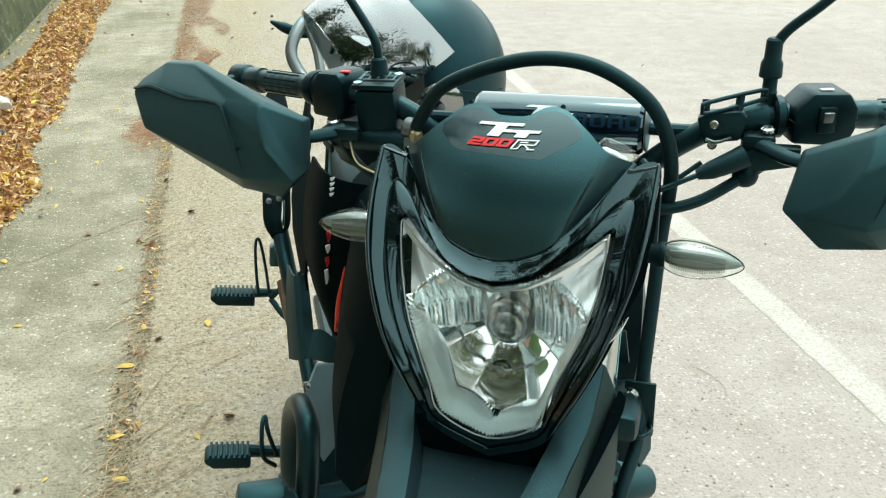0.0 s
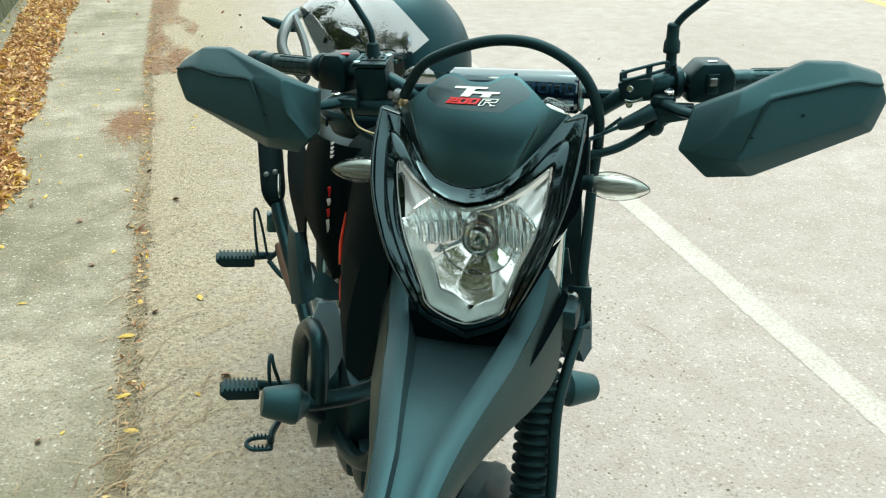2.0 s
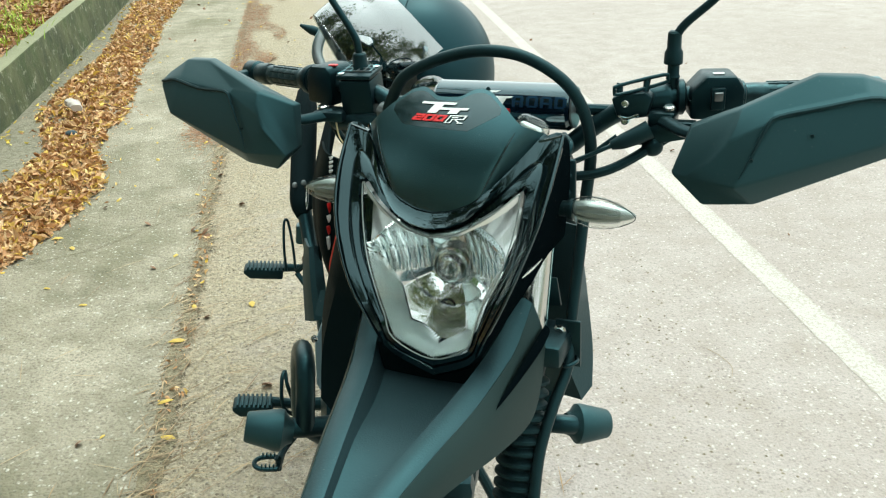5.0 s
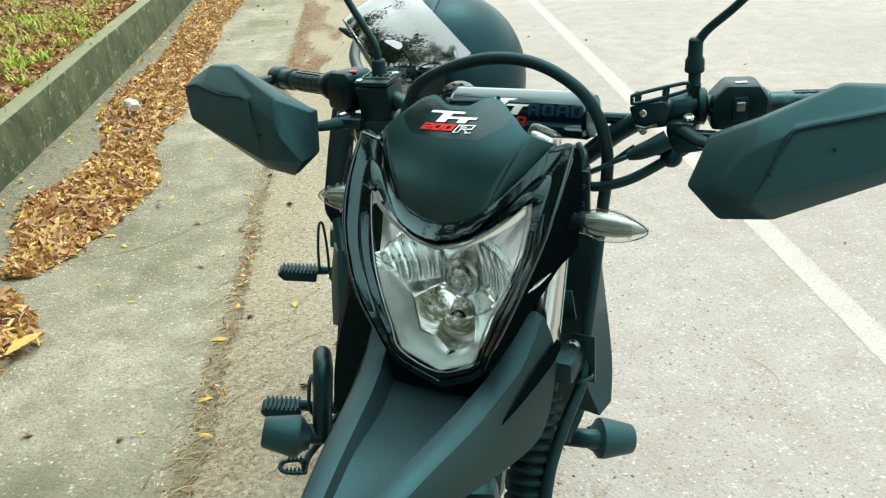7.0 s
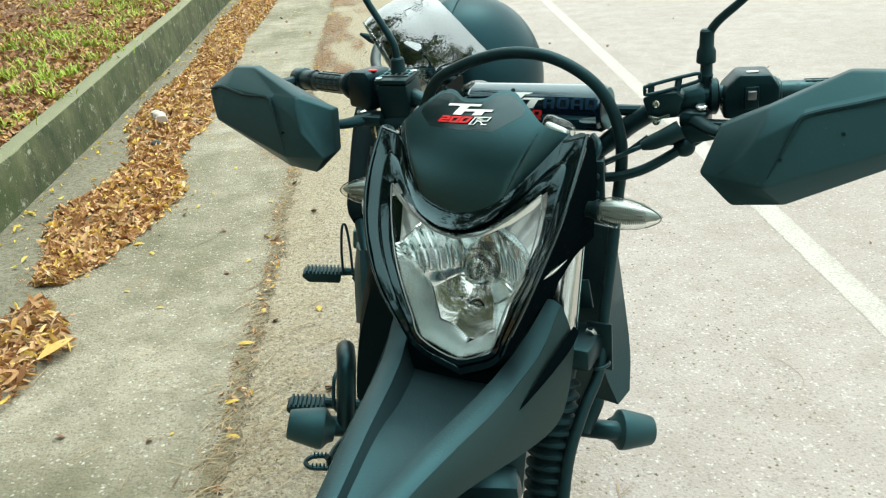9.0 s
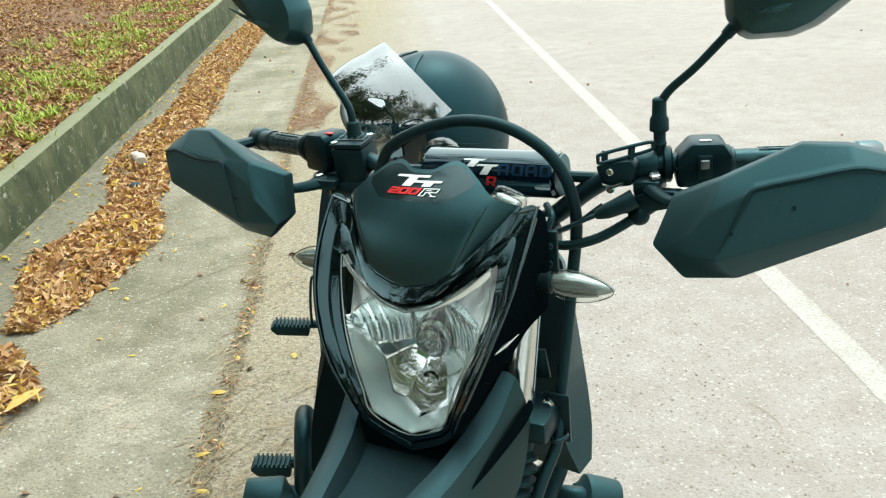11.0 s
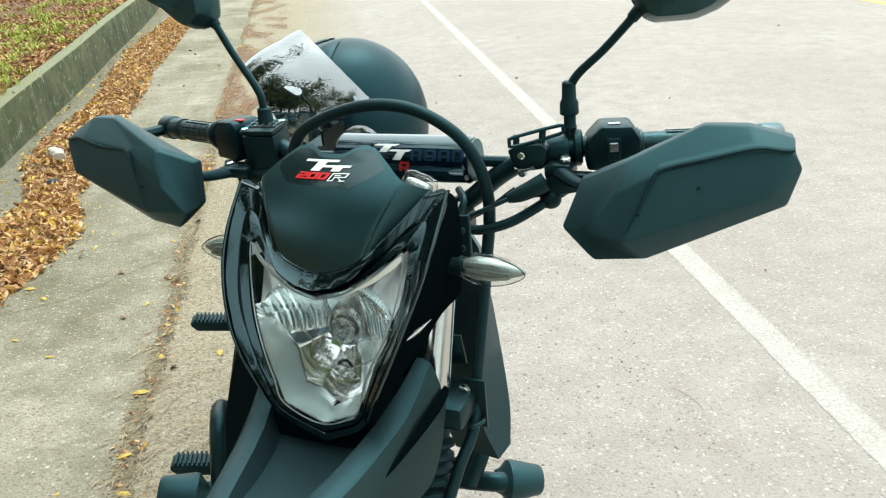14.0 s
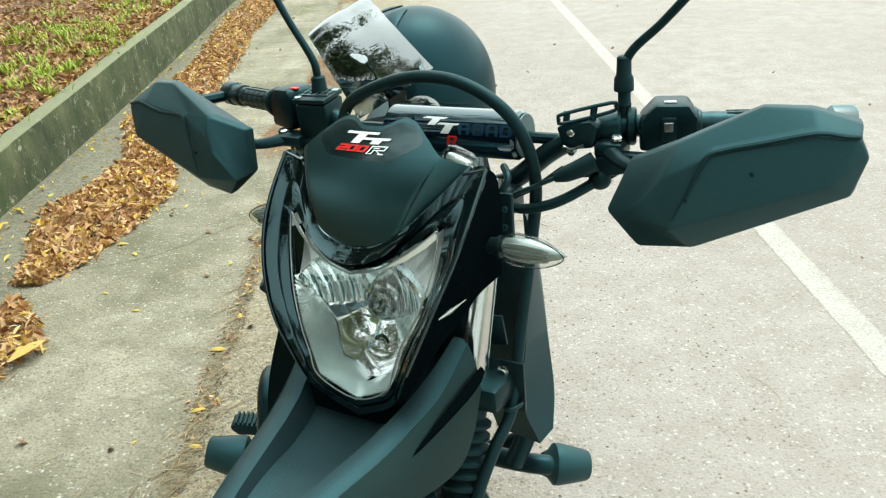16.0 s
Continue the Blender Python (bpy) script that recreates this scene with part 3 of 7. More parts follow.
def verge_sheet():
    vs, fs = [], []
    ys = yrange(-20.0, 60.0, 0.25)
    ds = [0.128, 0.2, 0.3, 0.45, 0.7, 1.0, 1.4, 1.9, 2.5, 3.2, 4.0, 5.0, 6.5, 8.5, 11.0, 15.0, 20.0, 27.0, 40.0]
    for y in ys:
        for d in ds:
            vs.append(Vector((kerb_x(y) - d, y, verge_z(kerb_x(y) - d, y))))
    n = len(ds)
    for j in range(len(ys) - 1):
        for i in range(n - 1):
            a = j * n + i
            fs.append((a, a + n, a + n + 1, a + 1))
    return vs, fs


verge = solid("verge", verge_sheet(), M_SOIL, "leaf-strewn earth verge behind the kerb", "verge", kind="structure", fix=False)

# ---- motorcycle: frames of reference ----
# BF: the leaning frame of the bike; FF: the steered front, bars turned
BF = pose(-0.0376, 0.0, 0.0, 0, 6.0, 0)
FF = Matrix.Translation((0.0799, 0.0, 1.034)) @ pose(0, 0, 0, 0, 0, -30) @ pose(0, 0, 0, 0, -2, 0)
bike = thing("motorcycle", "black dual-sport motorcycle parked on its stand on asphalt", "motorcycle", at=pose(0.0, 0.35, 0.0))


def both(fn):
    """A shape and its mirror image."""
    g = fn
    return g, mirror(g)


# ---- headlamp, in front coordinates (x across, y back, z up) ----
LAMP_U = [0.0, 0.03, 0.06, 0.08, 0.0885]
LAMP_TOP = [-0.0515, -0.0445, -0.0285, -0.013, -0.007]
LAMP_BU = [0.0, 0.042, 0.052, 0.0615, 0.076, 0.085, 0.0885]
LAMP_BOT = [-0.185, -0.165, -0.140, -0.114, -0.083, -0.050, -0.018]
LAMP_VW = [-0.21, -0.185, -0.164, -0.11, -0.057, -0.008, 0.045]
LAMP_V = [-0.147, -0.152, -0.158, -0.153, -0.134, -0.117, -0.075]


def lamp_v(u, w):
    return interp(w, LAMP_VW, LAMP_V) + 1.7 * u * u


def lamp_pt(s, t, grow=1.0, back=0.0):
    u = (2 * s - 1) * 0.0885
    top, bot = interp(abs(u), LAMP_U, LAMP_TOP), interp(abs(u), LAMP_BU, LAMP_BOT)
    w = top + (bot - top) * t
    cu, cw = u * grow, -0.095 + (w + 0.095) * grow
    return Vector((cu, lamp_v(cu, cw) + back, cw))


headlamp = part("headlamp", sheet(lambda s, t: lamp_pt(s, t, 1.04, 0.092 + 0.012 * math.sin(math.pi * s)), 24, 10, 0.003), M_MATTE, bike, "clear multi-facet headlamp in a black housing", FF)


BOWL_W = -0.105


def lamp_reach(th):
    """Distance from the bowl's axis to the cover's outline in a direction."""
    lo, hi = 0.0, 0.16
    for _ in range(26):
        r = (lo + hi) / 2
        u, w = r * math.cos(th), BOWL_W + r * math.sin(th)
        a = abs(u)
        inside = a < 0.0885 and interp(a, LAMP_BU, LAMP_BOT) < w < interp(a, LAMP_U, LAMP_TOP)
        lo, hi = (r, hi) if inside else (lo, r)
    return lo


def bowl_reach(th):
    """Edge of the deep bowl: an oval, or the cover's outline where that is nearer."""
    oval = 1.0 / math.sqrt((math.cos(th) / 0.088) ** 2 + (math.sin(th) / 0.070) ** 2)
    return min(oval if math.sin(th) > 0 else 0.088, lamp_reach(th) * 0.965)


def bowl_v(u, w):
    """Depth of the bowl, with upright flutes over the bulb and broad facets under it."""
    dw = w - BOWL_W
    r2 = u * u + dw * dw
    s = dw / max(1e-6, math.sqrt(r2))
    k = 6.3 + 0.5 * min(1.0, max(0.0, (s + 0.35) / 0.5))
    v = -0.074 - k * r2
    a = abs(u)
    if dw > -0.006 and a > 0.021 and r2 > 0.0006:
        f = ((a - 0.021) / 0.0098) % 1.0
        v -= 0.0034 * (1 - (2 * f - 1) ** 2) * (0.6 if dw > 0.022 else 1.0) + (0.003 if dw > 0.022 else 0.0)
    elif dw < -0.006 and r2 > 0.0005:
        f = ((math.atan2(u, -dw) / 0.75) + 0.5) % 1.0
        v -= 0.0030 * (1 - (2 * f - 1) ** 2) * min(1.0, r2 / 0.002)
        if r2 > 0.0021:
            v -= 0.0025
    return v


def reflector():
    """The bowl, as rings round its axis."""
    n, m = 220, 44
    vs, fs = [], []
    for i in range(n):
        th = 2 * math.pi * i / n
        re = bowl_reach(th)
        for j in range(m + 1):
            r = 0.004 + (re - 0.004) * j / m
            u, w = r * math.cos(th), BOWL_W + r * math.sin(th)
            vs.append(Vector((u, max(bowl_v(u, w), lamp_v(u, w) + 0.006), w)))
    for i in range(n):
        k = (i + 1) % n
        for j in range(m):
            fs.append((i * (m + 1) + j, k * (m + 1) + j, k * (m + 1) + j + 1, i * (m + 1) + j + 1))
    return vs, fs


part("reflector", reflector(), M_REFL, headlamp, "deep fluted chrome reflector bowl", FF, angle=24, fix=False)


def bucket_wall():
    """Finely ribbed wall that joins the bowl's edge to the cover all round."""
    n = 300
    vs, fs = [], []
    for i in range(n):
        th = 2 * math.pi * i / n
        rib = 0.0016 * (1 if i % 2 else -1)
        a, b = bowl_reach(th) + 0.0005, lamp_reach(th)
        ua, wa = a * math.cos(th), BOWL_W + a * math.sin(th)
        ub, wb = b * math.cos(th), BOWL_W + b * math.sin(th)
        p = Vector((ua, max(bowl_v(ua, wa), lamp_v(ua, wa) + 0.006), wa))
        q = Vector((ub, lamp_v(ub, wb) + 0.003, wb))
        inw = Vector((-math.cos(th), 0, -math.sin(th)))
        if b > bowl_reach(th) * 1.06:
            q = Vector((ua, lamp_v(ua, wa) + 0.005 + 0.34 * max(0.0, wa + 0.092), wa))
        for t in (0.0, 0.3, 0.65, 1.0):
            vs.append(p.lerp(q, t) + inw * (rib + 0.004 * math.sin(math.pi * t)))
    for i in range(n):
        k = (i + 1) % n
        for j in range(3):
            fs.append((i * 4 + j, k * 4 + j, k * 4 + j + 1, i * 4 + j + 1))
    return vs, fs


part("fluted_band", bucket_wall(), M_FLUTE, headlamp, "finely ribbed silver wall inside the lamp", FF, angle=0, fix=False)


def wing_reflector(side):
    """Bright streaked panels between the bowl's oval and the lamp's upper points."""
    us = [0.034 + 0.0535 * i / 60 for i in range(61)] + [0.0880]
    vs, fs = [], []
    m = 20
    for u in us:
        rim = u == us[-1]
        top = interp(u, LAMP_U, LAMP_TOP) - 0.002
        low = BOWL_W + 0.070 * math.sqrt(max(0.0, 1 - (u / 0.088) ** 2))
        low = max(low, interp(u, LAMP_BU, LAMP_BOT) + 0.002)
        low = min(low, top - 0.0005)
        for j in range(m + 1):
            w = top + (low - top) * j / m
            ray = math.atan2(w + 0.125, u - 0.012) / 0.20
            f = ray % 1.0
            deep = 0.001 if rim else 0.004 + 0.34 * max(0.0, w + 0.092) + 0.0024 * abs(2 * f - 1)
            vs.append(Vector((side * u, lamp_v(u, w) + deep, w)))
    for i in range(len(us) - 1):
        for j in range(m):
            a = i * (m + 1) + j
            fs.append((a, a + m + 1, a + m + 2, a + 1))
    return vs, fs


for sd in (-1, 1):
    part("corner_reflector", wing_reflector(sd), M_SATIN, headlamp, "bright streaked corner reflector", FF, angle=16, fix=False)


def flange(side):
    """Pale folded lip along the cover's upper edge."""
    rows = [[], []]
    for i in range(17):
        u = 0.012 + 0.0755 * i / 16
        w = interp(u, LAMP_U, LAMP_TOP)
        wd = interp(u, [0.012, 0.05, 0.08, 0.0875], [0.0020, 0.0050, 0.0082, 0.006])
        rows[0].append(Vector((side * u, lamp_v(u, w) - 0.0006, w - 0.0005)))
        rows[1].append(Vector((side * u, lamp_v(u, w - wd) + 0.0016, w - wd)))
    return rail_sheet(rows, 1, side * 0.001, 2)


for sd in (-1, 1):
    part("cover_flange", flange(sd), M_SATIN, headlamp, "pale lip along the cover's upper edge", FF)

bulb_c = Vector((0.0, -0.078, -0.107))
bulb = part("bulb_holder", join(lathe([(0.0215, 0.0), (0.0215, 0.006), (0.0190, 0.008), (0.0182, 0.003), (0.0155, 0.003), (0.0150, 0.013), (0.0120, 0.014), (0.0112, 0.006)], bulb_c, bulb_c + Vector((0, -1, 0)), 32)), M_BULBRING, headlamp, "ringed bulb holder", FF)
part("bulb", ellipsoid(bulb_c + Vector((0, -0.014, 0)), (0.0085, 0.016, 0.0085)), M_SIGLENS, bulb, "small glass bulb", FF)
part("bulb_tip", join(ellipsoid(bulb_c + Vector((0, -0.012, 0.002)), (0.0035, 0.008, 0.0030)), box(bulb_c + Vector((0, -0.010, -0.005)), (0.009, 0.010, 0.003), 0.001)), M_STEEL, bulb, "bright filament shield", FF)
park_c = Vector((-0.004, -0.086, -0.155))
park = part("parking_bulb_socket", join(lathe([(0.0105, 0.0), (0.0105, 0.005), (0.0085, 0.006), (0.0080, -0.006)], park_c, park_c + Vector((0, -1, 0.20)), 22)), M_GLOSS, headlamp, "dark parking bulb socket", FF)
part("parking_bulb", ellipsoid(park_c + Vector((0, -0.004, 0)), (0.0035, 0.006, 0.0035)), M_SIGLENS, park, "", FF)

cover = part("lamp_cover", sheet(lambda s, t: lamp_pt(s, t), 44, 18, 0.002), M_LENS, headlamp, "clear plastic lamp cover", FF, angle=60)
cover.visible_shadow = False
rim_half = [(0.0, -0.0515), (0.03, -0.0445), (0.06, -0.0285), (0.08, -0.013), (0.0885, -0.007), (0.0890, -0.020), (0.085, -0.050), (0.076, -0.083), (0.0615, -0.114), (0.052, -0.140), (0.042, -0.165), (0.0, -0.185)]
rim_pts = [Vector((u, lamp_v(u, w) - 0.0005, w)) for u, w in rim_half]
rim_all = rim_pts + [Vector((-p.x, p.y, p.z)) for p in reversed(rim_pts[:-1])]
part("lamp_rim", tube(rim_all, 0.0008, 6, 4), M_SIGBODY, headlamp, "grey moulded rim of the lamp cover", FF)
knurl = []
for i in range(46):
    s = -1 + 2 * i / 45
    u = 0.050 * s
    w = interp(abs(u), LAMP_U, LAMP_TOP) + 0.0035
    knurl.append(box((u, lamp_v(u, w) + 0.0005, w), (0.0008, 0.002, 0.0026), 0))
part("knurled_strip", join(*knurl), M_GLOSS, headlamp, "fine knurled strip above the cover", FF, angle=0)

# ---- gloss surround with side wings ----
RIDGE = [(0.0, -0.034, -0.121), (0.035, -0.024, -0.116), (0.070, 0.006, -0.100), (0.098, 0.038, -0.064), (0.122, 0.044, -0.060), (0.120, 0.005, -0.098), (0.114, -0.030, -0.125), (0.101, -0.070, -0.147), (0.085, -0.110, -0.158), (0.064, -0.152, -0.160), (0.046, -0.182, -0.156), (0.0, -0.207, -0.150)]
INNER = rim_half[:]
REAR = [(0.122, 0.044, -0.058), (0.123, 0.030, -0.042), (0.1215, -0.005, -0.032), (0.119, -0.035, -0.030), (0.1145, -0.070, -0.026), (0.113, -0.080, -0.024), (0.110, -0.0845, -0.034), (0.103, -0.092, -0.060), (0.095, -0.111, -0.093), (0.082, -0.133, -0.118), (0.061, -0.169, -0.133), (0.040, -0.197, -0.138), (0.0, -0.215, -0.136)]
RIDGE2 = [RIDGE[4], (0.1215, 0.025, -0.079), RIDGE[5], RIDGE[6], (0.111, -0.042, -0.133), (0.109, -0.048, -0.136), (0.107, -0.055, -0.139), RIDGE[7], (0.094, -0.090, -0.154), RIDGE[8], RIDGE[9], RIDGE[10], RIDGE[11]]


def band(side):
    """Gloss band from the cover's rim out to the ridge, with a shallow groove."""
    rows = []
    inner = [Vector((side * u * 1.02, lamp_v(u, w) + 0.004, -0.095 + (w + 0.095) * 1.02)) for u, w in INNER]
    outer = [Vector((side * u, v, w)) for u, w, v in RIDGE]
    for f, dep in ((0.0, 0.004), (0.12, -0.002), (0.4, -0.0015), (0.48, 0.001), (0.56, -0.002), (1.0, 0.0)):
        rows.append([a.lerp(b, f) + Vector((0, dep, 0)) for a, b in zip(inner, outer)])
    return rail_sheet(rows, 1, -side * 0.003, 5)


def wing(side):
    rows = []
    a = [Vector((side * u, v, w)) for u, w, v in RIDGE2]
    b = [Vector((side * u, v, w)) for u, w, v in REAR]
    for f in (0.0, 0.06, 0.35, 0.7, 1.0):
        out = 0.0018 * math.sin(math.pi * f)
        rows.append([p.lerp(q, f) + Vector((side * out, -out * 0.4, 0)) for p, q in zip(a, b)])
    return rail_sheet(rows, 1, -side * 0.003, 4)


surround = part("lamp_surround", join(band(1), band(-1)), M_GLOSS, bike, "gloss black plastic headlamp surround", FF, angle=40)
for sd in (1, -1):
    w_p = part("side_wing", wing(sd), M_WING, surround, "gloss black side wing of the surround", FF, angle=40)
    slot = tube([(sd * 0.0945, -0.1420, -0.0865), (sd * 0.1020, -0.119, -0.0825), (sd * 0.1085, -0.096, -0.0790)], [0.0010, 0.0052, 0.0010], 10, 8, 0.5)
    cap = [[Vector((sd * u, v + dv, w + dw)) for u, w, v in (RIDGE[3], RIDGE[4])] for dv, dw in ((-0.0012, -0.0015), (0.003, -0.0008), (0.008, -0.0025))]
    part("horn_cap", rail_sheet(cap, 1, sd * 0.002, 3), M_GLOSS, surround, "gloss top face of the surround's horn", FF, angle=50)
    part("surround_edge", tube([Vector((sd * u, v - 0.0002, w)) for u, w, v in RIDGE[4:10]], [0.0020, 0.0022, 0.0020, 0.0017, 0.0014, 0.0010], 10, 5), M_GLOSS, surround, "rounded gloss edge of the surround", FF, angle=60)
    part("wing_slot", slot, M_FLUTE, w_p, "bright slit in the wing", FF)
# chin under the lamp
part("lamp_chin", sheet(lambda s, t: ((2 * s - 1) * (0.052 - 0.012 * t), -0.150 + 0.045 * t + 9 * ((2 * s - 1) * 0.05) ** 2, -0.203 - 0.022 * t + 0.010 * (2 * s - 1) ** 2), 16, 6, 0.003), M_DULL, surround, "matte black chin under the lamp", FF)

part("inner_fairing", join(box((0.0, -0.085, -0.205), (0.165, 0.11, 0.05), 0.015), box((0.0, -0.022, -0.10), (0.15, 0.05, 0.18), 0.02)), M_DULL, surround, "matte black inner fairing behind the lamp", FF)

# ---- flyscreen cowl ----
COWL_W = [-0.035, -0.027, 0.0, 0.043, 0.061, 0.080, 0.090]
COWL_V = [-0.121, -0.120, -0.116, -0.098, -0.084, -0.060, -0.048]
COWL_FIT = [float(c) for c in np.polyfit(COWL_W, COWL_V, 3)]


def cowl_v(u, w):
    uc = interp(w, [-0.02, 0.055], [0.044, 0.080])
    q = (abs(u) - uc) / 0.0022
    over = 0.0022 * (math.log1p(math.exp(q)) if q < 30 else q)
    return ((COWL_FIT[0] * w + COWL_FIT[1]) * w + COWL_FIT[2]) * w + COWL_FIT[3] + 1.7 * u * u + over * 1.05


def cowl_edge(u):
    """Lowest height of the cowl at a distance across."""
    return interp(abs(u), [0.0, 0.02, 0.04, 0.06, 0.078, 0.092, 0.101], [-0.030, -0.0275, -0.0195, -0.004, 0.014, 0.030, 0.041])


def cowl_top(u):
    return interp(abs(u), [0.0, 0.009, 0.014, 0.018, 0.023, 0.028, 0.033, 0.039, 0.045, 0.052, 0.066, 0.085, 0.101], [0.0795, 0.0797, 0.0804, 0.0822, 0.0846, 0.0860, 0.0866, 0.0858, 0.0838, 0.0795, 0.0698, 0.0540, 0.0425])


def cowl_pt(s, t, off=0.0):
    u = (2 * s - 1) * 0.101
    lo, hi = cowl_edge(u), cowl_top(u)
    w = hi + (lo - hi) * t
    return Vector((u, cowl_v(u, w) - off, w))


cowl = part("flyscreen_cowl", sheet(lambda s, t: cowl_pt(s, t), 110, 44, 0.004), M_MATTE, bike, "matte black flyscreen cowl above the headlamp", FF, angle=28)
for sd in (1, -1):
    # added raised gloss bead, shaped to give the crease its highlight line
    crease = [(interp(w, [-0.02, 0.055], [0.044, 0.080]), w) for w in (-0.010, 0.006, 0.022, 0.038, 0.050)]
    part("cowl_crease", tube([Vector((sd * u, cowl_v(u, w) + 0.0004, w)) for u, w in crease], [0.0005, 0.0011, 0.0012, 0.0011, 0.0005], 8, 4), M_GLOSS, cowl, "gloss bead added to draw the highlight along the cowl's crease", FF, angle=60)
part("cowl_lip", tube([cowl_pt(i / 24, 1.0, -0.001) for i in range(25)], 0.0035, 8, 2), M_GLOSS, cowl, "gloss lower lip of the cowl", FF)


def ledge(s, t):
    """Upward-facing gloss ledge under the cowl, a crescent that runs out to both sides."""
    u = (2 * s - 1) * 0.092
    k = max(0.0, 1 - (u / 0.092) ** 2) ** 0.6
    w = cowl_edge(u) + 0.002 - 0.0105 * t * k - 0.0005
    return Vector((u, cowl_v(u, cowl_edge(u)) - 0.002 - 0.014 * t * k + 0.0012 * math.sin(math.pi * t) * k, w))


part("cowl_ledge", sheet(ledge, 48, 8, 0.002), M_GLOSS, cowl, "gloss black ledge curving under the cowl", FF, angle=50)


def fill_u(u0, u1, lowf, highf, off, n=24):
    """A decal between two heights, curved with the cowl."""
    return sheet(lambda s, t: (lambda u: (lambda w: Vector((u, cowl_v(u, w) - off, w)))(highf(u) + (lowf(u) - highf(u)) * t))(u0 + (u1 - u0) * s), n, 8, 0.0004)


part("gloss_decal", fill_u(-0.060, 0.060, lambda u: max(interp(u, [-0.06, -0.044, 0.030, 0.060], [0.066, 0.055, 0.052, 0.066]), cowl_edge(u) + 0.004), lambda u: cowl_top(u) - 0.003, 0.0003), M_DECAL, cowl, "gloss black decal behind the emblem", FF)


def bars_on_cowl(quads, off=0.0024):
    gs = []
    for q in quads:
        (a, b, c, d) = [Vector((p[0], 0, p[1])) for p in q]
        n = 6
        gs.append(sheet(lambda s, t: (lambda p: Vector((p.x, cowl_v(p.x, p.z) - off, p.z)))((a.lerp(b, s)).lerp(d.lerp(c, s), t)), n, 2, 0.0006))
    return join(*gs)


def emblem(name, quads, mat, label):
    for q in quads:
        part(name, bars_on_cowl([q]), mat, cowl, label, FF)


LEAN = 0.9


def stroke(u0, u1, w0, w1):
    """A stroke of the emblem, leaning with the rest; u at its foot."""
    k = LEAN * (w1 - w0)
    return fitted(((u0 + k, w1), (u1 + k, w1), (u1, w0), (u0, w0)))


def fitted(quad):
    """Brings the emblem's drawing to its size on the cowl."""
    return tuple((-0.0344 + (u + 0.0390) * 0.87, 0.0600 + (w - 0.0602) * 0.88) for u, w in quad)


T1 = [(stroke(-0.031, 0.013, 0.0760, 0.0780)), stroke(-0.0205, -0.0085, 0.0678, 0.0760)]
T2 = [stroke(-0.0055, 0.0300, 0.0712, 0.0732), stroke(0.0060, 0.0180, 0.0678, 0.0712)]
emblem("emblem_stroke", T1 + T2, M_WHITE, "white emblem stroke")
reds = []
for i in range(3):
    u = -0.0390 + i * 0.0143
    w0, w1 = 0.0602, 0.0664
    reds += [stroke(u + LEAN * 0.0047, u + 0.0132 + LEAN * 0.0047, w1 - 0.0015, w1), stroke(u, u + 0.0132, w0, w0 + 0.0016)]
    if i:
        reds += [stroke(u, u + 0.0038, w0, w1), stroke(u + 0.0094, u + 0.0132, w0, w1)]
    else:
        reds += [stroke(u + 0.0094 + 0.003, u + 0.0132 + 0.003, 0.0634, w1), stroke(u, u + 0.0038, w0, 0.0634), stroke(u + 0.002, u + 0.0150, 0.0626, 0.0640)]
emblem("emblem_block", reds, M_RED, "red emblem block")
u = 0.0050
outl = [stroke(u + 0.005, u + 0.0245, 0.0656, 0.0664), stroke(u + 0.0222, u + 0.0240, 0.0628, 0.0664), stroke(u, u + 0.0016, 0.0594, 0.0664), stroke(u + 0.008, u + 0.0232, 0.0622, 0.0630), stroke(u + 0.0062, u + 0.0076, 0.0594, 0.0624), stroke(u, u + 0.0070, 0.0590, 0.0597), fitted(((u + 0.0120, 0.0625), (u + 0.0140, 0.0625), (u + 0.0200, 0.0590), (u + 0.0180, 0.0590))), stroke(u + 0.0150, u + 0.0225, 0.0588, 0.0596), stroke(u + 0.0085, u + 0.0160, 0.0640, 0.0648)]
emblem("emblem_outline", outl, M_WHITE, "white outline stroke")
for sd in (-1, 1):
    part("cowl_screw", lathe([(0.0022, 0), (0.0022, 0.0015), (0.0012, 0.002)], (sd * 0.040, cowl_v(0.040, 0.086) + 0.001, 0.086), (sd * 0.040, cowl_v(0.040, 0.086) - 1, 0.4), 10), M_BLACKMETAL, cowl, "", FF)

# instrument behind the cowl
inst = part("instrument", box((0.000, 0.000, -0.030), (0.13, 0.05, 0.05), 0.012, pose(0, 0, 0, -30, 0, 0)), M_MATTE, bike, "small instrument behind the cowl", FF)
i_m = Matrix.Translation((0.083, -0.038, 0.044)) @ pose(0, 0, 0, -20, 22, 0)
part("instrument_face", xf(box((0, 0, -0.003), (0.026, 0.024, 0.012), 0.004), i_m), M_FLUTE, inst, "silvery inside of the instrument", FF)
part("instrument_glass", xf(box((0, 0, 0), (0.034, 0.032, 0.022), 0.008), i_m), M_SIGLENS, inst, "clear rounded instrument glass", FF)
part("instrument_bezel", xf(box((0, 0.004, -0.014), (0.038, 0.034, 0.012), 0.005), i_m), M_MATTE, inst, "black bezel under the glass", FF)

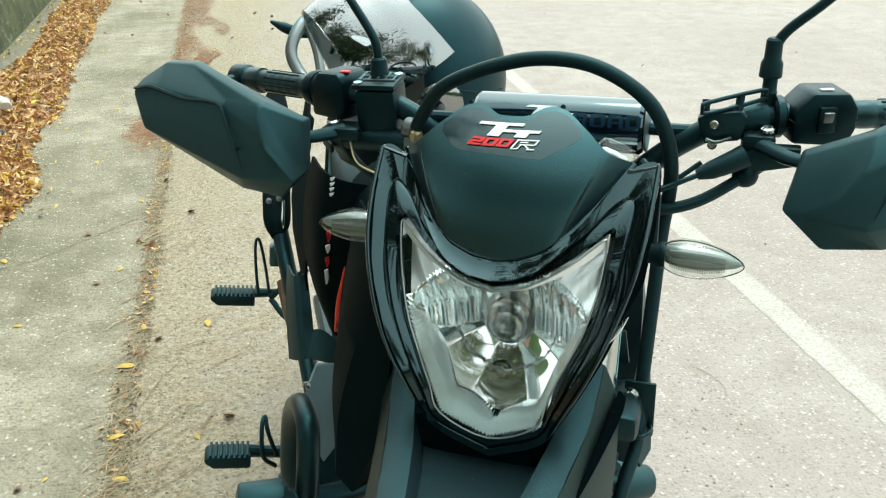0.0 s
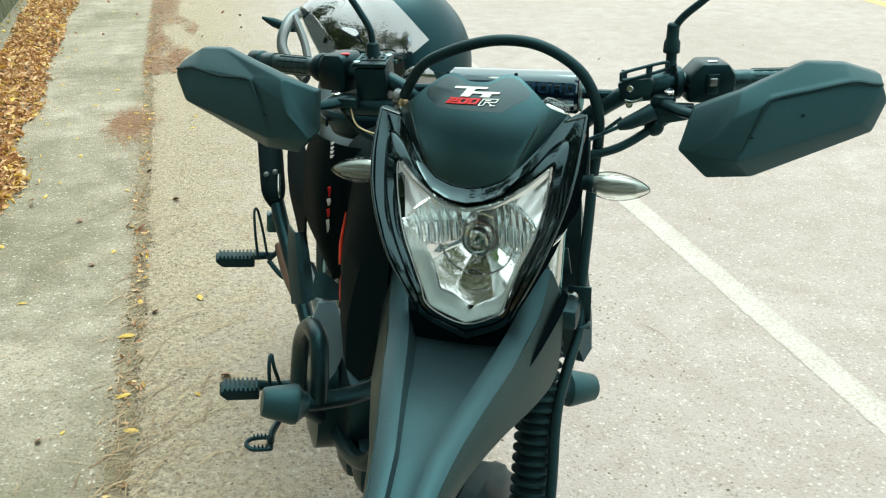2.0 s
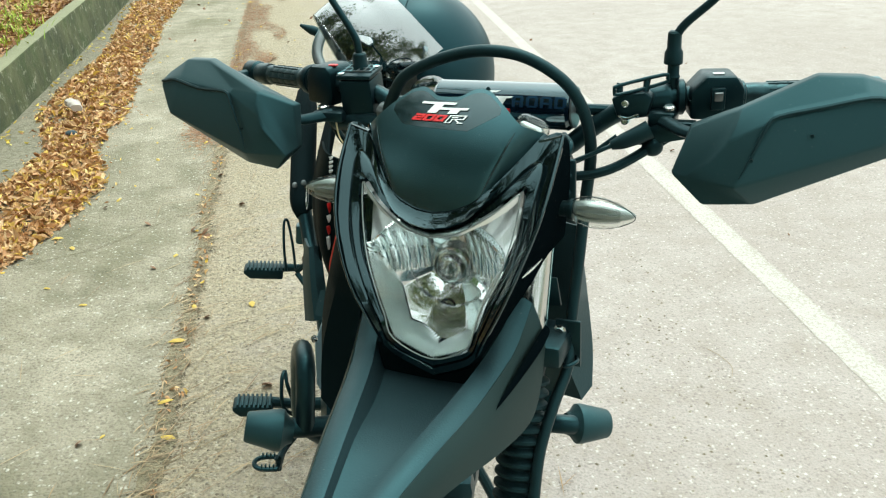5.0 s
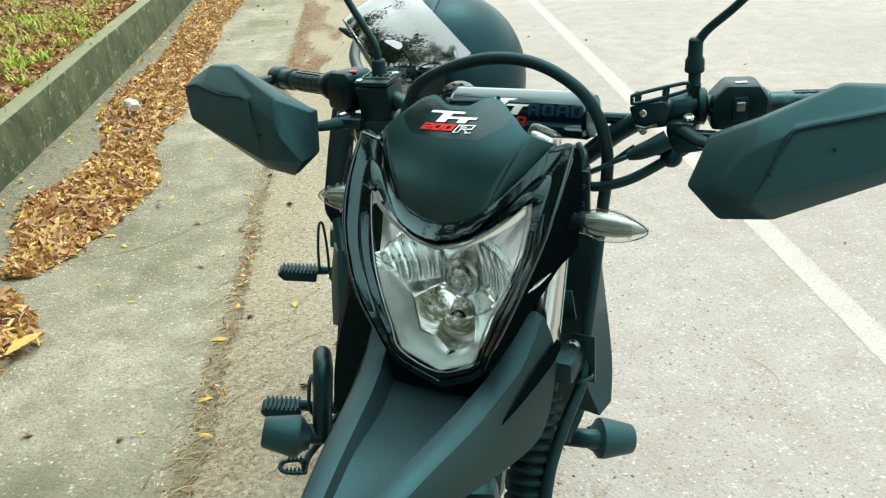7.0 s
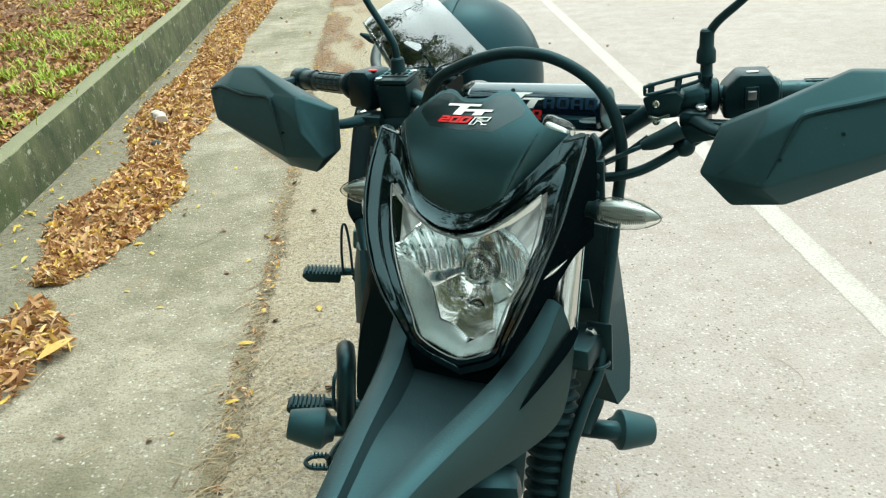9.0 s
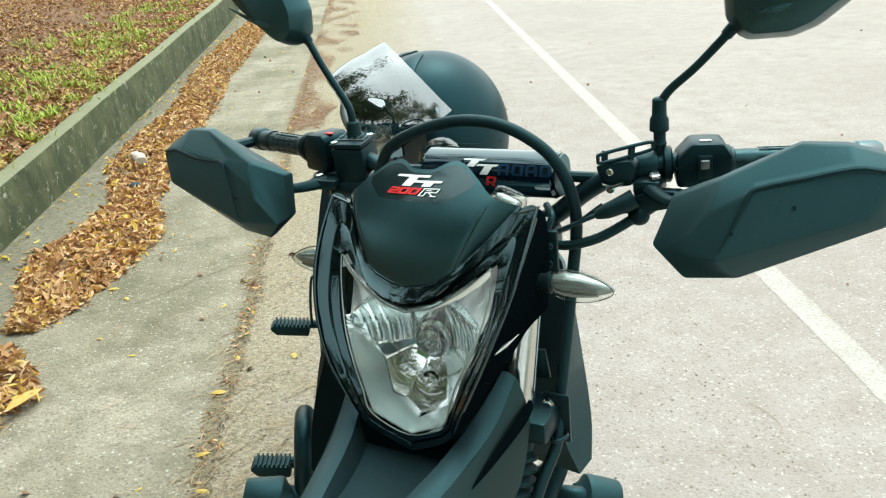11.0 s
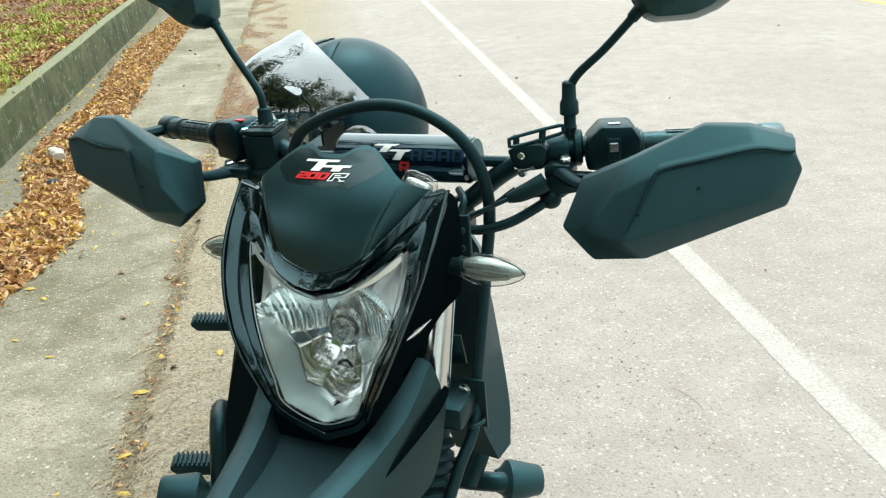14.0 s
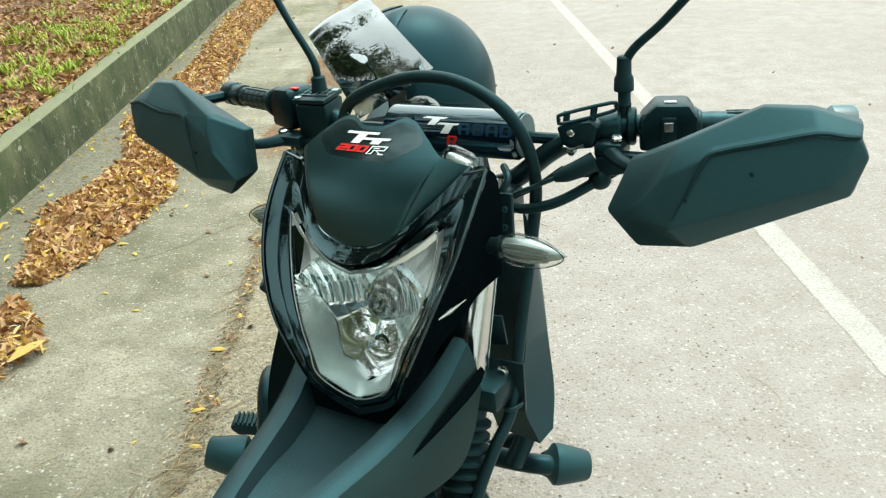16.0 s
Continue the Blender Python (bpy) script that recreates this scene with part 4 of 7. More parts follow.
# ---- front indicators ----
def indicator(side):
    base = Vector((side * 0.106, -0.057, -0.0355))
    d = Vector((side * 0.995, 0.02, -0.02)).normalized()
    stalk = lathe([(0.010, 0.0), (0.0085, 0.004), (0.0085, 0.018), (0.011, 0.022), (0.011, 0.026)], base, base + d, 16)
    ob = part("front_indicator", stalk, M_RUBBER, bike, "clear-lensed indicator on a short rubber stalk", FF)
    vs, fs = [], []
    prof = [(0.0, 0.006), (0.006, 0.0125), (0.018, 0.0165), (0.034, 0.0165), (0.050, 0.0125), (0.062, 0.0068), (0.0675, 0.002)]

    def shell(k, sh):
        rows = []
        n = 16
        for x, r in prof:
            c = base + d * (0.022 + x)
            rows.append([c + Vector((0, math.cos(2 * math.pi * i / n) * r * 1.0 * k + sh, math.sin(2 * math.pi * i / n) * r * k - 0.035 * x)) for i in range(n)])
        v2, f2 = [], []
        for r in rows:
            v2 += r
        for j in range(len(rows) - 1):
            for i in range(n):
                f2.append((j * n + i, j * n + (i + 1) % n, (j + 1) * n + (i + 1) % n, (j + 1) * n + i))
        f2 += [tuple(range(n)), tuple((len(rows) - 1) * n + i for i in range(n))]
        return v2, f2
    body = part("indicator_body", shell(0.66, 0.004), M_SIGBODY, ob, "silvered reflector body", FF)
    part("indicator_lens", shell(1.0, 0.0), M_SIGLENS, ob, "clear ribbed lens", FF)
    top = [base + d * (0.022 + x) + Vector((0, -0.002, r * 1.0 - 0.035 * x)) for x, r in prof]
    low = [base + d * (0.022 + x) + Vector((0, -0.002, -r * 1.0 - 0.035 * x)) for x, r in prof]
    part("indicator_rim", tube(top + list(reversed(low)), 0.0005, 6, 3), M_GLOSS, ob, "dark seam round the lens", FF)
    ribs = []
    for i in range(24):
        x = 0.009 + i * 0.0019
        r = interp(x, [p[0] for p in prof], [p[1] for p in prof]) * 0.84
        for h in (-0.5, 0.0, 0.5):
            c = base + d * (0.022 + x) + Vector((0, 0.002 - r * (0.72 - 0.5 * h * h), r * h - 0.035 * x))
            ribs.append(box(c, (0.0010, 0.003, r * 0.30), 0.0))
    part("lens_pattern", join(*ribs), M_SIGBODY, body, "fine moulded prisms", FF)


for sd in (1, -1):
    indicator(sd)

# ---- high front fender ----
FV = [-0.53, -0.45, -0.37, -0.29, -0.20, -0.165, -0.13, -0.095, -0.062]
F_IN = [0.006, 0.011, 0.0175, 0.032, 0.049, 0.056, 0.065, 0.075, 0.084]
F_OUT = [0.022, 0.030, 0.041, 0.058, 0.077, 0.085, 0.092, 0.098, 0.102]
F_RIDGE = [-0.242, -0.219, -0.205, -0.198, -0.195, -0.191, -0.182, -0.166, -0.146]


def askew(p):
    """The fender sits slightly turned against the lamp."""
    return Vector((p[0] - 0.005 - 0.0765 * (p[1] + 0.2), p[1], p[2]))


def fender_top(s, t):
    """s across from -1 to 1, t from back to tip."""
    v = -0.062 - 0.468 * t
    ci, co, rz = interp(v, FV, F_IN), interp(v, FV, F_OUT), interp(v, FV, F_RIDGE)
    low = rz - 0.013 - 0.13 * max(0.0, v + 0.30) * min(1.0, max(0.0, v + 0.30) / 0.08)
    a = abs(s)
    sg = 1 if s >= 0 else -1
    if a < 0.44:
        q = a / 0.44
        return Vector((sg * ci * q * 0.90, v, low - 0.003 + 0.003 * q * q))
    if a < 0.48:
        q = (a - 0.44) / 0.04
        return Vector((sg * ci * (0.90 + 0.12 * q), v, low + (rz - low) * q))
    q = (a - 0.48) / 0.52
    return Vector((sg * (ci * 1.02 + (co - ci * 1.02) * q), v, rz + 0.0015 * math.sin(q * 3.14) - 0.005 * q * q))


fender = part("front_fender", sheet(lambda s, t: askew(fender_top(2 * s - 1, t)), 100, 40, 0.004), M_FEND, bike, "dark grey matte high front fender with a central channel", FF, angle=13)


def fender_side(side):
    top = [(0.022, -0.53, -0.246), (0.030, -0.45, -0.223), (0.041, -0.37, -0.209), (0.058, -0.29, -0.202), (0.077, -0.20, -0.199), (0.092, -0.13, -0.186), (0.098, -0.095, -0.170), (0.102, -0.062, -0.150)]
    low = [(0.020, -0.53, -0.262), (0.031, -0.45, -0.245), (0.048, -0.37, -0.236), (0.072, -0.29, -0.238), (0.099, -0.20, -0.252), (0.114, -0.135, -0.258), (0.118, -0.10, -0.240), (0.118, -0.070, -0.200)]
    rows = []
    for f in (0.0, 0.15, 0.5, 1.0):
        rows.append([askew((side * (a[0] + (b[0] - a[0]) * f + 0.003 * math.sin(math.pi * f)), a[1] + (b[1] - a[1]) * f, a[2] + (b[2] - a[2]) * f)) for a, b in zip(top, low)])
    return rail_sheet(rows, 2, side * 0.003, 4)


def fin(side):
    """Long blade standing off the side panel, pointed at both ends."""
    a, b = Vector((0.0815, -0.188, -0.2155)), Vector((0.1010, -0.064, -0.1740))
    rows = []
    for off, dz in ((0.0, 0.0), (0.0085, -0.004), (0.0065, -0.009), (0.0, -0.013)):
        rows.append([Vector((side * (p.x + off * k), p.y, p.z + dz * k)) for p, k in ((a.lerp(b, f), g) for f, g in ((0.0, 0.05), (0.2, 0.45), (0.5, 0.85), (0.8, 1.1), (0.96, 0.9), (1.0, 0.3)))])
    return rail_sheet(rows, 1, side * 0.002, 5)


for sd in (1, -1):
    fs_ob = part("fender_side", fender_side(sd), M_SIDE, fender, "deep side panel of the fender", FF, angle=40)
    if sd > 0:
        part("fender_fin", fin(sd), M_WING, fender, "narrow pointed fin on the fender's side", FF)

# ---- forks ----
def fork_at(side, w):
    return Vector((side * 0.076, -0.010 + 0.38 * (w + 0.12), w))


for sd in (1, -1):
    leg = part("fork_leg", tube([fork_at(sd, 0.0), fork_at(sd, -0.36)], 0.0185, 16, 1), M_STEEL, bike, "chromed upper fork tube", FF)
    prof = []
    L = (fork_at(sd, -0.235) - fork_at(sd, -0.53)).length
    nb = 21
    prof.append((0.022, 0.0))
    for i in range(nb):
        h = 0.012 + (L - 0.024) * i / nb
        st = (L - 0.024) / nb
        prof += [(0.0205, h), (0.0275, h + st * 0.35), (0.0275, h + st * 0.60), (0.0205, h + st * 0.97)]
    prof.append((0.022, L))
    part("fork_gaiter", lathe(prof, fork_at(sd, -0.235), fork_at(sd, -0.53), 24), M_RUBBER, leg, "ribbed black rubber gaiter", FF, angle=50)
    part("fork_slider", lathe([(0.027, 0), (0.029, 0.02), (0.026, 0.19), (0.020, 0.20)], fork_at(sd, -0.52), fork_at(sd, -0.72), 18), M_BLACKMETAL, leg, "black lower fork leg", FF)
for w, wd in ((-0.030, 0.20), (-0.215, 0.24)):
    c = (fork_at(1, w) + fork_at(-1, w)) / 2
    part("fork_clamp", box(c + Vector((0, 0.012, 0)), (wd, 0.07, 0.03), 0.008), M_BLACKMETAL, bike, "black fork clamp", FF)
part("clamp_bracket", box((0.072, 0.000, -0.168), (0.055, 0.004, 0.036), 0.001, pose(0, 0, 0, 0, -8, 0)), M_BLACKMETAL, bike, "flat black bracket beside the fork", FF)
plate_ob = part("fork_bracket", box((0.116, -0.022, -0.218), (0.030, 0.004, 0.060), 0.001), M_BLACKMETAL, bike, "steel bracket bolted to the fork", FF)
for w in (-0.200, -0.228):
    part("bolt", lathe([(0.0075, 0), (0.0075, 0.003), (0.005, 0.004), (0.005, 0.007)], (0.108, -0.026, w), (0.108, -1, w), 12), M_STEEL, plate_ob, "bright bolt", FF)

# ---- front wheel ----
axle = (fork_at(1, -0.72) + fork_at(-1, -0.72)) / 2
wheel_m = FF @ Matrix.Translation(axle)


def tyre(R, r, lugs):
    vs, fs = [], []
    n, m = 72, 14
    for i in range(n):
        a = 2 * math.pi * i / n
        for k in range(m):
            b = 2 * math.pi * k / m
            rr = r * (1.0 + (0.09 if (i // 2 + k) % 2 == 0 and abs(b) < 1.3 or (i // 2 + k) % 2 == 0 and b > 5.0 else 0.0))
            vs.append(Vector((math.sin(b) * rr * 0.95, math.cos(a) * (R + math.cos(b) * rr), math.sin(a) * (R + math.cos(b) * rr))))
    for i in range(n):
        for k in range(m):
            fs.append((i * m + k, i * m + (k + 1) % m, ((i + 1) % n) * m + (k + 1) % m, ((i + 1) % n) * m + k))
    return vs, fs


def wheel(at, R, r, name):
    w = part(name, tyre(R, r, True), M_RUBBER, bike, "black knobbly tyre on a spoked wheel", at, angle=20)
    part("rim", lathe([(R - r * 0.75, -0.025), (R - r * 0.55, -0.028), (R - r * 0.8, -0.012), (R - r * 0.8, 0.012), (R - r * 0.55, 0.028), (R - r * 0.75, 0.025), (R - r, 0.01), (R - r, -0.01)], (0, 0, 0), (1, 0, 0), 48), M_BLACKMETAL, w, "black wheel rim", at)
    part("hub", lathe([(0.03, -0.06), (0.05, -0.045), (0.028, -0.03), (0.028, 0.03), (0.05, 0.045), (0.03, 0.06)], (0, 0, 0), (1, 0, 0), 20), M_ALLOY, w, "", at)
    for i in range(18):
        a = 2 * math.pi * i / 18
        part("spoke", tube([(0.04 * (-1) ** i, 0.045 * math.cos(a + 0.5), 0.045 * math.sin(a + 0.5)), (0, (R - r) * math.cos(a), (R - r) * math.sin(a))], 0.002, 5, 1), M_STEEL, w, "", at)
    return w


wheel(wheel_m, 0.272, 0.045, "front_wheel")


def small_bolt(p, r=0.0055):
    c = Vector(p)
    return lathe([(r, 0.0), (r, 0.004), (r * 0.6, 0.0045), (r * 0.5, 0.0025)], c, c + Vector((0.5, -1.0, 0.3)), 8)


stay = part("fairing_stay", join(box((0.112, -0.006, -0.024), (0.018, 0.006, 0.050), 0.002), tube([(0.104, -0.004, -0.005), (0.112, 0.004, 0.012), (0.100, 0.02, 0.02)], 0.004, 8, 4)), M_BLACKMETAL, bike, "black steel stay behind the fairing", FF)
for p in ((0.113, -0.010, -0.016), (0.112, -0.010, -0.036)):
    part("stay_bolt", small_bolt(p, 0.0038), M_BLACKMETAL, stay, "black bolt", FF)
for p in ((0.080, -0.024, -0.214), (0.078, -0.024, -0.230)):
    part("clamp_bolt", small_bolt(p, 0.005), M_ALLOY, bike, "bright fork clamp bolt", FF)

# ---- handlebar and controls, in front coordinates ----
bar_half = [(0.0, 0.085, -0.030), (0.05, 0.085, -0.028), (0.085, 0.084, -0.014), (0.125, 0.085, 0.018), (0.165, 0.088, 0.040), (0.205, 0.095, 0.048), (0.28, 0.118, 0.048), (0.385, 0.157, 0.045)]
bar_pts = [(-x, y, z) for x, y, z in reversed(bar_half[1:])] + bar_half
handlebar = part("handlebar", tube(bar_pts, 0.0115, 14, 5), M_BLACKMETAL, bike, "black steel handlebar with a crossbar", FF)
part("crossbar", tube([(-0.150, 0.087, 0.032), (0.150, 0.087, 0.032)], 0.0065, 10, 1), M_BLACKMETAL, handlebar, "thin black crossbar", FF)


def bar_at(u):
    a = abs(u)
    y = interp(a, [p[0] for p in bar_half], [p[1] for p in bar_half])
    z = interp(a, [p[0] for p in bar_half], [p[2] for p in bar_half])
    return Vector((u, y, z))


PAD_A, PAD_B = Vector((-0.077, 0.085, 0.034)), Vector((0.095, 0.085, 0.034))
pad = part("crossbar_pad", lathe([(0.018, 0.0), (0.0250, 0.0015), (0.0275, 0.005), (0.0275, 0.167), (0.0250, 0.1705), (0.018, 0.172)], PAD_A, PAD_B, 32), M_PAD, bike, "glossy navy-black cylindrical crossbar pad", FF)


def on_pad(x0, x1, a0, a1, lean=0.0, off=0.0006):
    """A thin print wrapped on the pad between two angles (degrees from the front, up)."""
    def fn(s, t):
        a = radians(a1 + (a0 - a1) * t)
        return Vector((x0 + (x1 - x0) * s + lean * (1 - t), 0.085 - math.cos(a) * (0.0275 + off), 0.034 + math.sin(a) * (0.0275 + off)))
    return sheet(fn, 4, 6, 0.0004)


part("pad_print", join(on_pad(-0.022, 0.006, 44, 49, 0.005), on_pad(-0.014, -0.004, 28, 44, 0.006), on_pad(-0.002, 0.024, 30, 35, 0.004), on_pad(0.004, 0.014, 10, 30, 0.006)), M_WHITE, pad, "white printed bars", FF)
part("pad_print_red", join(on_pad(0.013, 0.024, 2, 6, 0.001), on_pad(0.0210, 0.0245, -6, 3, 0.001), on_pad(0.011, 0.0144, -17, 3, 0.002), on_pad(0.014, 0.023, -10, -6, 0.001), on_pad(0.019, 0.023, -18, -9, -0.001)), M_RED, pad, "red printed strokes", FF)


def letter(x, quads):
    """A block letter on the pad; strokes as fractions of its cell, angle 10 to 36 degrees."""
    for a0, a1, b0, b1 in quads:
        part("pad_letter_stroke", on_pad(x + 0.0160 * a0, x + 0.0160 * a1, 10 + 27 * b0, 10 + 27 * b1, 0.0), M_NAVYPRINT, pad, "faint blue letter stroke", FF)


# R O A D, in faint blue
letter(0.0270, [(0, 0.24, 0, 1), (0.24, 0.8, 0.8, 1), (0.62, 0.86, 0.5, 0.85), (0.24, 0.8, 0.4, 0.56), (0.58, 0.84, 0, 0.42)])
letter(0.0440, [(0, 0.24, 0.1, 0.9), (0.66, 0.9, 0.1, 0.9), (0.1, 0.8, 0.82, 1), (0.1, 0.8, 0, 0.18)])
letter(0.0610, [(0, 0.24, 0, 0.85), (0.66, 0.9, 0, 0.85), (0.12, 0.78, 0.82, 1), (0.24, 0.66, 0.32, 0.48)])
letter(0.0780, [(0, 0.24, 0, 1), (0.62, 0.88, 0.12, 0.88), (0.24, 0.74, 0.82, 1), (0.24, 0.74, 0, 0.18)])
part("pad_cap", lathe([(0.024, 0), (0.024, 0.002), (0.010, 0.0025)], PAD_B, PAD_B + Vector((1, 0, 0)), 28), M_ALLOY, pad, "grey end of the pad", FF)


def grip(side):
    a, b = bar_at(side * 0.272), bar_at(side * 0.390)
    d = (b - a).normalized()
    prof = [(0.0160, 0.0), (0.0160, 0.004), (0.0131, 0.006)]
    for i in range(7):
        h = 0.012 + i * 0.014
        prof += [(0.0131, h), (0.0134, h + 0.002), (0.0134, h + 0.011), (0.0131, h + 0.012)]
    prof += [(0.0150, 0.100), (0.0152, 0.112), (0.0140, 0.116), (0.0140, 0.124)]
    g = part("grip", lathe(prof, a, b, 20), M_GRIP, handlebar, "ribbed black rubber grip", FF, angle=50)
    flutes = []
    for i in range(10):
        an = 2 * math.pi * i / 10
        m = axis_m(a, b)
        p0, p1 = m @ Vector((0.0132 * math.cos(an), 0.0132 * math.sin(an), 0.03)), m @ Vector((0.0132 * math.cos(an), 0.0132 * math.sin(an), 0.085))
        flutes.append(tube([p0, p1], 0.0013, 6, 1))
    part("grip_ribs", join(*flutes), M_RUBBER, g, "", FF)
    e = bar_at(side * 0.385) + d * 0.006
    part("bar_end", lathe([(0.014, 0.0), (0.0165, 0.003), (0.0165, 0.022), (0.014, 0.026), (0.009, 0.027)], e, e + d, 20), M_ALLOY if side > 0 else M_BLACKMETAL, handlebar, "smooth bar-end weight", FF)
    part("throttle_collar" if side < 0 else "grip_collar", lathe([(0.016, 0), (0.0185, 0.002), (0.0185, 0.012), (0.016, 0.014)], a - d * 0.012, b, 20), M_BLACKMETAL, handlebar, "", FF)


grip(1)
grip(-1)


def handguard(bend=None, moved=None):
    """Faceted wind guard before the grip; outline runs round the front edge."""
    P = dict(A=(0.221, -0.010, -0.005), B=(0.255, -0.020, -0.034), C=(0.305, -0.012, -0.032), D=(0.428, 0.026, 0.016), E=(0.440, 0.032, 0.050), F=(0.432, 0.046, 0.076),
             G=(0.392, 0.040, 0.089), H=(0.352, 0.031, 0.091), I=(0.285, 0.002, 0.0625), J=(0.2360, 0.018, 0.0375), K=(0.2825, -0.010, 0.050), K2=(0.2760, -0.020, 0.034), K3=(0.2620, -0.025, 0.015), L=(0.2370, -0.014, -0.0080),
             P1=(0.318, -0.006, 0.056), P2=(0.398, 0.020, 0.072), Q1=(0.317, 0.001, 0.060), Q2=(0.397, 0.026, 0.0765), M=(0.286, -0.034, -0.008), N=(0.414, 0.010, 0.030), R=(0.433, 0.028, 0.067), S=(0.433, 0.033, 0.071))
    if bend:
        P = {k: bend(p) for k, p in P.items()}
        P.update(moved)
    names = list(P)
    faces = ["AJIKK2K3L", "ALB", "LK3K2P1M", "IHQ1", "IQ1P1K2K", "HGQ2Q1", "Q1Q2P2P1", "MP1P2N", "P2RN", "P2Q2SR", "Q2GFS", "NRE", "NED", "LMCB", "MNDC"]
    vs = [Vector(P[n]) for n in names]
    fs = []
    for f in faces:
        key, q = "", []
        i = 0
        while i < len(f):
            k = f[i:i + 2] if f[i:i + 2] in P else f[i]
            q.append(names.index(k))
            i += len(k)
        fs.append(tuple(q))
    rim = [names.index(c) for c in "ABCDE"] + [names.index("R"), names.index("S")] + [names.index(c) for c in "FGHIJ"]
    k = len(vs)
    back = []
    for i in rim:
        vs.append(vs[i] + Vector((0.002 if i < 4 else -0.002, 0.014, 0.0)))
    n = len(rim)
    for i in range(n):
        fs.append((rim[i], rim[(i + 1) % n], k + (i + 1) % n, k + i))
    fs.append(tuple(k + i for i in reversed(range(n))))
    return bevelled((vs, fs), 0.0030, 3, 6)


hg = handguard()
# the other guard sits a little lower and further out, its inner fold bent more sharply
hg_left = handguard(lambda p: (p[0] + 0.0174, p[1] + 0.003 - 0.028 * p[0], p[2] - 0.005),
                    dict(A=(0.2416, 0.008, -0.0128), J=(0.2350, 0.001, 0.044), I=(0.2710, -0.019, 0.064), K=(0.2712, -0.025, 0.050), K2=(0.2695, -0.028, 0.036),
                         K3=(0.2620, -0.030, 0.022), L=(0.2380, -0.024, -0.0130), P1=(0.320, -0.011, 0.060), Q1=(0.319, -0.004, 0.064),
                         B=(0.2598, -0.0173, -0.0345), C=(0.3204, 0.0066, -0.0372), D=(0.4478, 0.0307, 0.0155), E=(0.4569, 0.0271, 0.0504), M=(0.3000, -0.0260, -0.0130), G=(0.421, 0.044, 0.088), H=(0.380, 0.036, 0.0895)))
for sd, g in ((1, hg), (-1, mirror(hg_left))):
    h_ob = part("hand_guard", g, M_GUARD, bike, "faceted dark grey plastic hand guard with a moulded groove", FF, angle=50)
    part("guard_stay", tube([(sd * 0.415, 0.045, 0.050), (sd * 0.420, 0.10, 0.046), (sd * 0.405, 0.160, 0.043)], 0.008, 8, 5), M_BLACKMETAL, h_ob, "black stay to the bar end", FF)
    groove = [(0.4315, 0.0285, 0.0690), (0.420, 0.0225, 0.0705), (0.399, 0.0165, 0.0735), (0.360, 0.0060, 0.0660), (0.320, -0.0055, 0.0580), (0.311, -0.0115, 0.0490), (0.300, -0.0210, 0.0230), (0.290, -0.0300, 0.0000)]
    if sd < 0:
        groove = [(a + 0.0174 * min(1.0, (a - 0.29) / 0.09), b + 0.003 - 0.028 * a, c - 0.005 + 0.008 * max(0.0, 1 - abs(a - 0.32) / 0.03)) for a, b, c in groove]
    part("guard_groove", tube([(sd * a, b, c) for a, b, c in groove], [0.0016, 0.0022, 0.0024, 0.0024, 0.0024, 0.0022, 0.0014, 0.0006], 6, 3), M_RUBBER, h_ob, "dark moulded groove", FF)
    for u, w in ((0.352, 0.040), (0.300, 0.018)):
        part("guard_screw", lathe([(0.0018, 0), (0.0018, 0.002)], (sd * u, interp(u, [0.29, 0.41], [-0.030, 0.013]) + 0.004, w), (sd * u, -1, w), 8), M_BLACKMETAL, h_ob, "", FF)

# left-hand switch housing of the rider, clutch perch and cable
sw_m = Matrix.Translation(bar_at(0.246)) @ pose(0, 0, 0, 0, 0, 18)
sw = part("switch_housing", bevelled(xf(prism([(-0.028, -0.020), (0.022, -0.024), (0.029, -0.008), (0.029, 0.012), (0.020, 0.026), (-0.012, 0.027), (-0.028, 0.010)], 0.046), sw_m @ Matrix.Translation((0, -0.025, 0))), 0.004, 2), M_CONTROL, handlebar, "black handlebar switch housing", FF)
part("rocker_switch", join(xf(box((0.000, -0.027, 0.003), (0.015, 0.006, 0.024), 0.0015), sw_m)), M_BLACKMETAL, sw, "", FF)
part("switch_button", join(xf(box((0.000, -0.030, 0.006), (0.009, 0.004, 0.010), 0.001, pose(0, 0, 0, 14, 0, 0)), sw_m)), M_ALLOY, sw, "pale rocker switch", FF)
part("switch_mark", xf(box((0.002, -0.013, 0.0275), (0.012, 0.006, 0.0012), 0.0004), sw_m), M_WHITE, sw, "small white mark", FF)
part("housing_seam", xf(box((0, -0.0005, 0.0005), (0.058, 0.047, 0.0012), 0), sw_m), M_RUBBER, sw, "", FF)
part("housing_collar", lathe([(0.017, 0), (0.020, 0.002), (0.020, 0.008), (0.017, 0.010)], bar_at(0.207), bar_at(0.246), 20), M_BLACKMETAL, sw, "", FF)
perch = part("clutch_perch", join(lathe([(0.016, 0), (0.017, 0.003), (0.017, 0.030), (0.016, 0.033)], bar_at(0.172), bar_at(0.21), 18),
                                  bevelled(prism([(0.160, 0.012), (0.205, 0.030), (0.236, 0.030), (0.232, 0.012), (0.196, 0.004), (0.165, 0.000)], 0.016, Matrix.Translation((0, 0.056, 0))), 0.003),
                                  box((0.198, 0.076, 0.030), (0.030, 0.034, 0.018), 0.005)), M_BLACKMETAL, handlebar, "black clutch lever perch", FF)
part("pivot_bolt", lathe([(0.0065, 0), (0.0065, 0.003), (0.0045, 0.0045)], (0.205, 0.070, 0.041), (0.205, 0.06, 0.1), 12), M_STEEL, perch, "bright pivot bolt", FF)
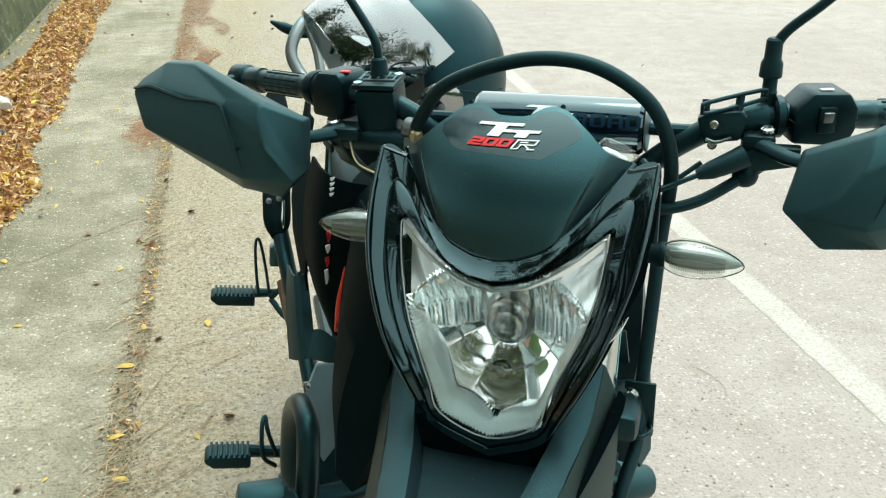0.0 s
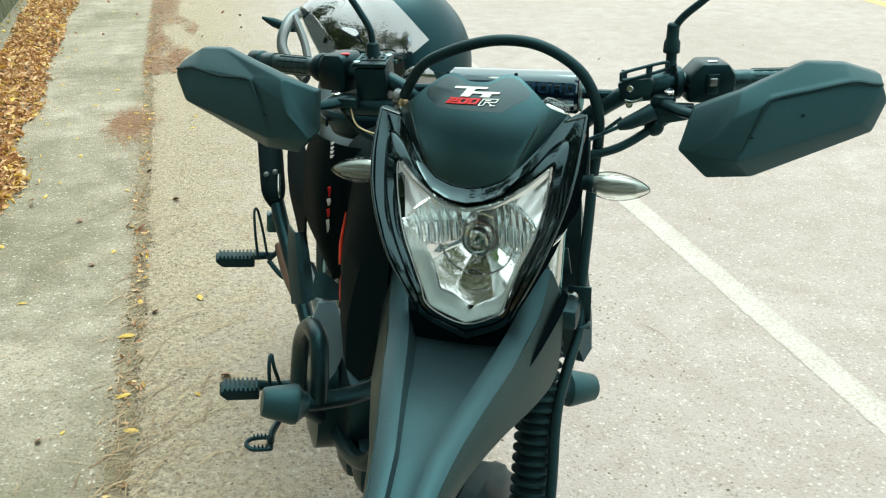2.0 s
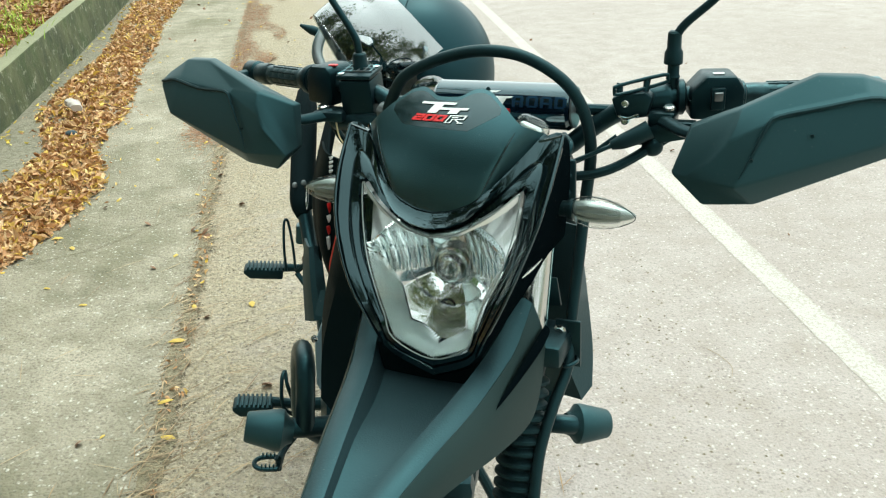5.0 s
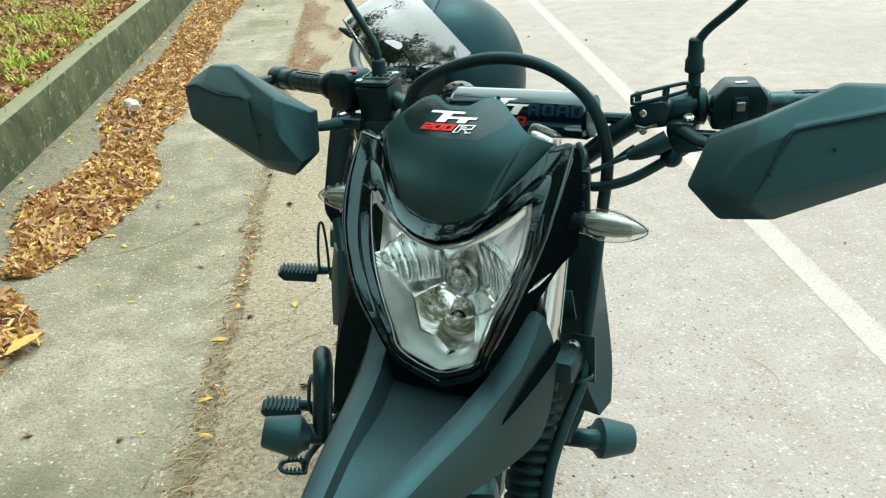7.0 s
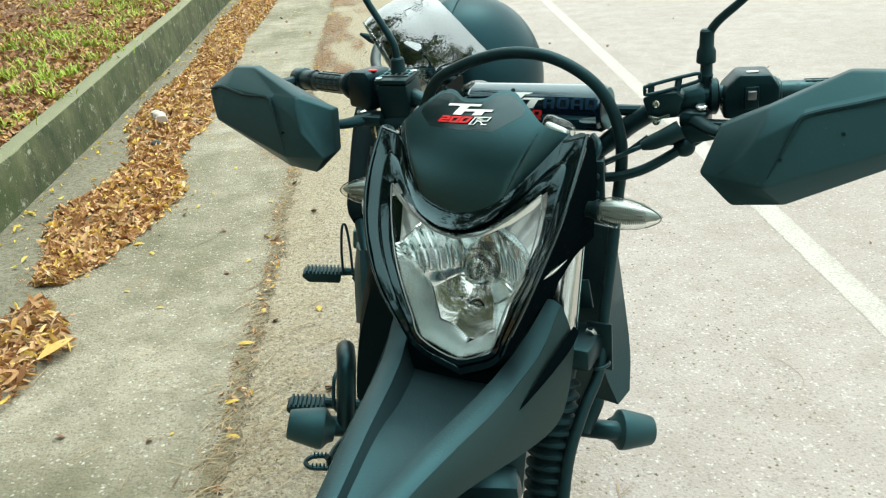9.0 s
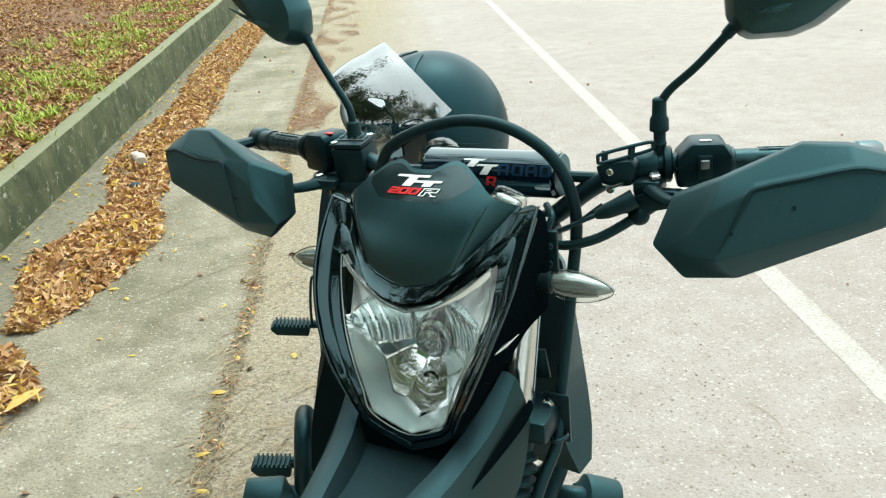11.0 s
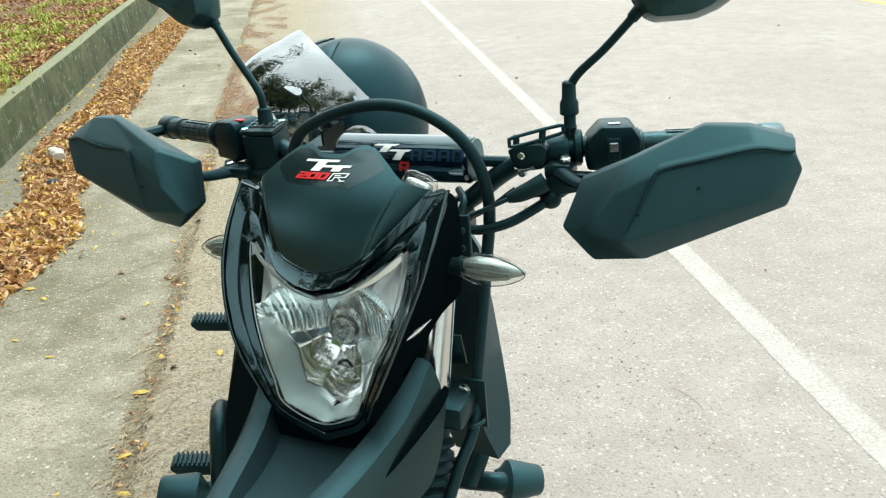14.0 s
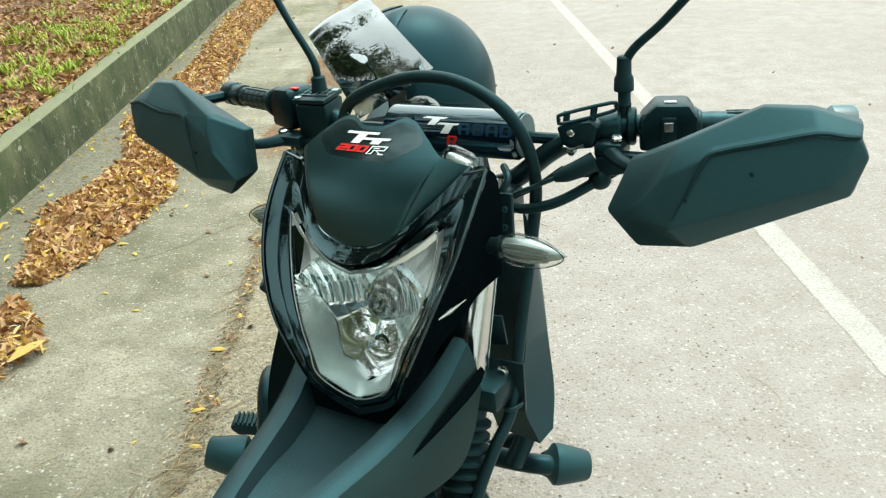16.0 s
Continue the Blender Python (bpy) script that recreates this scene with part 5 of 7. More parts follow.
part("clutch_lever", tube([(0.200, 0.062, 0.030), (0.230, 0.035, 0.026), (0.262, 0.028, 0.030), (0.340, 0.060, 0.036), (0.415, 0.098, 0.042)], [0.008, 0.007, 0.0065, 0.006, 0.0065], 10, 5, 0.7), M_BLACKMETAL, perch, "black clutch lever", FF)
for dx, dv in ((-0.010, 0.0), (0.010, 0.0)):
    part("clamp_bolt", lathe([(0.0045, 0), (0.0045, 0.006), (0.003, 0.007)], (0.158, 0.068, 0.036 + dx), (0.158, -1, 0.2), 10), M_STEEL, perch, "", FF)
boot = part("cable_boot", tube([(0.188, 0.052, 0.022), (0.178, 0.048, 0.017), (0.160, 0.043, 0.009), (0.148, 0.039, 0.005)], [0.0108, 0.0102, 0.0085, 0.005], 14, 5), M_RUBBER, perch, "black rubber cable boot", FF)
part("clutch_cable", tube([(0.152, 0.040, 0.006), (0.130, 0.031, -0.003), (0.100, 0.022, -0.018), (0.084, 0.020, -0.045), (0.070, 0.04, -0.10), (0.05, 0.10, -0.2)], 0.0027, 8, 6), M_BLACKMETAL, bike, "thin dark clutch cable", FF)
part("wiring_sleeve", tube([(0.225, 0.085, 0.020), (0.190, 0.060, 0.000), (0.150, 0.040, -0.022), (0.112, 0.035, -0.032), (0.085, 0.042, -0.030), (0.05, 0.07, -0.05)], 0.0056, 10, 6), M_RUBBER, bike, "black wiring sleeve", FF)
part("second_cable", tube([(0.150, 0.060, 0.010), (0.120, 0.048, -0.012), (0.095, 0.045, -0.026), (0.070, 0.06, -0.06)], 0.0026, 8, 6), M_BLACKMETAL, bike, "dark cable end", FF)
part("horn_button", ellipsoid((0.190, 0.060, 0.000), (0.012, 0.010, 0.011)), M_RUBBER, handlebar, "round black knob under the bar", FF)
# wire clip on the bar
CL = [(0.134, 0.063), (0.138, 0.067), (0.195, 0.076), (0.200, 0.072), (0.196, 0.067), (0.139, 0.057), (0.134, 0.063)]
clip = part("wire_clip", tube([(0.147 + (u - 0.134) * 0.80, 0.0585 + (u - 0.134) * 0.36, w) for u, w in CL], 0.0021, 8, 3), M_BLACKMETAL, bike, "bent wire loop clamped to the handlebar", FF)
part("clip_clamp", join(bevelled(prism([(0.142, 0.052), (0.150, 0.056), (0.180, 0.060), (0.188, 0.054), (0.182, 0.032), (0.150, 0.027)], 0.020, Matrix.Translation((0, 0.062, 0))), 0.003), tube([(0.149, 0.072, 0.050), (0.149, 0.077, 0.066)], 0.0038, 8, 1), tube([(0.178, 0.072, 0.054), (0.179, 0.077, 0.072)], 0.0038, 8, 1)), M_BLACKMETAL, clip, "black plastic clamp", FF)
part("clip_band", tube([(0.152, 0.056, 0.034), (0.162, 0.055, 0.032), (0.174, 0.058, 0.036)], 0.0016, 8, 5), M_STEEL, clip, "bright wire band", FF)


# ---- brake side: master cylinder, throttle housing, lever ----
MC = Matrix.Translation((-0.187, 0.090, 0.036)) @ pose(0, 0, 0, 6, 0, 4)
mc = part("brake_reservoir", xf(bevelled(box((0, 0, -0.004), (0.045, 0.043, 0.062), 0)[0:2], 0.004), MC), M_CONTROL, handlebar, "black brake fluid reservoir", FF)
part("reservoir_lid", xf(box((0, 0, 0.031), (0.047, 0.045, 0.006), 0.002), MC), M_CONTROL, mc, "ribbed black reservoir lid", FF)
lines_ = [xf(box((-0.018 + i * 0.009, 0.004, 0.0350), (0.0016, 0.026, 0.0014), 0), MC) for i in range(5)] + [xf(box((0, -0.008 + j * 0.012, 0.0350), (0.042, 0.0014, 0.0014), 0), MC) for j in range(3)]
part("lid_ribs", join(*lines_), M_ALLOY, mc, "pale raised ribs on the lid", FF)
for dx, dy in ((-0.018, -0.016), (0.018, 0.014)):
    part("lid_screw", xf(lathe([(0.0045, 0), (0.0045, 0.0012), (0.003, 0.0018)], (dx, dy, 0.0342), (dx, dy, 1), 12), MC), M_STEEL, mc, "bright lid screw", FF)
part("master_cylinder", tube([(-0.225, 0.080, 0.005), (-0.150, 0.072, 0.006)], 0.013, 14, 1), M_BLACKMETAL, mc, "", FF)
banjo = part("banjo_fitting", join(lathe([(0.009, 0), (0.011, 0.002), (0.011, 0.012), (0.007, 0.014)], (-0.152, 0.070, 0.024), (-0.12, 0.062, 0.02), 14), tube([(-0.142, 0.066, 0.022), (-0.134, 0.060, 0.030), (-0.130, 0.056, 0.040)], 0.0055, 10, 4)), M_ALLOY, mc, "grey banjo fitting", FF)
part("banjo_nut", lathe([(0.007, 0), (0.007, 0.006), (0.004, 0.008)], (-0.139, 0.060, 0.018), (-0.12, 0.05, 0.016), 8), M_BRASS, mc, "brassy banjo nut", FF)
th_c = bar_at(-0.252)
th = part("throttle_housing", join(bevelled(xf(prism([(-0.026, -0.026), (0.020, -0.028), (0.025, -0.010), (0.024, 0.018), (0.016, 0.025), (-0.014, 0.024), (-0.025, 0.008)], 0.044), Matrix.Translation(th_c + Vector((0, -0.020, 0))) @ pose(0, 0, 0, 0, 0, -18)), 0.005, 2), lathe([(0.020, 0.0), (0.021, 0.004), (0.019, 0.012), (0.016, 0.014)], bar_at(-0.272), bar_at(-0.30), 22)), M_CONTROL, handlebar, "rounded black throttle housing", FF)
part("kill_switch", box(bar_at(-0.232) + Vector((0, -0.004, 0.0245)), (0.012, 0.008, 0.002), 0.001), M_RED, th, "red stop switch", FF)
part("brake_perch", join(box((-0.225, 0.074, 0.014), (0.045, 0.034, 0.014), 0.004)), M_BLACKMETAL, mc, "", FF)
part("lever_bolt", lathe([(0.007, 0), (0.007, 0.003), (0.005, 0.0045)], (-0.238, 0.072, 0.022), (-0.238, 0.06, 0.1), 12), M_STEEL, mc, "bright lever bolt", FF)
part("brake_lever", tube([(-0.222, 0.068, 0.016), (-0.262, 0.045, 0.012), (-0.300, 0.046, 0.016), (-0.360, 0.080, 0.024), (-0.402, 0.102, 0.020), (-0.414, 0.118, 0.026)], [0.009, 0.007, 0.0065, 0.0065, 0.0068, 0.007], 10, 5, 0.7), M_BLACKMETAL, mc, "black brake lever", FF)
part("brake_switch_wire", tube([(-0.215, 0.062, 0.008), (-0.206, 0.052, -0.010), (-0.190, 0.045, -0.018), (-0.150, 0.045, -0.030), (-0.10, 0.06, -0.06)], 0.0012, 8, 6), M_BRASS, mc, "thin pale brake switch wire", FF)
part("throttle_cable", tube([(-0.255, 0.10, 0.02), (-0.215, 0.085, -0.030), (-0.15, 0.08, -0.055), (-0.08, 0.10, -0.08), (-0.02, 0.16, -0.12)], 0.005, 8, 6), M_RUBBER, bike, "black throttle cable", FF)

# brake hose: arches over the cowl and runs down beside the fork
hose_pts = [(-0.132, 0.050, 0.030), (-0.122, 0.045, 0.046), (-0.098, 0.034, 0.0755), (-0.060, 0.030, 0.0945), (-0.020, 0.030, 0.1060), (0.014, 0.030, 0.1090), (0.047, 0.030, 0.1048), (0.077, 0.032, 0.0912), (0.102, 0.034, 0.0710), (0.117, 0.038, 0.044), (0.124, 0.042, 0.012), (0.124, 0.044, -0.020), (0.120, 0.040, -0.060), (0.118, 0.016, -0.130), (0.116, -0.012, -0.205), (0.118, -0.034, -0.245), (0.110, -0.068, -0.280), (0.103, -0.105, -0.330), (0.105, -0.150, -0.42), (0.10, -0.20, -0.54), (0.07, -0.25, -0.62)]
hose = part("brake_hose", tube(hose_pts, 0.0069, 12, 6), M_RUBBER, bike, "thick black brake hose arching over the cowl", FF)
part("hose_guide", tube([(0.108, -0.020, -0.238), (0.118, -0.046, -0.236), (0.130, -0.034, -0.234), (0.122, -0.018, -0.236)], 0.0022, 8, 5), M_BLACKMETAL, hose, "wire hose guide", FF)


# ---- mirrors ----
def mirror_arm(side):
    if side > 0:
        pts = [(0.203, 0.100, 0.050), (0.203, 0.100, 0.098), (0.204, 0.100, 0.112), (0.214, 0.100, 0.128), (0.240, 0.100, 0.151), (0.266, 0.100, 0.178), (0.282, 0.100, 0.196)]
    else:
        pts = [(-0.190, 0.097, 0.066), (-0.191, 0.097, 0.098), (-0.194, 0.097, 0.110), (-0.203, 0.097, 0.126), (-0.222, 0.097, 0.156), (-0.238, 0.097, 0.186), (-0.248, 0.097, 0.206)]
    ob = part("mirror", tube(pts, [0.0050, 0.0050, 0.0050, 0.0048, 0.0046, 0.0048, 0.0052], 12, 5), M_BLACKMETAL, bike, "black rear-view mirror on a bent stem", FF)
    b = Vector(pts[0])
    if side > 0:
        part("stem_base", lathe([(0.0100, -0.010), (0.0095, 0.000), (0.0078, 0.004), (0.0070, 0.018), (0.0076, 0.020), (0.0066, 0.022), (0.0064, 0.042)], b, b + Vector((0, 0, 1)), 18), M_RUBBER, ob, "", FF)
        part("stem_nut", join(lathe([(0.0096, 0.0), (0.0104, 0.001), (0.0100, 0.013), (0.0078, 0.017), (0.0074, 0.034), (0.0056, 0.036)], Vector((0.2025, 0.100, 0.084)), Vector((0.205, 0.100, 0.3)), 18)), M_RUBBER, ob, "stepped rubber stem cover", FF)
    else:
        part("stem_base", lathe([(0.0115, -0.010), (0.0105, 0.006), (0.0095, 0.010), (0.0088, 0.022), (0.0070, 0.024)], b, b + Vector((0, 0, 1)), 18), M_RUBBER, ob, "", FF)
    e = Vector(pts[-1])
    # head: a rounded wedge that reaches outwards
    if side > 0:
        out = [(-0.012, -0.002), (0.000, -0.019), (0.010, -0.024), (0.050, -0.022), (0.074, -0.012), (0.124, 0.030), (0.122, 0.060), (0.060, 0.070), (0.000, 0.050), (-0.014, 0.020)]
    else:
        out = [(-0.013, -0.008), (0.000, -0.021), (0.013, -0.024), (0.028, -0.016), (0.085, 0.034), (0.112, 0.066), (0.108, 0.088), (0.060, 0.086), (0.000, 0.062), (-0.015, 0.020)]
    outline = []
    for i, p in enumerate(out):
        p0, p1 = Vector((p[0], 0, p[1])), Vector((out[(i + 1) % len(out)][0], 0, out[(i + 1) % len(out)][1]))
        outline += [p0.lerp(p1, 0.12), p0.lerp(p1, 0.5), p0.lerp(p1, 0.88)]
    slv = part("stem_sleeve", tube([Vector(pts[-2]).lerp(e, 0.25), Vector(pts[-2]).lerp(e, 0.7), e], [0.0062, 0.0066, 0.0080], 12, 3), M_RUBBER, ob, "thicker sleeve below the head", FF)
    vs, fs = [], []
    n = len(outline)
    for dv, k in ((0.006, 1.0), (0.0, 1.02), (-0.014, 0.96), (-0.026, 0.80), (-0.032, 0.45)):
        for p in outline:
            q = Vector((0.05, 0, 0.018))
            c = q + (p - q) * k
            vs.append(e + Vector((side * c.x, dv, c.z + 0.006)))
    for j in range(4):
        for i in range(n):
            fs.append((j * n + i, j * n + (i + 1) % n, (j + 1) * n + (i + 1) % n, (j + 1) * n + i))
    fs += [tuple(range(n)), tuple(4 * n + i for i in range(n))]
    hd = part("mirror_head", (vs, fs), M_MATTE, ob, "angular black mirror shell", FF, angle=30)
    glass = [e + Vector((side * (0.05 + (p.x - 0.05) * 0.9), 0.0064, 0.018 + (p.z - 0.018) * 0.88 + 0.006)) for p in outline]
    part("mirror_glass", (glass, [tuple(range(n))]), M_CHROME, hd, "mirror glass", FF, fix=False)
    ridge = [e + Vector((side * 0.002, -0.024, 0.010)), e + Vector((side * 0.040, -0.030, 0.014)), e + Vector((side * 0.095, -0.020, 0.034))]
    part("head_ridge", tube(ridge, [0.002, 0.004, 0.001], 8, 5), M_MATTE, hd, "", FF)


mirror_arm(1)
mirror_arm(-1)

# ---- body, in the leaning frame (x across, y back, z up) ----
CX = 0.012


def loft(sections, n=20, power=2.6):
    """Body skinned over sections of (y, centre height, half width, half height)."""
    vs, fs = [], []
    for y, cz, hw, hh in sections:
        for k in range(n):
            a = 2 * math.pi * k / n
            c, s = math.cos(a), math.sin(a)
            vs.append(Vector((CX + hw * math.copysign(abs(c) ** (2 / power), c), y, cz + hh * math.copysign(abs(s) ** (2 / power), s))))
    m = len(sections)
    for i in range(m - 1):
        for k in range(n):
            fs.append((i * n + k, i * n + (k + 1) % n, (i + 1) * n + (k + 1) % n, (i + 1) * n + k))
    fs += [tuple(reversed(range(n))), tuple((m - 1) * n + k for k in range(n))]
    return vs, fs


tank = part("fuel_tank", loft([(0.13, 0.86, 0.05, 0.05), (0.16, 0.87, 0.10, 0.075), (0.25, 0.865, 0.135, 0.095), (0.36, 0.855, 0.14, 0.10), (0.45, 0.83, 0.115, 0.085), (0.52, 0.80, 0.07, 0.05)], 28), M_DULL, bike, "black fuel tank", BF)
part("filler_cap", lathe([(0.035, 0), (0.035, 0.008), (0.028, 0.013), (0.012, 0.014)], (CX, 0.27, 0.957), (CX, 0.25, 1.2), 24), M_BLACKMETAL, tank, "black filler cap", BF)


def shroud(side):
    k = 0.95 if side > 0 else 0.90
    R = [[(0.080, 0.035, 0.955), (0.082, 0.035, 0.87), (0.092, 0.025, 0.78), (0.120, 0.010, 0.70)],
         [(0.135, -0.005, 0.955), (0.140, -0.022, 0.875), (0.144, -0.032, 0.785), (0.172, -0.030, 0.707)],
         [(0.147, 0.020, 0.955), (0.168, 0.016, 0.875), (0.188, 0.004, 0.785), (0.190, -0.014, 0.718)],
         [(0.155, 0.100, 0.955), (0.175, 0.095, 0.875), (0.190, 0.070, 0.785), (0.186, 0.040, 0.712)],
         [(0.155, 0.190, 0.945), (0.168, 0.180, 0.865), (0.178, 0.150, 0.785), (0.176, 0.110, 0.722)]]
    if side > 0:
        R = [[(x - (0.002 if x > 0.14 else 0.0), y, z + (0.016 if z < 0.75 else 0.0)) for x, y, z in r] for r in R]
    rows = [[Vector((CX + side * k * x, y, z)) for x, y, z in r] for r in R]
    return rail_sheet(rows, 1, -side * 0.004, 6)


for sd in (1, -1):
    # left shroud's shade is put into its colour: near-black instead of the right's grey
    sh_ob = part("tank_shroud", shroud(sd), M_FEND if sd > 0 else M_DULL, bike, "dark grey tank shroud with a creased front edge, coloured near-black on the shaded side", BF, angle=30)
    if sd < 0:
        strip_a = [(-0.140, 0.188, 0.86), (-0.147, 0.172, 0.82), (-0.149, 0.156, 0.79)]
        strip_b = [(-0.148, 0.148, 0.775), (-0.149, 0.132, 0.752), (-0.147, 0.118, 0.735)]
        for seg in (strip_a, strip_b):
            part("shroud_stripe", tube(seg, [0.0012, 0.0034, 0.003], 8, 5, 0.6), M_STRIPE, sh_ob, "red stripe on the shroud's edge", BF)
    part("shroud_bolt", lathe([(0.006, 0), (0.006, 0.003), (0.004, 0.004)], (CX + sd * 0.135, 0.014, 0.80), (CX + sd * 0.14, -1, 0.8), 12), M_STEEL, sh_ob, "", BF)

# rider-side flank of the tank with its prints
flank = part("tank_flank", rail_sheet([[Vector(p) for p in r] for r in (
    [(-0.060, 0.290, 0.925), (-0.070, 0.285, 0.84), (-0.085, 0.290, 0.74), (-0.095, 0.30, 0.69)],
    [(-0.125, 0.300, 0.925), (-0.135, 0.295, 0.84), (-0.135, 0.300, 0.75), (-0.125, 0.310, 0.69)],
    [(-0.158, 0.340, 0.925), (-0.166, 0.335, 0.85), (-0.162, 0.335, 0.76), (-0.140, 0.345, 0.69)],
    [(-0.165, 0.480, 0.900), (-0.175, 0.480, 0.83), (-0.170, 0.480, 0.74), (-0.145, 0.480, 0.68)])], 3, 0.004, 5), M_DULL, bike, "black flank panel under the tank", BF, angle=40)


def flank_bar(z0, z1, w, mat, lean=0.0):
    c0, c1 = Vector((-0.146 - 0.003, 0.306, z0)), Vector((-0.147 - 0.003 + lean, 0.300, z1))
    part("flank_print", tube([c0, (c0 + c1) / 2 + Vector((0, -0.003, 0)), c1], w, 6, 2, 0.35), mat, flank, "small printed bar", BF)


for i in range(4):
    flank_bar(0.906 + i * 0.007, 0.911 + i * 0.007, 0.0035, M_WHITE)
for z0, z1, mt in ((0.842, 0.858, M_RED), (0.826, 0.838, M_WHITE), (0.806, 0.820, M_RED), (0.780, 0.802, M_WHITE)):
    flank_bar(z0, z1, 0.004, mt, -0.002)
vents = [box((-0.108 + i * 0.014, 0.287, 0.835), (0.003, 0.004, 0.045), 0.001) for i in range(3)]
part("flank_ribs", join(*vents), M_FEND, flank, "upright moulded ribs", BF)

# frame, engine, exhaust
part("frame_tube", join(tube([(CX, 0.11, 0.93), (CX, 0.16, 0.70), (CX, 0.26, 0.42), (CX, 0.34, 0.28)], 0.022, 12, 5), tube([(CX - 0.05, 0.16, 0.80), (CX - 0.11, 0.40, 0.66), (CX - 0.12, 0.75, 0.66), (CX - 0.10, 1.05, 0.78)], 0.014, 10, 5), tube([(CX + 0.05, 0.16, 0.80), (CX + 0.11, 0.40, 0.66), (CX + 0.12, 0.75, 0.66), (CX + 0.10, 1.05, 0.78)], 0.014, 10, 5)), M_BLACKMETAL, bike, "black tubular frame", BF)
engine = part("engine", join(box((CX, 0.45, 0.38), (0.24, 0.34, 0.22), 0.04), lathe([(0.085, 0), (0.095, 0.01), (0.095, 0.05), (0.06, 0.06)], (CX - 0.11, 0.42, 0.38), (CX - 0.3, 0.42, 0.38), 28)), M_BLACKMETAL, bike, "black single-cylinder engine", BF)
for i in range(8):
    part("cooling_fin", box((CX, 0.30 + i * 0.004, 0.50 + i * 0.018), (0.15, 0.15, 0.006), 0.002, pose(0, 0, 0, -12, 0, 0)), M_BLACKMETAL, engine, "", BF)
part("header_pipe", tube([(CX - 0.02, 0.23, 0.56), (CX - 0.05, 0.17, 0.50), (CX - 0.09, 0.19, 0.40), (CX - 0.12, 0.32, 0.36), (CX - 0.145, 0.46, 0.42), (CX - 0.170, 0.62, 0.50), (CX - 0.198, 0.76, 0.585), (CX - 0.214, 0.82, 0.645)], 0.016, 12, 6), M_BLACKMETAL, bike, "black exhaust header pipe", BF)
heat = part("heat_shield", rail_sheet([[Vector(p) for p in r] for r in (
    [(-0.150, 0.46, 0.575), (-0.158, 0.49, 0.640), (-0.166, 0.52, 0.690)],
    [(-0.170, 0.45, 0.570), (-0.178, 0.48, 0.635), (-0.182, 0.51, 0.690)],
    [(-0.186, 0.48, 0.555), (-0.192, 0.52, 0.630), (-0.190, 0.56, 0.685)])], 3, 0.004, 5), M_FEND, bike, "grey-black exhaust heat shield", BF)
part("mid_pipe", tube([(-0.150, 0.64, 0.46), (-0.176, 0.72, 0.50), (-0.190, 0.78, 0.545)], 0.015, 12, 5), M_RUSTPIPE, bike, "heat-browned middle pipe of the exhaust", BF)
muf = part("silencer", tube([(-0.203, 0.80, 0.632), (-0.206, 0.84, 0.655), (-0.207, 1.0, 0.72), (-0.207, 1.14, 0.775), (-0.207, 1.20, 0.80)], [0.014, 0.027, 0.029, 0.029, 0.022], 20, 6), M_DULL, bike, "black upswept exhaust silencer", BF)
part("silencer_trim", tube([(-0.198, 0.800, 0.628), (-0.196, 0.805, 0.655), (-0.195, 0.84, 0.690)], [0.002, 0.004, 0.003], 8, 5), M_STEEL, muf, "bright trim line", BF)
for u, w in ((-0.222, 0.688), (-0.203, 0.694)):
    part("silencer_bolt", lathe([(0.006, 0), (0.006, 0.004), (0.004, 0.005)], (u, 0.84, w), (u, -1, w + 0.9), 10), M_ALLOY, muf, "bright bolt", BF)

# grey side cover below the tank
part("side_cover", join(prism([(-0.158, 0.640), (-0.128, 0.640), (-0.100, 0.565), (-0.122, 0.500), (-0.140, 0.470), (-0.166, 0.520), (-0.170, 0.600)], 0.012, Matrix.Translation((0, 0.318, 0)), 0.003)), M_GREYPANEL, bike, "blue-grey painted side cover", BF)
part("cover_top", rail_sheet([[Vector(p) for p in r] for r in ([(-0.170, 0.330, 0.648), (-0.145, 0.318, 0.648), (-0.124, 0.318, 0.645)], [(-0.160, 0.345, 0.685), (-0.148, 0.335, 0.690), (-0.120, 0.330, 0.665)])], 2, 0.003, 4), M_FEND, bike, "dark upper lip over the side cover", BF)
part("cover_bolt", lathe([(0.006, 0), (0.006, 0.004), (0.004, 0.005)], (-0.171, 0.315, 0.612), (-0.171, -1, 0.9), 10), M_STEEL, bike, "", BF)

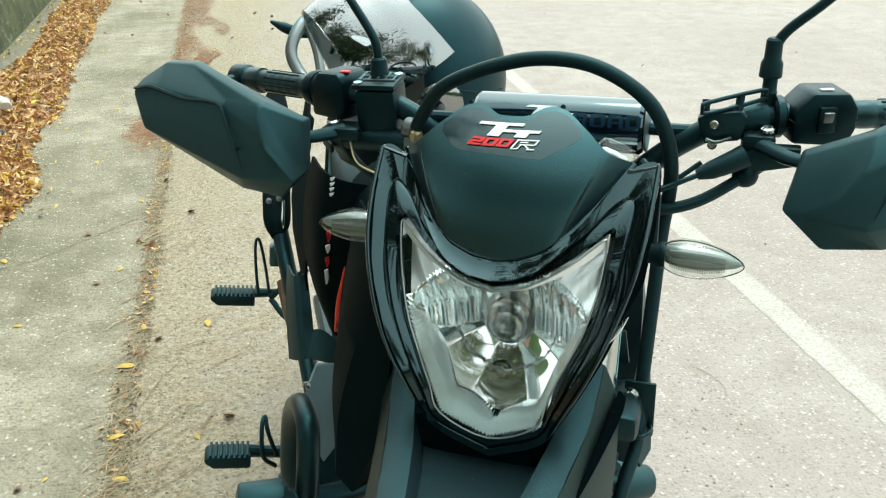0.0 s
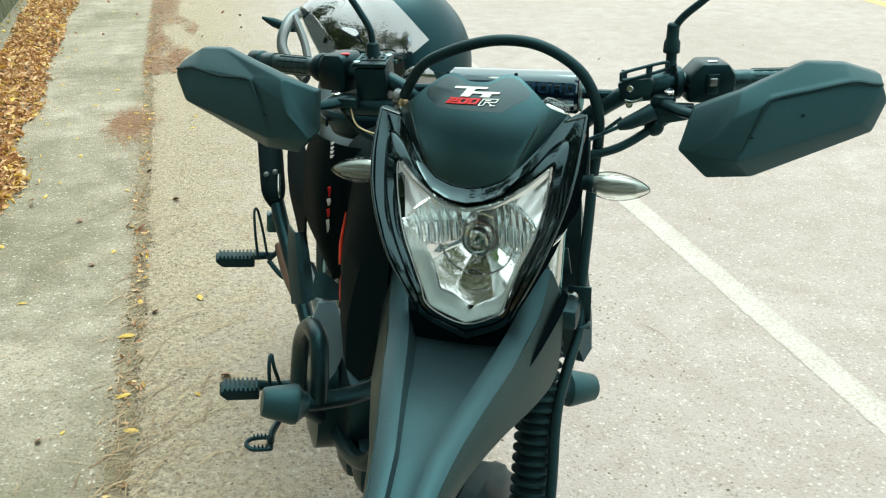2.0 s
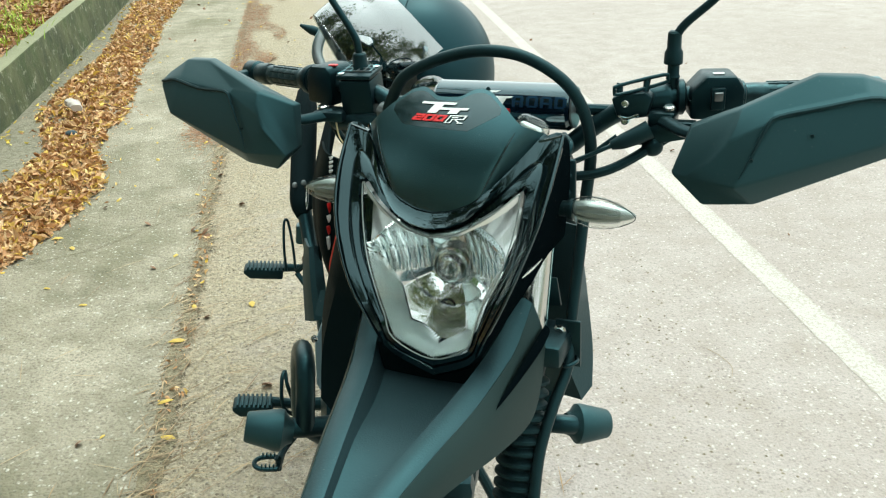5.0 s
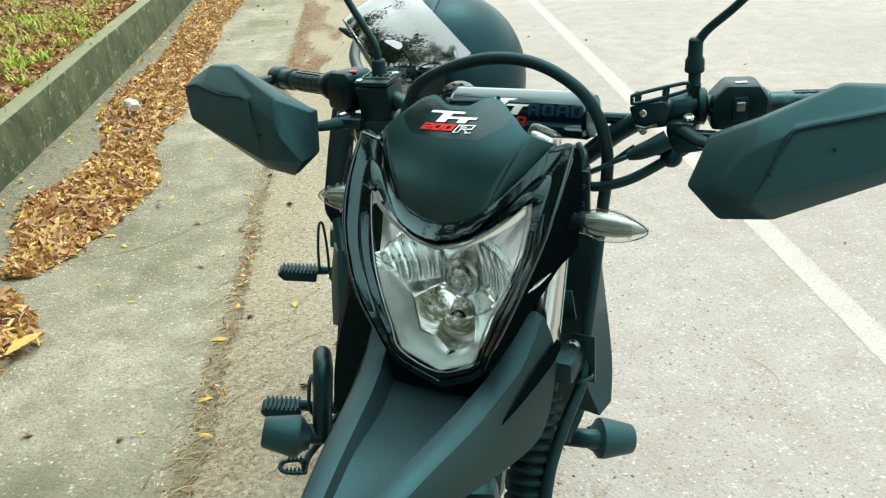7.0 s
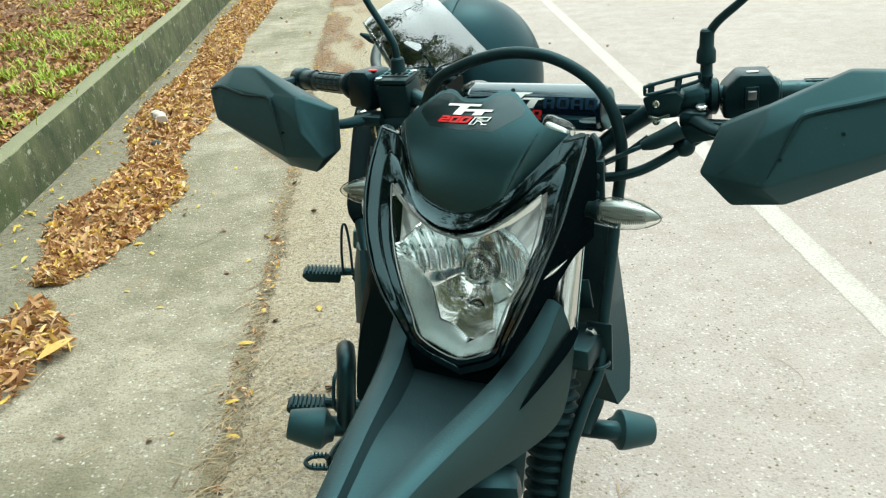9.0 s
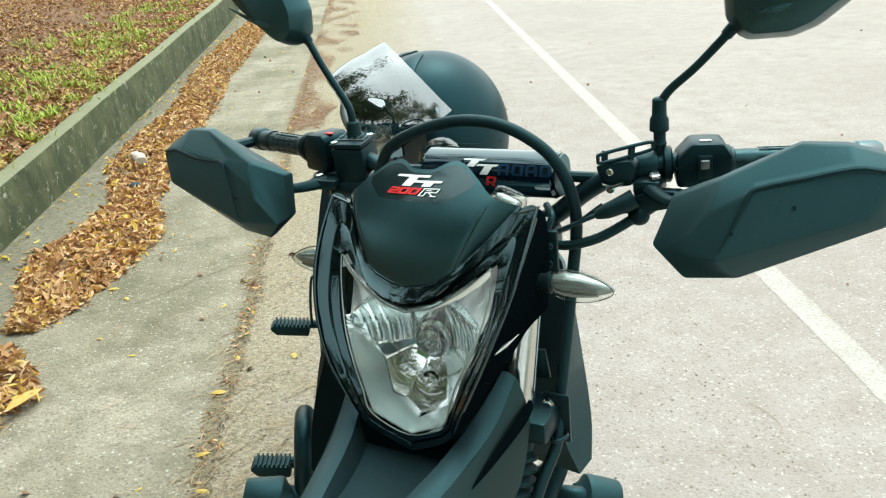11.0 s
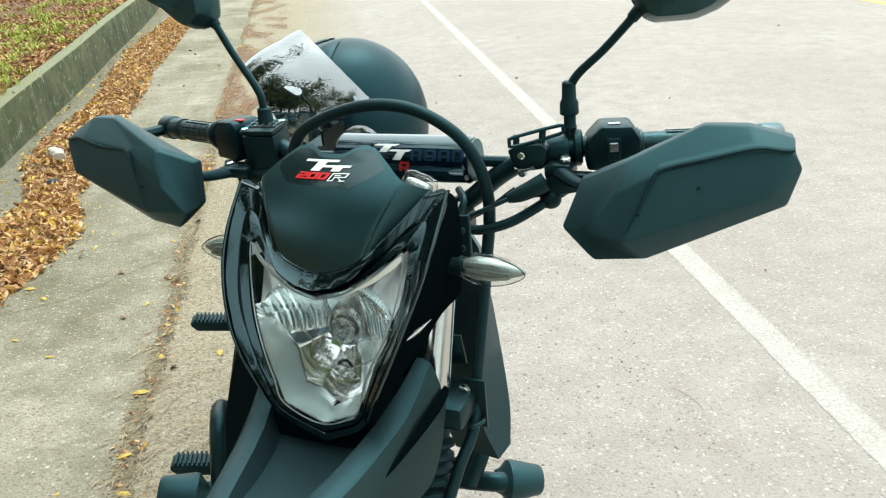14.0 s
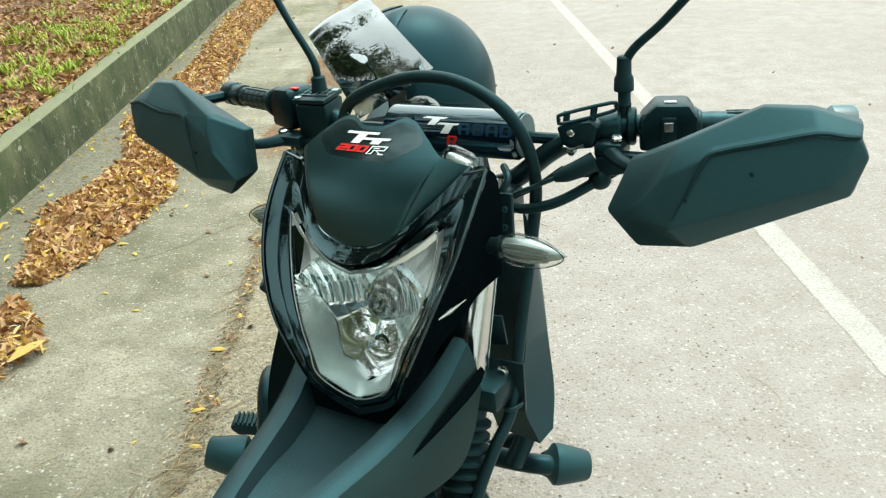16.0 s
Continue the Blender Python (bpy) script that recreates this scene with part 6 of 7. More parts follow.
# crash bars with sliders
LOOPS = {1: [(CX + x, y, z) for x, y, z in ((0.150, 0.088, 0.600), (0.166, 0.098, 0.650), (0.167, 0.118, 0.688), (0.162, 0.145, 0.690), (0.160, 0.165, 0.650), (0.175, 0.205, 0.56), (0.13, 0.30, 0.46))],
         -1: [(-0.180, 0.088, 0.600), (-0.180, 0.090, 0.650), (-0.181, 0.108, 0.690), (-0.186, 0.160, 0.684), (-0.191, 0.220, 0.640), (-0.193, 0.252, 0.580), (-0.188, 0.270, 0.480), (-0.150, 0.300, 0.420)]}
for sd in (1, -1):
    cb = part("crash_bar", join(tube([(CX + sd * 0.06, 0.16, 0.585), (CX + sd * 0.13, 0.115, 0.590), (CX + sd * 0.19, 0.090, 0.598), (CX + sd * 0.215, 0.088 + (0.012 if sd > 0 else 0.0), 0.600 - (0.008 if sd > 0 else 0.0))], 0.0145, 12, 5),
                                tube(LOOPS[sd], 0.0140, 12, 6)), M_BLACKMETAL, bike, "black tubular crash bar", BF)
    a = Vector((0.216, 0.100, 0.592)) if sd > 0 else Vector((-0.208, 0.083, 0.598))
    b = Vector((0.270, 0.105, 0.588)) if sd > 0 else Vector((-0.262, 0.083, 0.606))
    part("slider", lathe([(0.016, -0.012), (0.020, -0.004), (0.0295, 0.004), (0.0300, 0.010), (0.0215, 0.052), (0.0195, 0.0545), (0.010, 0.055)], a, b, 24), M_GUARD, cb, "tapered black plastic slider", BF)


def peg(c, length, name, label):
    """Ridged rubber foot peg that sticks out sideways."""
    x0, y, z = c
    g = part(name, bevelled(prism([(x0, z - 0.004), (x0 + 0.014, z - 0.016), (x0 + length, z - 0.017), (x0 + length, z + 0.006), (x0 + 0.01, z + 0.008), (x0, z + 0.004)], 0.040, Matrix.Translation((0, y - 0.020, 0))), 0.004), M_RUBBER, bike, label, BF)
    n = int(length / 0.0085)
    for i in range(n):
        part("peg_ridge", box((x0 + 0.010 + i * 0.0085, y, z + 0.009), (0.0046, 0.038, 0.006), 0.0012), M_RUBBER, g, "", BF)
    return g


pg = peg((-0.323, 0.467, 0.379), 0.075, "rider_peg", "ridged black rubber foot peg")
part("peg_bracket", tube([(-0.252, 0.473, 0.380), (-0.215, 0.475, 0.375), (-0.15, 0.48, 0.37)], [0.011, 0.010, 0.014], 10, 4), M_BLACKMETAL, pg, "black peg bracket", BF)
pp = peg((-0.331, 0.817, 0.497), 0.085, "passenger_peg", "ridged black rubber passenger peg")
part("peg_bracket", join(tube([(-0.246, 0.819, 0.500), (-0.205, 0.82, 0.500)], [0.010, 0.008], 10, 2), tube([(-0.215, 0.80, 0.500), (-0.180, 0.78, 0.545), (-0.150, 0.76, 0.58)], 0.006, 8, 4), tube([(-0.215, 0.80, 0.496), (-0.185, 0.77, 0.470), (-0.150, 0.75, 0.47)], 0.006, 8, 4)), M_BLACKMETAL, pp, "triangular black peg bracket", BF)
part("boot_guard_wire", tube([(-0.238, 0.80, 0.500), (-0.244, 0.82, 0.545), (-0.246, 0.86, 0.590), (-0.238, 0.87, 0.590), (-0.226, 0.84, 0.545), (-0.218, 0.80, 0.505)], 0.003, 8, 5), M_BLACKMETAL, pp, "thin wire boot guard", BF)
part("tail_bracket", box((-0.205, 0.84, 0.575), (0.028, 0.03, 0.045), 0.006), M_MATTE, bike, "small black bracket", BF)
pedal = part("brake_pedal", join(tube([(-0.232, 0.350, 0.318), (-0.232, 0.350, 0.338), (-0.236, 0.349, 0.345)], 0.006, 8, 2), tube([(-0.232, 0.352, 0.330), (-0.225, 0.39, 0.330), (-0.20, 0.45, 0.33), (-0.17, 0.52, 0.35)], 0.007, 8, 5)), M_BLACKMETAL, bike, "black brake pedal with a toothed loop", BF)
part("pedal_loop", tube([(-0.234, 0.335, 0.330), (-0.262, 0.335, 0.331), (-0.274, 0.345, 0.331), (-0.274, 0.358, 0.331), (-0.262, 0.368, 0.331), (-0.234, 0.368, 0.331), (-0.232, 0.352, 0.331), (-0.234, 0.335, 0.330)], 0.0045, 8, 4), M_BLACKMETAL, pedal, "toothed steel loop", BF)
for i in range(4):
    for y in (0.335, 0.368):
        part("pedal_tooth", box((-0.240 - i * 0.007, y, 0.337), (0.003, 0.005, 0.007), 0.0008), M_BLACKMETAL, pedal, "", BF)
part("brake_return_arm", tube([(-0.208, 0.44, 0.372), (-0.228, 0.43, 0.400), (-0.231, 0.45, 0.442), (-0.226, 0.47, 0.450), (-0.221, 0.455, 0.430), (-0.206, 0.45, 0.385)], 0.0038, 8, 5), M_BLACKMETAL, bike, "bent steel arm above the peg", BF)
part("side_stand", tube([(CX + 0.10, 0.50, 0.30), (CX + 0.20, 0.46, 0.13), (CX + 0.262, 0.44, 0.0)], 0.011, 10, 3), M_BLACKMETAL, bike, "black side stand", BF)

# seat, tail, rack, rear light
part("seat", loft([(0.44, 0.79, 0.08, 0.035), (0.52, 0.80, 0.12, 0.05), (0.70, 0.80, 0.13, 0.05), (0.90, 0.835, 0.125, 0.055), (1.08, 0.85, 0.10, 0.05), (1.15, 0.85, 0.06, 0.03)], 24, 3.0), M_SEAT, bike, "black vinyl seat", BF)
for sd in (1, -1):
    part("side_panel", rail_sheet([[Vector((CX + sd * (x + (0.030 if sd < 0 else 0.0)), y, z)) for x, y, z in r] for r in ([(0.12, 0.50, 0.78), (0.135, 0.75, 0.79), (0.12, 1.10, 0.84)], [(0.15, 0.50, 0.72), (0.165, 0.75, 0.73), (0.13, 1.10, 0.81)], [(0.14, 0.50, 0.62), (0.15, 0.72, 0.66), (0.11, 1.10, 0.78)])], 3, sd * 0.004, 5), M_DULL, bike, "black side panel", BF)
rack = part("grab_rail", join(tube([(-0.128, 0.98, 0.870), (-0.160, 1.02, 0.895), (-0.180, 1.05, 0.930), (-0.170, 1.08, 0.968), (-0.140, 1.12, 0.995), (-0.06, 1.17, 1.005), (0.050, 1.17, 1.000), (0.098, 1.13, 0.985), (0.118, 1.09, 0.955), (0.124, 1.06, 0.925), (0.118, 1.03, 0.890), (0.108, 0.99, 0.870)], 0.0125, 12, 6), tube([(-0.150, 1.10, 0.990), (-0.128, 1.06, 0.940), (-0.118, 1.02, 0.89)], 0.010, 10, 4)), M_ALLOY, bike, "grey metal grab rail behind the seat", BF)
tsig = part("rear_indicator", tube([(-0.135, 1.15, 0.952), (-0.165, 1.15, 0.957), (-0.195, 1.15, 0.966), (-0.222, 1.15, 0.976)], [0.006, 0.012, 0.011, 0.003], 12, 5), M_RUBBER, bike, "dark rear indicator on a stalk", BF)
part("indicator_lens", tube([(-0.160, 1.163, 0.957), (-0.190, 1.163, 0.966), (-0.215, 1.160, 0.974)], [0.006, 0.008, 0.002], 10, 4), M_SIGLENS, tsig, "smoky lens", BF)
part("rear_fender", loft([(1.05, 0.79, 0.09, 0.03), (1.20, 0.80, 0.08, 0.03), (1.38, 0.74, 0.05, 0.02)], 18), M_MATTE, bike, "black rear fender", BF)
part("swing_arm", join(tube([(CX - 0.09, 0.60, 0.36), (CX - 0.10, 1.15, 0.31)], 0.02, 10, 1), tube([(CX + 0.09, 0.60, 0.36), (CX + 0.10, 1.15, 0.31)], 0.02, 10, 1)), M_BLACKMETAL, bike, "black swing arm", BF)
wheel(BF @ Matrix.Translation((CX, 1.13, 0.315)), 0.255, 0.058, "rear_wheel")
part("belly", box((CX, 0.33, 0.335), (0.20, 0.22, 0.10), 0.03), M_BLACKMETAL, bike, "dark engine guard under the frame", BF)

# ---- helmet on the seat ----
HM = Matrix.Translation((0.072, 0.575, 0.995)) @ pose(0, 0, 0, 0, 0, 191)
helmet = thing("helmet", "satin black full-face helmet with a raised visor, on the motorcycle's seat", "helmet", at=HM @ pose(0, 0, -0.13))


def shell_pt(az, el, k=1.0):
    """Point of the helmet's shell; az 0 is the face."""
    c, s = math.cos(az), math.sin(az)
    ce, se = math.cos(el), math.sin(el)
    rx = 0.150 if c > 0 else 0.134
    x, y, z = rx * c * ce, 0.122 * s * ce, (0.145 if se > 0 else 0.17) * se
    if c > 0 and se < 0:
        x += 0.022 * c * min(1, -se * 2)
    return Vector((x * k, y * k, z * k))


def shell(k, port, el0=-0.75):
    n, m = 48, 26
    vs, fs = [], []
    for j in range(m + 1):
        el = el0 + (math.pi / 2 - el0) * j / m
        for i in range(n):
            vs.append(shell_pt(2 * math.pi * i / n, el, k))
    for j in range(m):
        el = el0 + (math.pi / 2 - el0) * (j + 0.5) / m
        for i in range(n):
            az = (2 * math.pi * (i + 0.5) / n + math.pi) % (2 * math.pi) - math.pi
            if port and abs(az) < 1.28 and -0.36 < el < 0.40 - 0.12 * abs(az):
                continue
            fs.append((j * n + i, j * n + (i + 1) % n, (j + 1) * n + (i + 1) % n, (j + 1) * n + i))
    return vs, fs


sh = part("shell", shell(1.0, True), M_HELMET, helmet, "satin black shell", HM, angle=60)
sol = sh.modifiers.new("thick", "SOLIDIFY")
sol.thickness, sol.offset = 0.006, -1
part("lining", shell(0.93, True), M_LINING, helmet, "pale grey lining", HM, angle=60)
part("neck_roll", tube([shell_pt(2 * math.pi * i / 24, -0.72, 0.95) for i in range(25)], 0.011, 10, 2), M_RUBBER, helmet, "black neck roll", HM)


def visor_pt(s, t, tilt=1.03, k=1.035):
    az = (2 * s - 1) * 1.42
    a = abs(2 * s - 1)
    hi, lo = 0.25 + 0.12 * a * a, -0.46 - 0.06 * a * a
    el = hi + (lo - hi) * t
    p = shell_pt(az, el, k)
    p.x += 0.004
    hinge = Vector((0.0, p.y, 0.030))
    return hinge + pose(0, 0, 0, 0, -math.degrees(tilt), 0).to_3x3() @ (p - hinge)


vis = part("visor", sheet(lambda s, t: visor_pt(s, t), 40, 14, 0.0022), M_VISOR, helmet, "lightly smoked visor, raised", HM, angle=70)
vis.visible_shadow = False
part("visor_edge", tube([visor_pt(i / 30, 1.0) for i in range(31)], 0.0018, 6, 1), M_SIGLENS, vis, "pale cut edge of the visor", HM)
for sd in (1, -1):
    c = shell_pt(sd * 1.45, -0.06, 1.03)
    nrm = Vector((c.x * 0.3, c.y, 0)).normalized()
    pv = part("visor_pivot", lathe([(0.036, -0.002), (0.036, 0.003), (0.030, 0.006), (0.012, 0.007)], c, c + nrm, 28), M_VISOR, helmet, "round clear-edged visor pivot cover", HM)
    part("pivot_screw", join(*[lathe([(0.006, 0), (0.006, 0.004), (0.003, 0.005)], c + nrm * 0.004 + Vector((dx, 0, dz)), c + nrm + Vector((dx, 0, dz)), 10) for dx, dz in ((0.0, 0.0), (0.018, 0.006))]), M_ALLOY, pv, "", HM)
    part("shell_line", tube([shell_pt(sd * 1.50, 0.10, 1.004), shell_pt(sd * 1.9, 0.02, 1.004), shell_pt(sd * 2.4, -0.03, 1.004)], 0.0018, 6, 6), M_RUBBER, helmet, "moulded line on the shell", HM)


def vent(az):
    """Low scoop on the crown."""
    rows = []
    for j in range(6):
        el = 0.98 + 0.40 * j / 5
        rows.append([shell_pt(az + a, el, 1.0 + 0.028 * math.sin(math.pi * (j + 0.6) / 6) * (1 - (a / 0.33) ** 2)) for a in (-0.33, -0.24, 0, 0.24, 0.33)])
    return rail_sheet(rows, 1, 0.002, 3)


part("crown_vent", join(vent(0.75), vent(-0.75)), M_HELMET, helmet, "low crown vents", HM, angle=50)
part("rear_spoiler", bevelled(prism([(-0.014, -0.003), (0.010, -0.012), (0.010, 0.008)], 0.030, Matrix.Translation(shell_pt(math.pi + 0.25, -0.02, 1.0) + Vector((-0.002, -0.015, 0)))), 0.002), M_RUBBER, helmet, "small black spoiler on the back", HM)
part("chin_vent", xf(box((0, 0, 0), (0.006, 0.05, 0.016), 0.003), Matrix.Translation(shell_pt(0, -0.52, 1.02))), M_RUBBER, helmet, "slotted chin vent", HM)

# ---- fallen leaves, grass, needles, twigs ----
LEAF = np.array([(0, 0, 0), (0.28, 0.36, 0.10), (0.28, 0, 0.0), (0.28, -0.36, 0.10), (0.68, 0.34, 0.12), (0.68, 0, 0.02), (0.68, -0.34, 0.12), (1.0, 0, 0.05)])
LEAF_F = [(0, 2, 1), (0, 3, 2), (1, 2, 5, 4), (2, 3, 6, 5), (4, 5, 7), (5, 6, 7)]


def leaf_cloud(spots, seed, size=(0.035, 0.075), tilt=0.5, width=0.95):
    """Many small folded leaves at the given places, joined."""
    rs = np.random.RandomState(seed)
    vs, fs = [], []
    for k, (x, y, z) in enumerate(spots):
        s = rs.uniform(*size)
        a = rs.uniform(0, 2 * np.pi)
        p = LEAF * (s, s * width * rs.uniform(0.7, 1.25), s * rs.uniform(0.3, 2.6) * rs.choice((-1, 1), p=(0.35, 0.65)))
        p[:, 2] += rs.uniform(-0.6, 0.8) * (p[:, 0] - s / 2) ** 2 / max(s, 0.01) * 1.6
        t, q = rs.normal(0, tilt), rs.normal(0, tilt)
        ca, sa, ct, st, cq, sq = np.cos(a), np.sin(a), np.cos(t), np.sin(t), np.cos(q), np.sin(q)
        R = np.array([[ca, -sa, 0], [sa, ca, 0], [0, 0, 1]]) @ np.array([[1, 0, 0], [0, ct, -st], [0, st, ct]]) @ np.array([[cq, 0, sq], [0, 1, 0], [-sq, 0, cq]])
        p = (p - (s / 2, 0, 0)) @ R.T
        p[:, 2] += z - min(0.0, p[:, 2].min() * 0.7) + 0.002
        p[:, 0] += x
        p[:, 1] += y
        vs.extend(map(tuple, p))
        fs.extend(tuple(8 * k + i for i in f) for f in LEAF_F)
    return vs, fs


PILE_Y = [2.02, 2.14, 2.27, 2.5, 2.7, 2.88, 3.0, 3.3, 3.55, 3.8, 4.3, 5.1, 5.7, 6.5, 7.3, 9.0, 12.0, 22.0]
PILE_L = [-1.53, -1.57, -1.60, -1.67, -1.72, -1.74, -1.66, -1.65, -1.63, -1.70, -1.88, -1.94, -1.92, -1.97, -2.08, -2.25, -2.32, -3.4]
PILE_R = [-1.45, -1.37, -1.34, -1.305, -1.265, -1.25, -1.255, -1.33, -1.41, -1.42, -1.41, -1.52, -1.57, -1.62, -1.73, -1.80, -1.98, -3.0]


def pile_spots(n, seed):
    r = random.Random(seed)
    out = []
    while len(out) < n:
        y = 2.0 + 14.0 * r.random() ** 1.7
        l, rr = interp(y, PILE_Y, PILE_L), interp(y, PILE_Y, PILE_R)
        wob = 0.025 * noise.noise((y * 5.0, 1.0, 0.0))
        t = r.uniform(-0.06, 1.06) + r.gauss(0, 0.03)
        if y < 2.6 and r.random() < 1.1 * (2.6 - y):
            continue
        if noise.noise((y * 5.0 + t * 3.0, t * 4.0, 9.0)) < -0.12 - 0.35 * r.random() and r.random() < 0.85:
            continue
        h = max(0.0, 1 - (2 * t - 1) ** 2) * (0.030 + 0.02 * noise.noise((y * 2.2, t * 2.0, 5.0)))
        out.append((l + wob + (rr - l) * t, y, 0.008 + h * r.random() ** 0.6))
    return out


solid("leaf_pile", leaf_cloud(pile_spots(15000, 3), 4, (0.026, 0.066), 0.42, 0.46), M_LITTER, "drift of dry brown and yellow leaves in the gutter", "leaf litter", kind="stuff", angle=0, fix=False)
frag = [(x + random.Random(i).gauss(0, 0.05), y, z * 0.8) for i, (x, y, z) in enumerate(pile_spots(6500, 15))]
solid("leaf_fragments", leaf_cloud(frag, 16, (0.010, 0.026), 0.35, 0.5), M_LITTER, "broken bits of dry leaves round the drift", "leaf litter", kind="stuff", angle=0, fix=False)
r_ = random.Random(9)
near_spots = []
while len(near_spots) < 2600:
    x, y = r_.uniform(-1.9, -1.19), r_.uniform(0.70, 1.82)
    if x < interp(y, [0.7, 1.17, 1.31, 1.41, 1.50, 1.66, 1.80], [-1.50, -1.29, -1.28, -1.25, -1.22, -1.29, -1.41]) + 0.03 * noise.noise((x * 9, y * 9, 0)) and x > interp(y, [1.3, 1.57, 1.8], [-1.9, -1.56, -1.48]):
        near_spots.append((x, y, 0.008 + 0.03 * r_.random()))
solid("leaf_pile", leaf_cloud(near_spots, 6, (0.025, 0.075), 0.42, 0.30), M_LITTER, "small heap of dry leaves on the gutter apron", "leaf litter", kind="stuff", angle=0, fix=False)
gut = []
for i in range(240):
    y = 1.9 + 16 * r_.random() ** 1.5
    kx = kerb_x(y)
    x = kx + 0.02 + abs(r_.gauss(0, 0.05)) if r_.random() < 0.72 else r_.uniform(kx + 0.02, interp(y, PILE_Y, PILE_L))
    gut.append((x, y, 0.012))
M_DAMP = soil_mat("damp_gutter_dirt", (0.185, 0.165, 0.115), (0.255, 0.228, 0.165), (0.145, 0.132, 0.086), 3.0, 45.0)
solid("gutter_dirt", strip(lambda y: kerb_x(y) - 0.01, lambda y: max(kerb_x(y) + 0.03, interp(y, PILE_Y, PILE_L) + 0.03 + 0.05 * noise.noise((y * 3.0, 8.0, 0)) + 0.02 * noise.noise((y * 19.0, 8.0, 0))), yrange(1.2, 20.0, 0.02), 0.010, 0.0085, 3), M_DAMP, "damp grey dirt lying along the foot of the kerb", "dirt", kind="structure", fix=False)
solid("gutter_leaves", leaf_cloud(gut, 12, (0.022, 0.050), 0.25, 0.5), M_YLEAF, "small yellow leaves strewn along the foot of the kerb", "leaves", kind="stuff", angle=0, fix=False)


vs_ = []
for i in range(84000):
    d = 0.13 + 9.0 * r_.random() ** 1.5
    y = -1.5 + 25.5 * r_.random() ** 1.15
    x = kerb_x(y) - d
    if noise.noise((x * 0.9, y * 0.5, 8.0)) > 0.25 and d < 2.2 and r_.random() < 0.75:
        continue
    vs_.append((x, y, verge_z(x, y) + 0.015 * r_.random()))
solid("verge_leaves", leaf_cloud(vs_, 21, (0.030, 0.066), 0.40, 0.65), M_VERGELITTER, "carpet of dry brown leaves on the verge", "leaf litter", kind="stuff", angle=0, fix=False)


def tuft(x, y, n, r, vs, fs):
    for k in range(n):
        a, d = r.uniform(0, 6.28), abs(r.gauss(0, 0.06))
        bx, by = x + d * math.cos(a), y + d * math.sin(a)
        z = verge_z(bx, by) - 0.005
        h, lean, w = r.uniform(0.03, 0.085), r.uniform(0.02, 0.09), r.uniform(0.003, 0.007)
        b = r.uniform(0, 6.28)
        cx, cy = math.cos(b), math.sin(b)
        i = len(vs)
        vs += [(bx - cy * w, by + cx * w, z), (bx + cy * w, by - cx * w, z), (bx + cx * lean * 0.5 + cy * w * 0.7, by + cy * lean * 0.5 - cx * w * 0.7, z + h * 0.7), (bx + cx * lean * 0.5 - cy * w * 0.7, by + cy * lean * 0.5 + cx * w * 0.7, z + h * 0.7), (bx + cx * lean, by + cy * lean, z + h)]
        fs += [(i, i + 1, i + 2, i + 3), (i + 3, i + 2, i + 4)]


gv, gf = [], []
rg_ = random.Random(31)
GRASS_AT = [(-2.50, 7.6, 0.30), (-2.85, 7.8, 0.35), (-2.42, 6.1, 0.22), (-2.72, 5.8, 0.30), (-2.30, 4.7, 0.18), (-2.50, 4.45, 0.22), (-2.28, 4.0, 0.14), (-2.24, 3.2, 0.16), (-3.0, 6.1, 0.3), (-2.9, 9.2, 0.4), (-3.4, 8.4, 0.3), (-2.2, 2.6, 0.12), (-3.2, 11.5, 0.5)]
for cx, cy, sp in GRASS_AT:
    for i in range(int(74 * sp)):
        x, y = rg_.gauss(cx, sp), rg_.gauss(cy, sp * 1.6)
        if x < kerb_x(y) - 0.15:
            tuft(x, y, 24, rg_, gv, gf)
solid("grass_tufts", (gv, gf), M_GRASS, "patches of fresh green grass on the verge", "grass", kind="stuff", angle=0, fix=False)

# needles and reddish dust in the joint
nv, nf = [], []
rn = random.Random(17)


def needle(x, y, z, ln):
    a = rn.uniform(0, 3.14)
    w = rn.uniform(0.0009, 0.0019)
    i = len(nv)
    c, s = math.cos(a) * ln / 2, math.sin(a) * ln / 2
    up = rn.uniform(0.0, 0.006)
    nv.extend([(x - c, y - s, z), (x + w, y - w, z + up), (x + c, y + s, z + 0.001), (x - w, y + w, z + up)])
    nf.append((i, i + 1, i + 2, i + 3))


for i in range(1500):
    y = -0.4 + 7.0 * rn.random() ** 1.2
    needle(seam_x(y) + rn.gauss(0.025, 0.032), y, 0.008, rn.uniform(0.03, 0.10))
for i in range(420):
    needle(rn.uniform(-0.7, 0.4), rn.uniform(0.3, 3.8), 0.006, rn.uniform(0.03, 0.13))
for i in range(130):
    y = 0.5 + 4.5 * rn.random() ** 1.3
    needle(rn.uniform(-1.5, -0.3) if rn.random() < 0.7 else seam_x(y) + rn.gauss(0.05, 0.08), y, 0.0085, rn.uniform(0.06, 0.20))
for i in range(150):
    y = 0.1 + 3.2 * rn.random()
    needle(seam_x(y) + rn.uniform(-0.08, 0.45), y, 0.0085, rn.uniform(0.08, 0.19))
solid("needles", (nv, nf), M_NEEDLE, "dry brown needles scattered along the joint", "needles", kind="stuff", angle=0, fix=False)
nv, nf = [], []
MAT_R = lambda y: interp(y, [5.2, 6.0, 7.5, 9.5, 12.5, 16.0], [-0.62, -0.53, -0.60, -0.57, -0.68, -0.95])


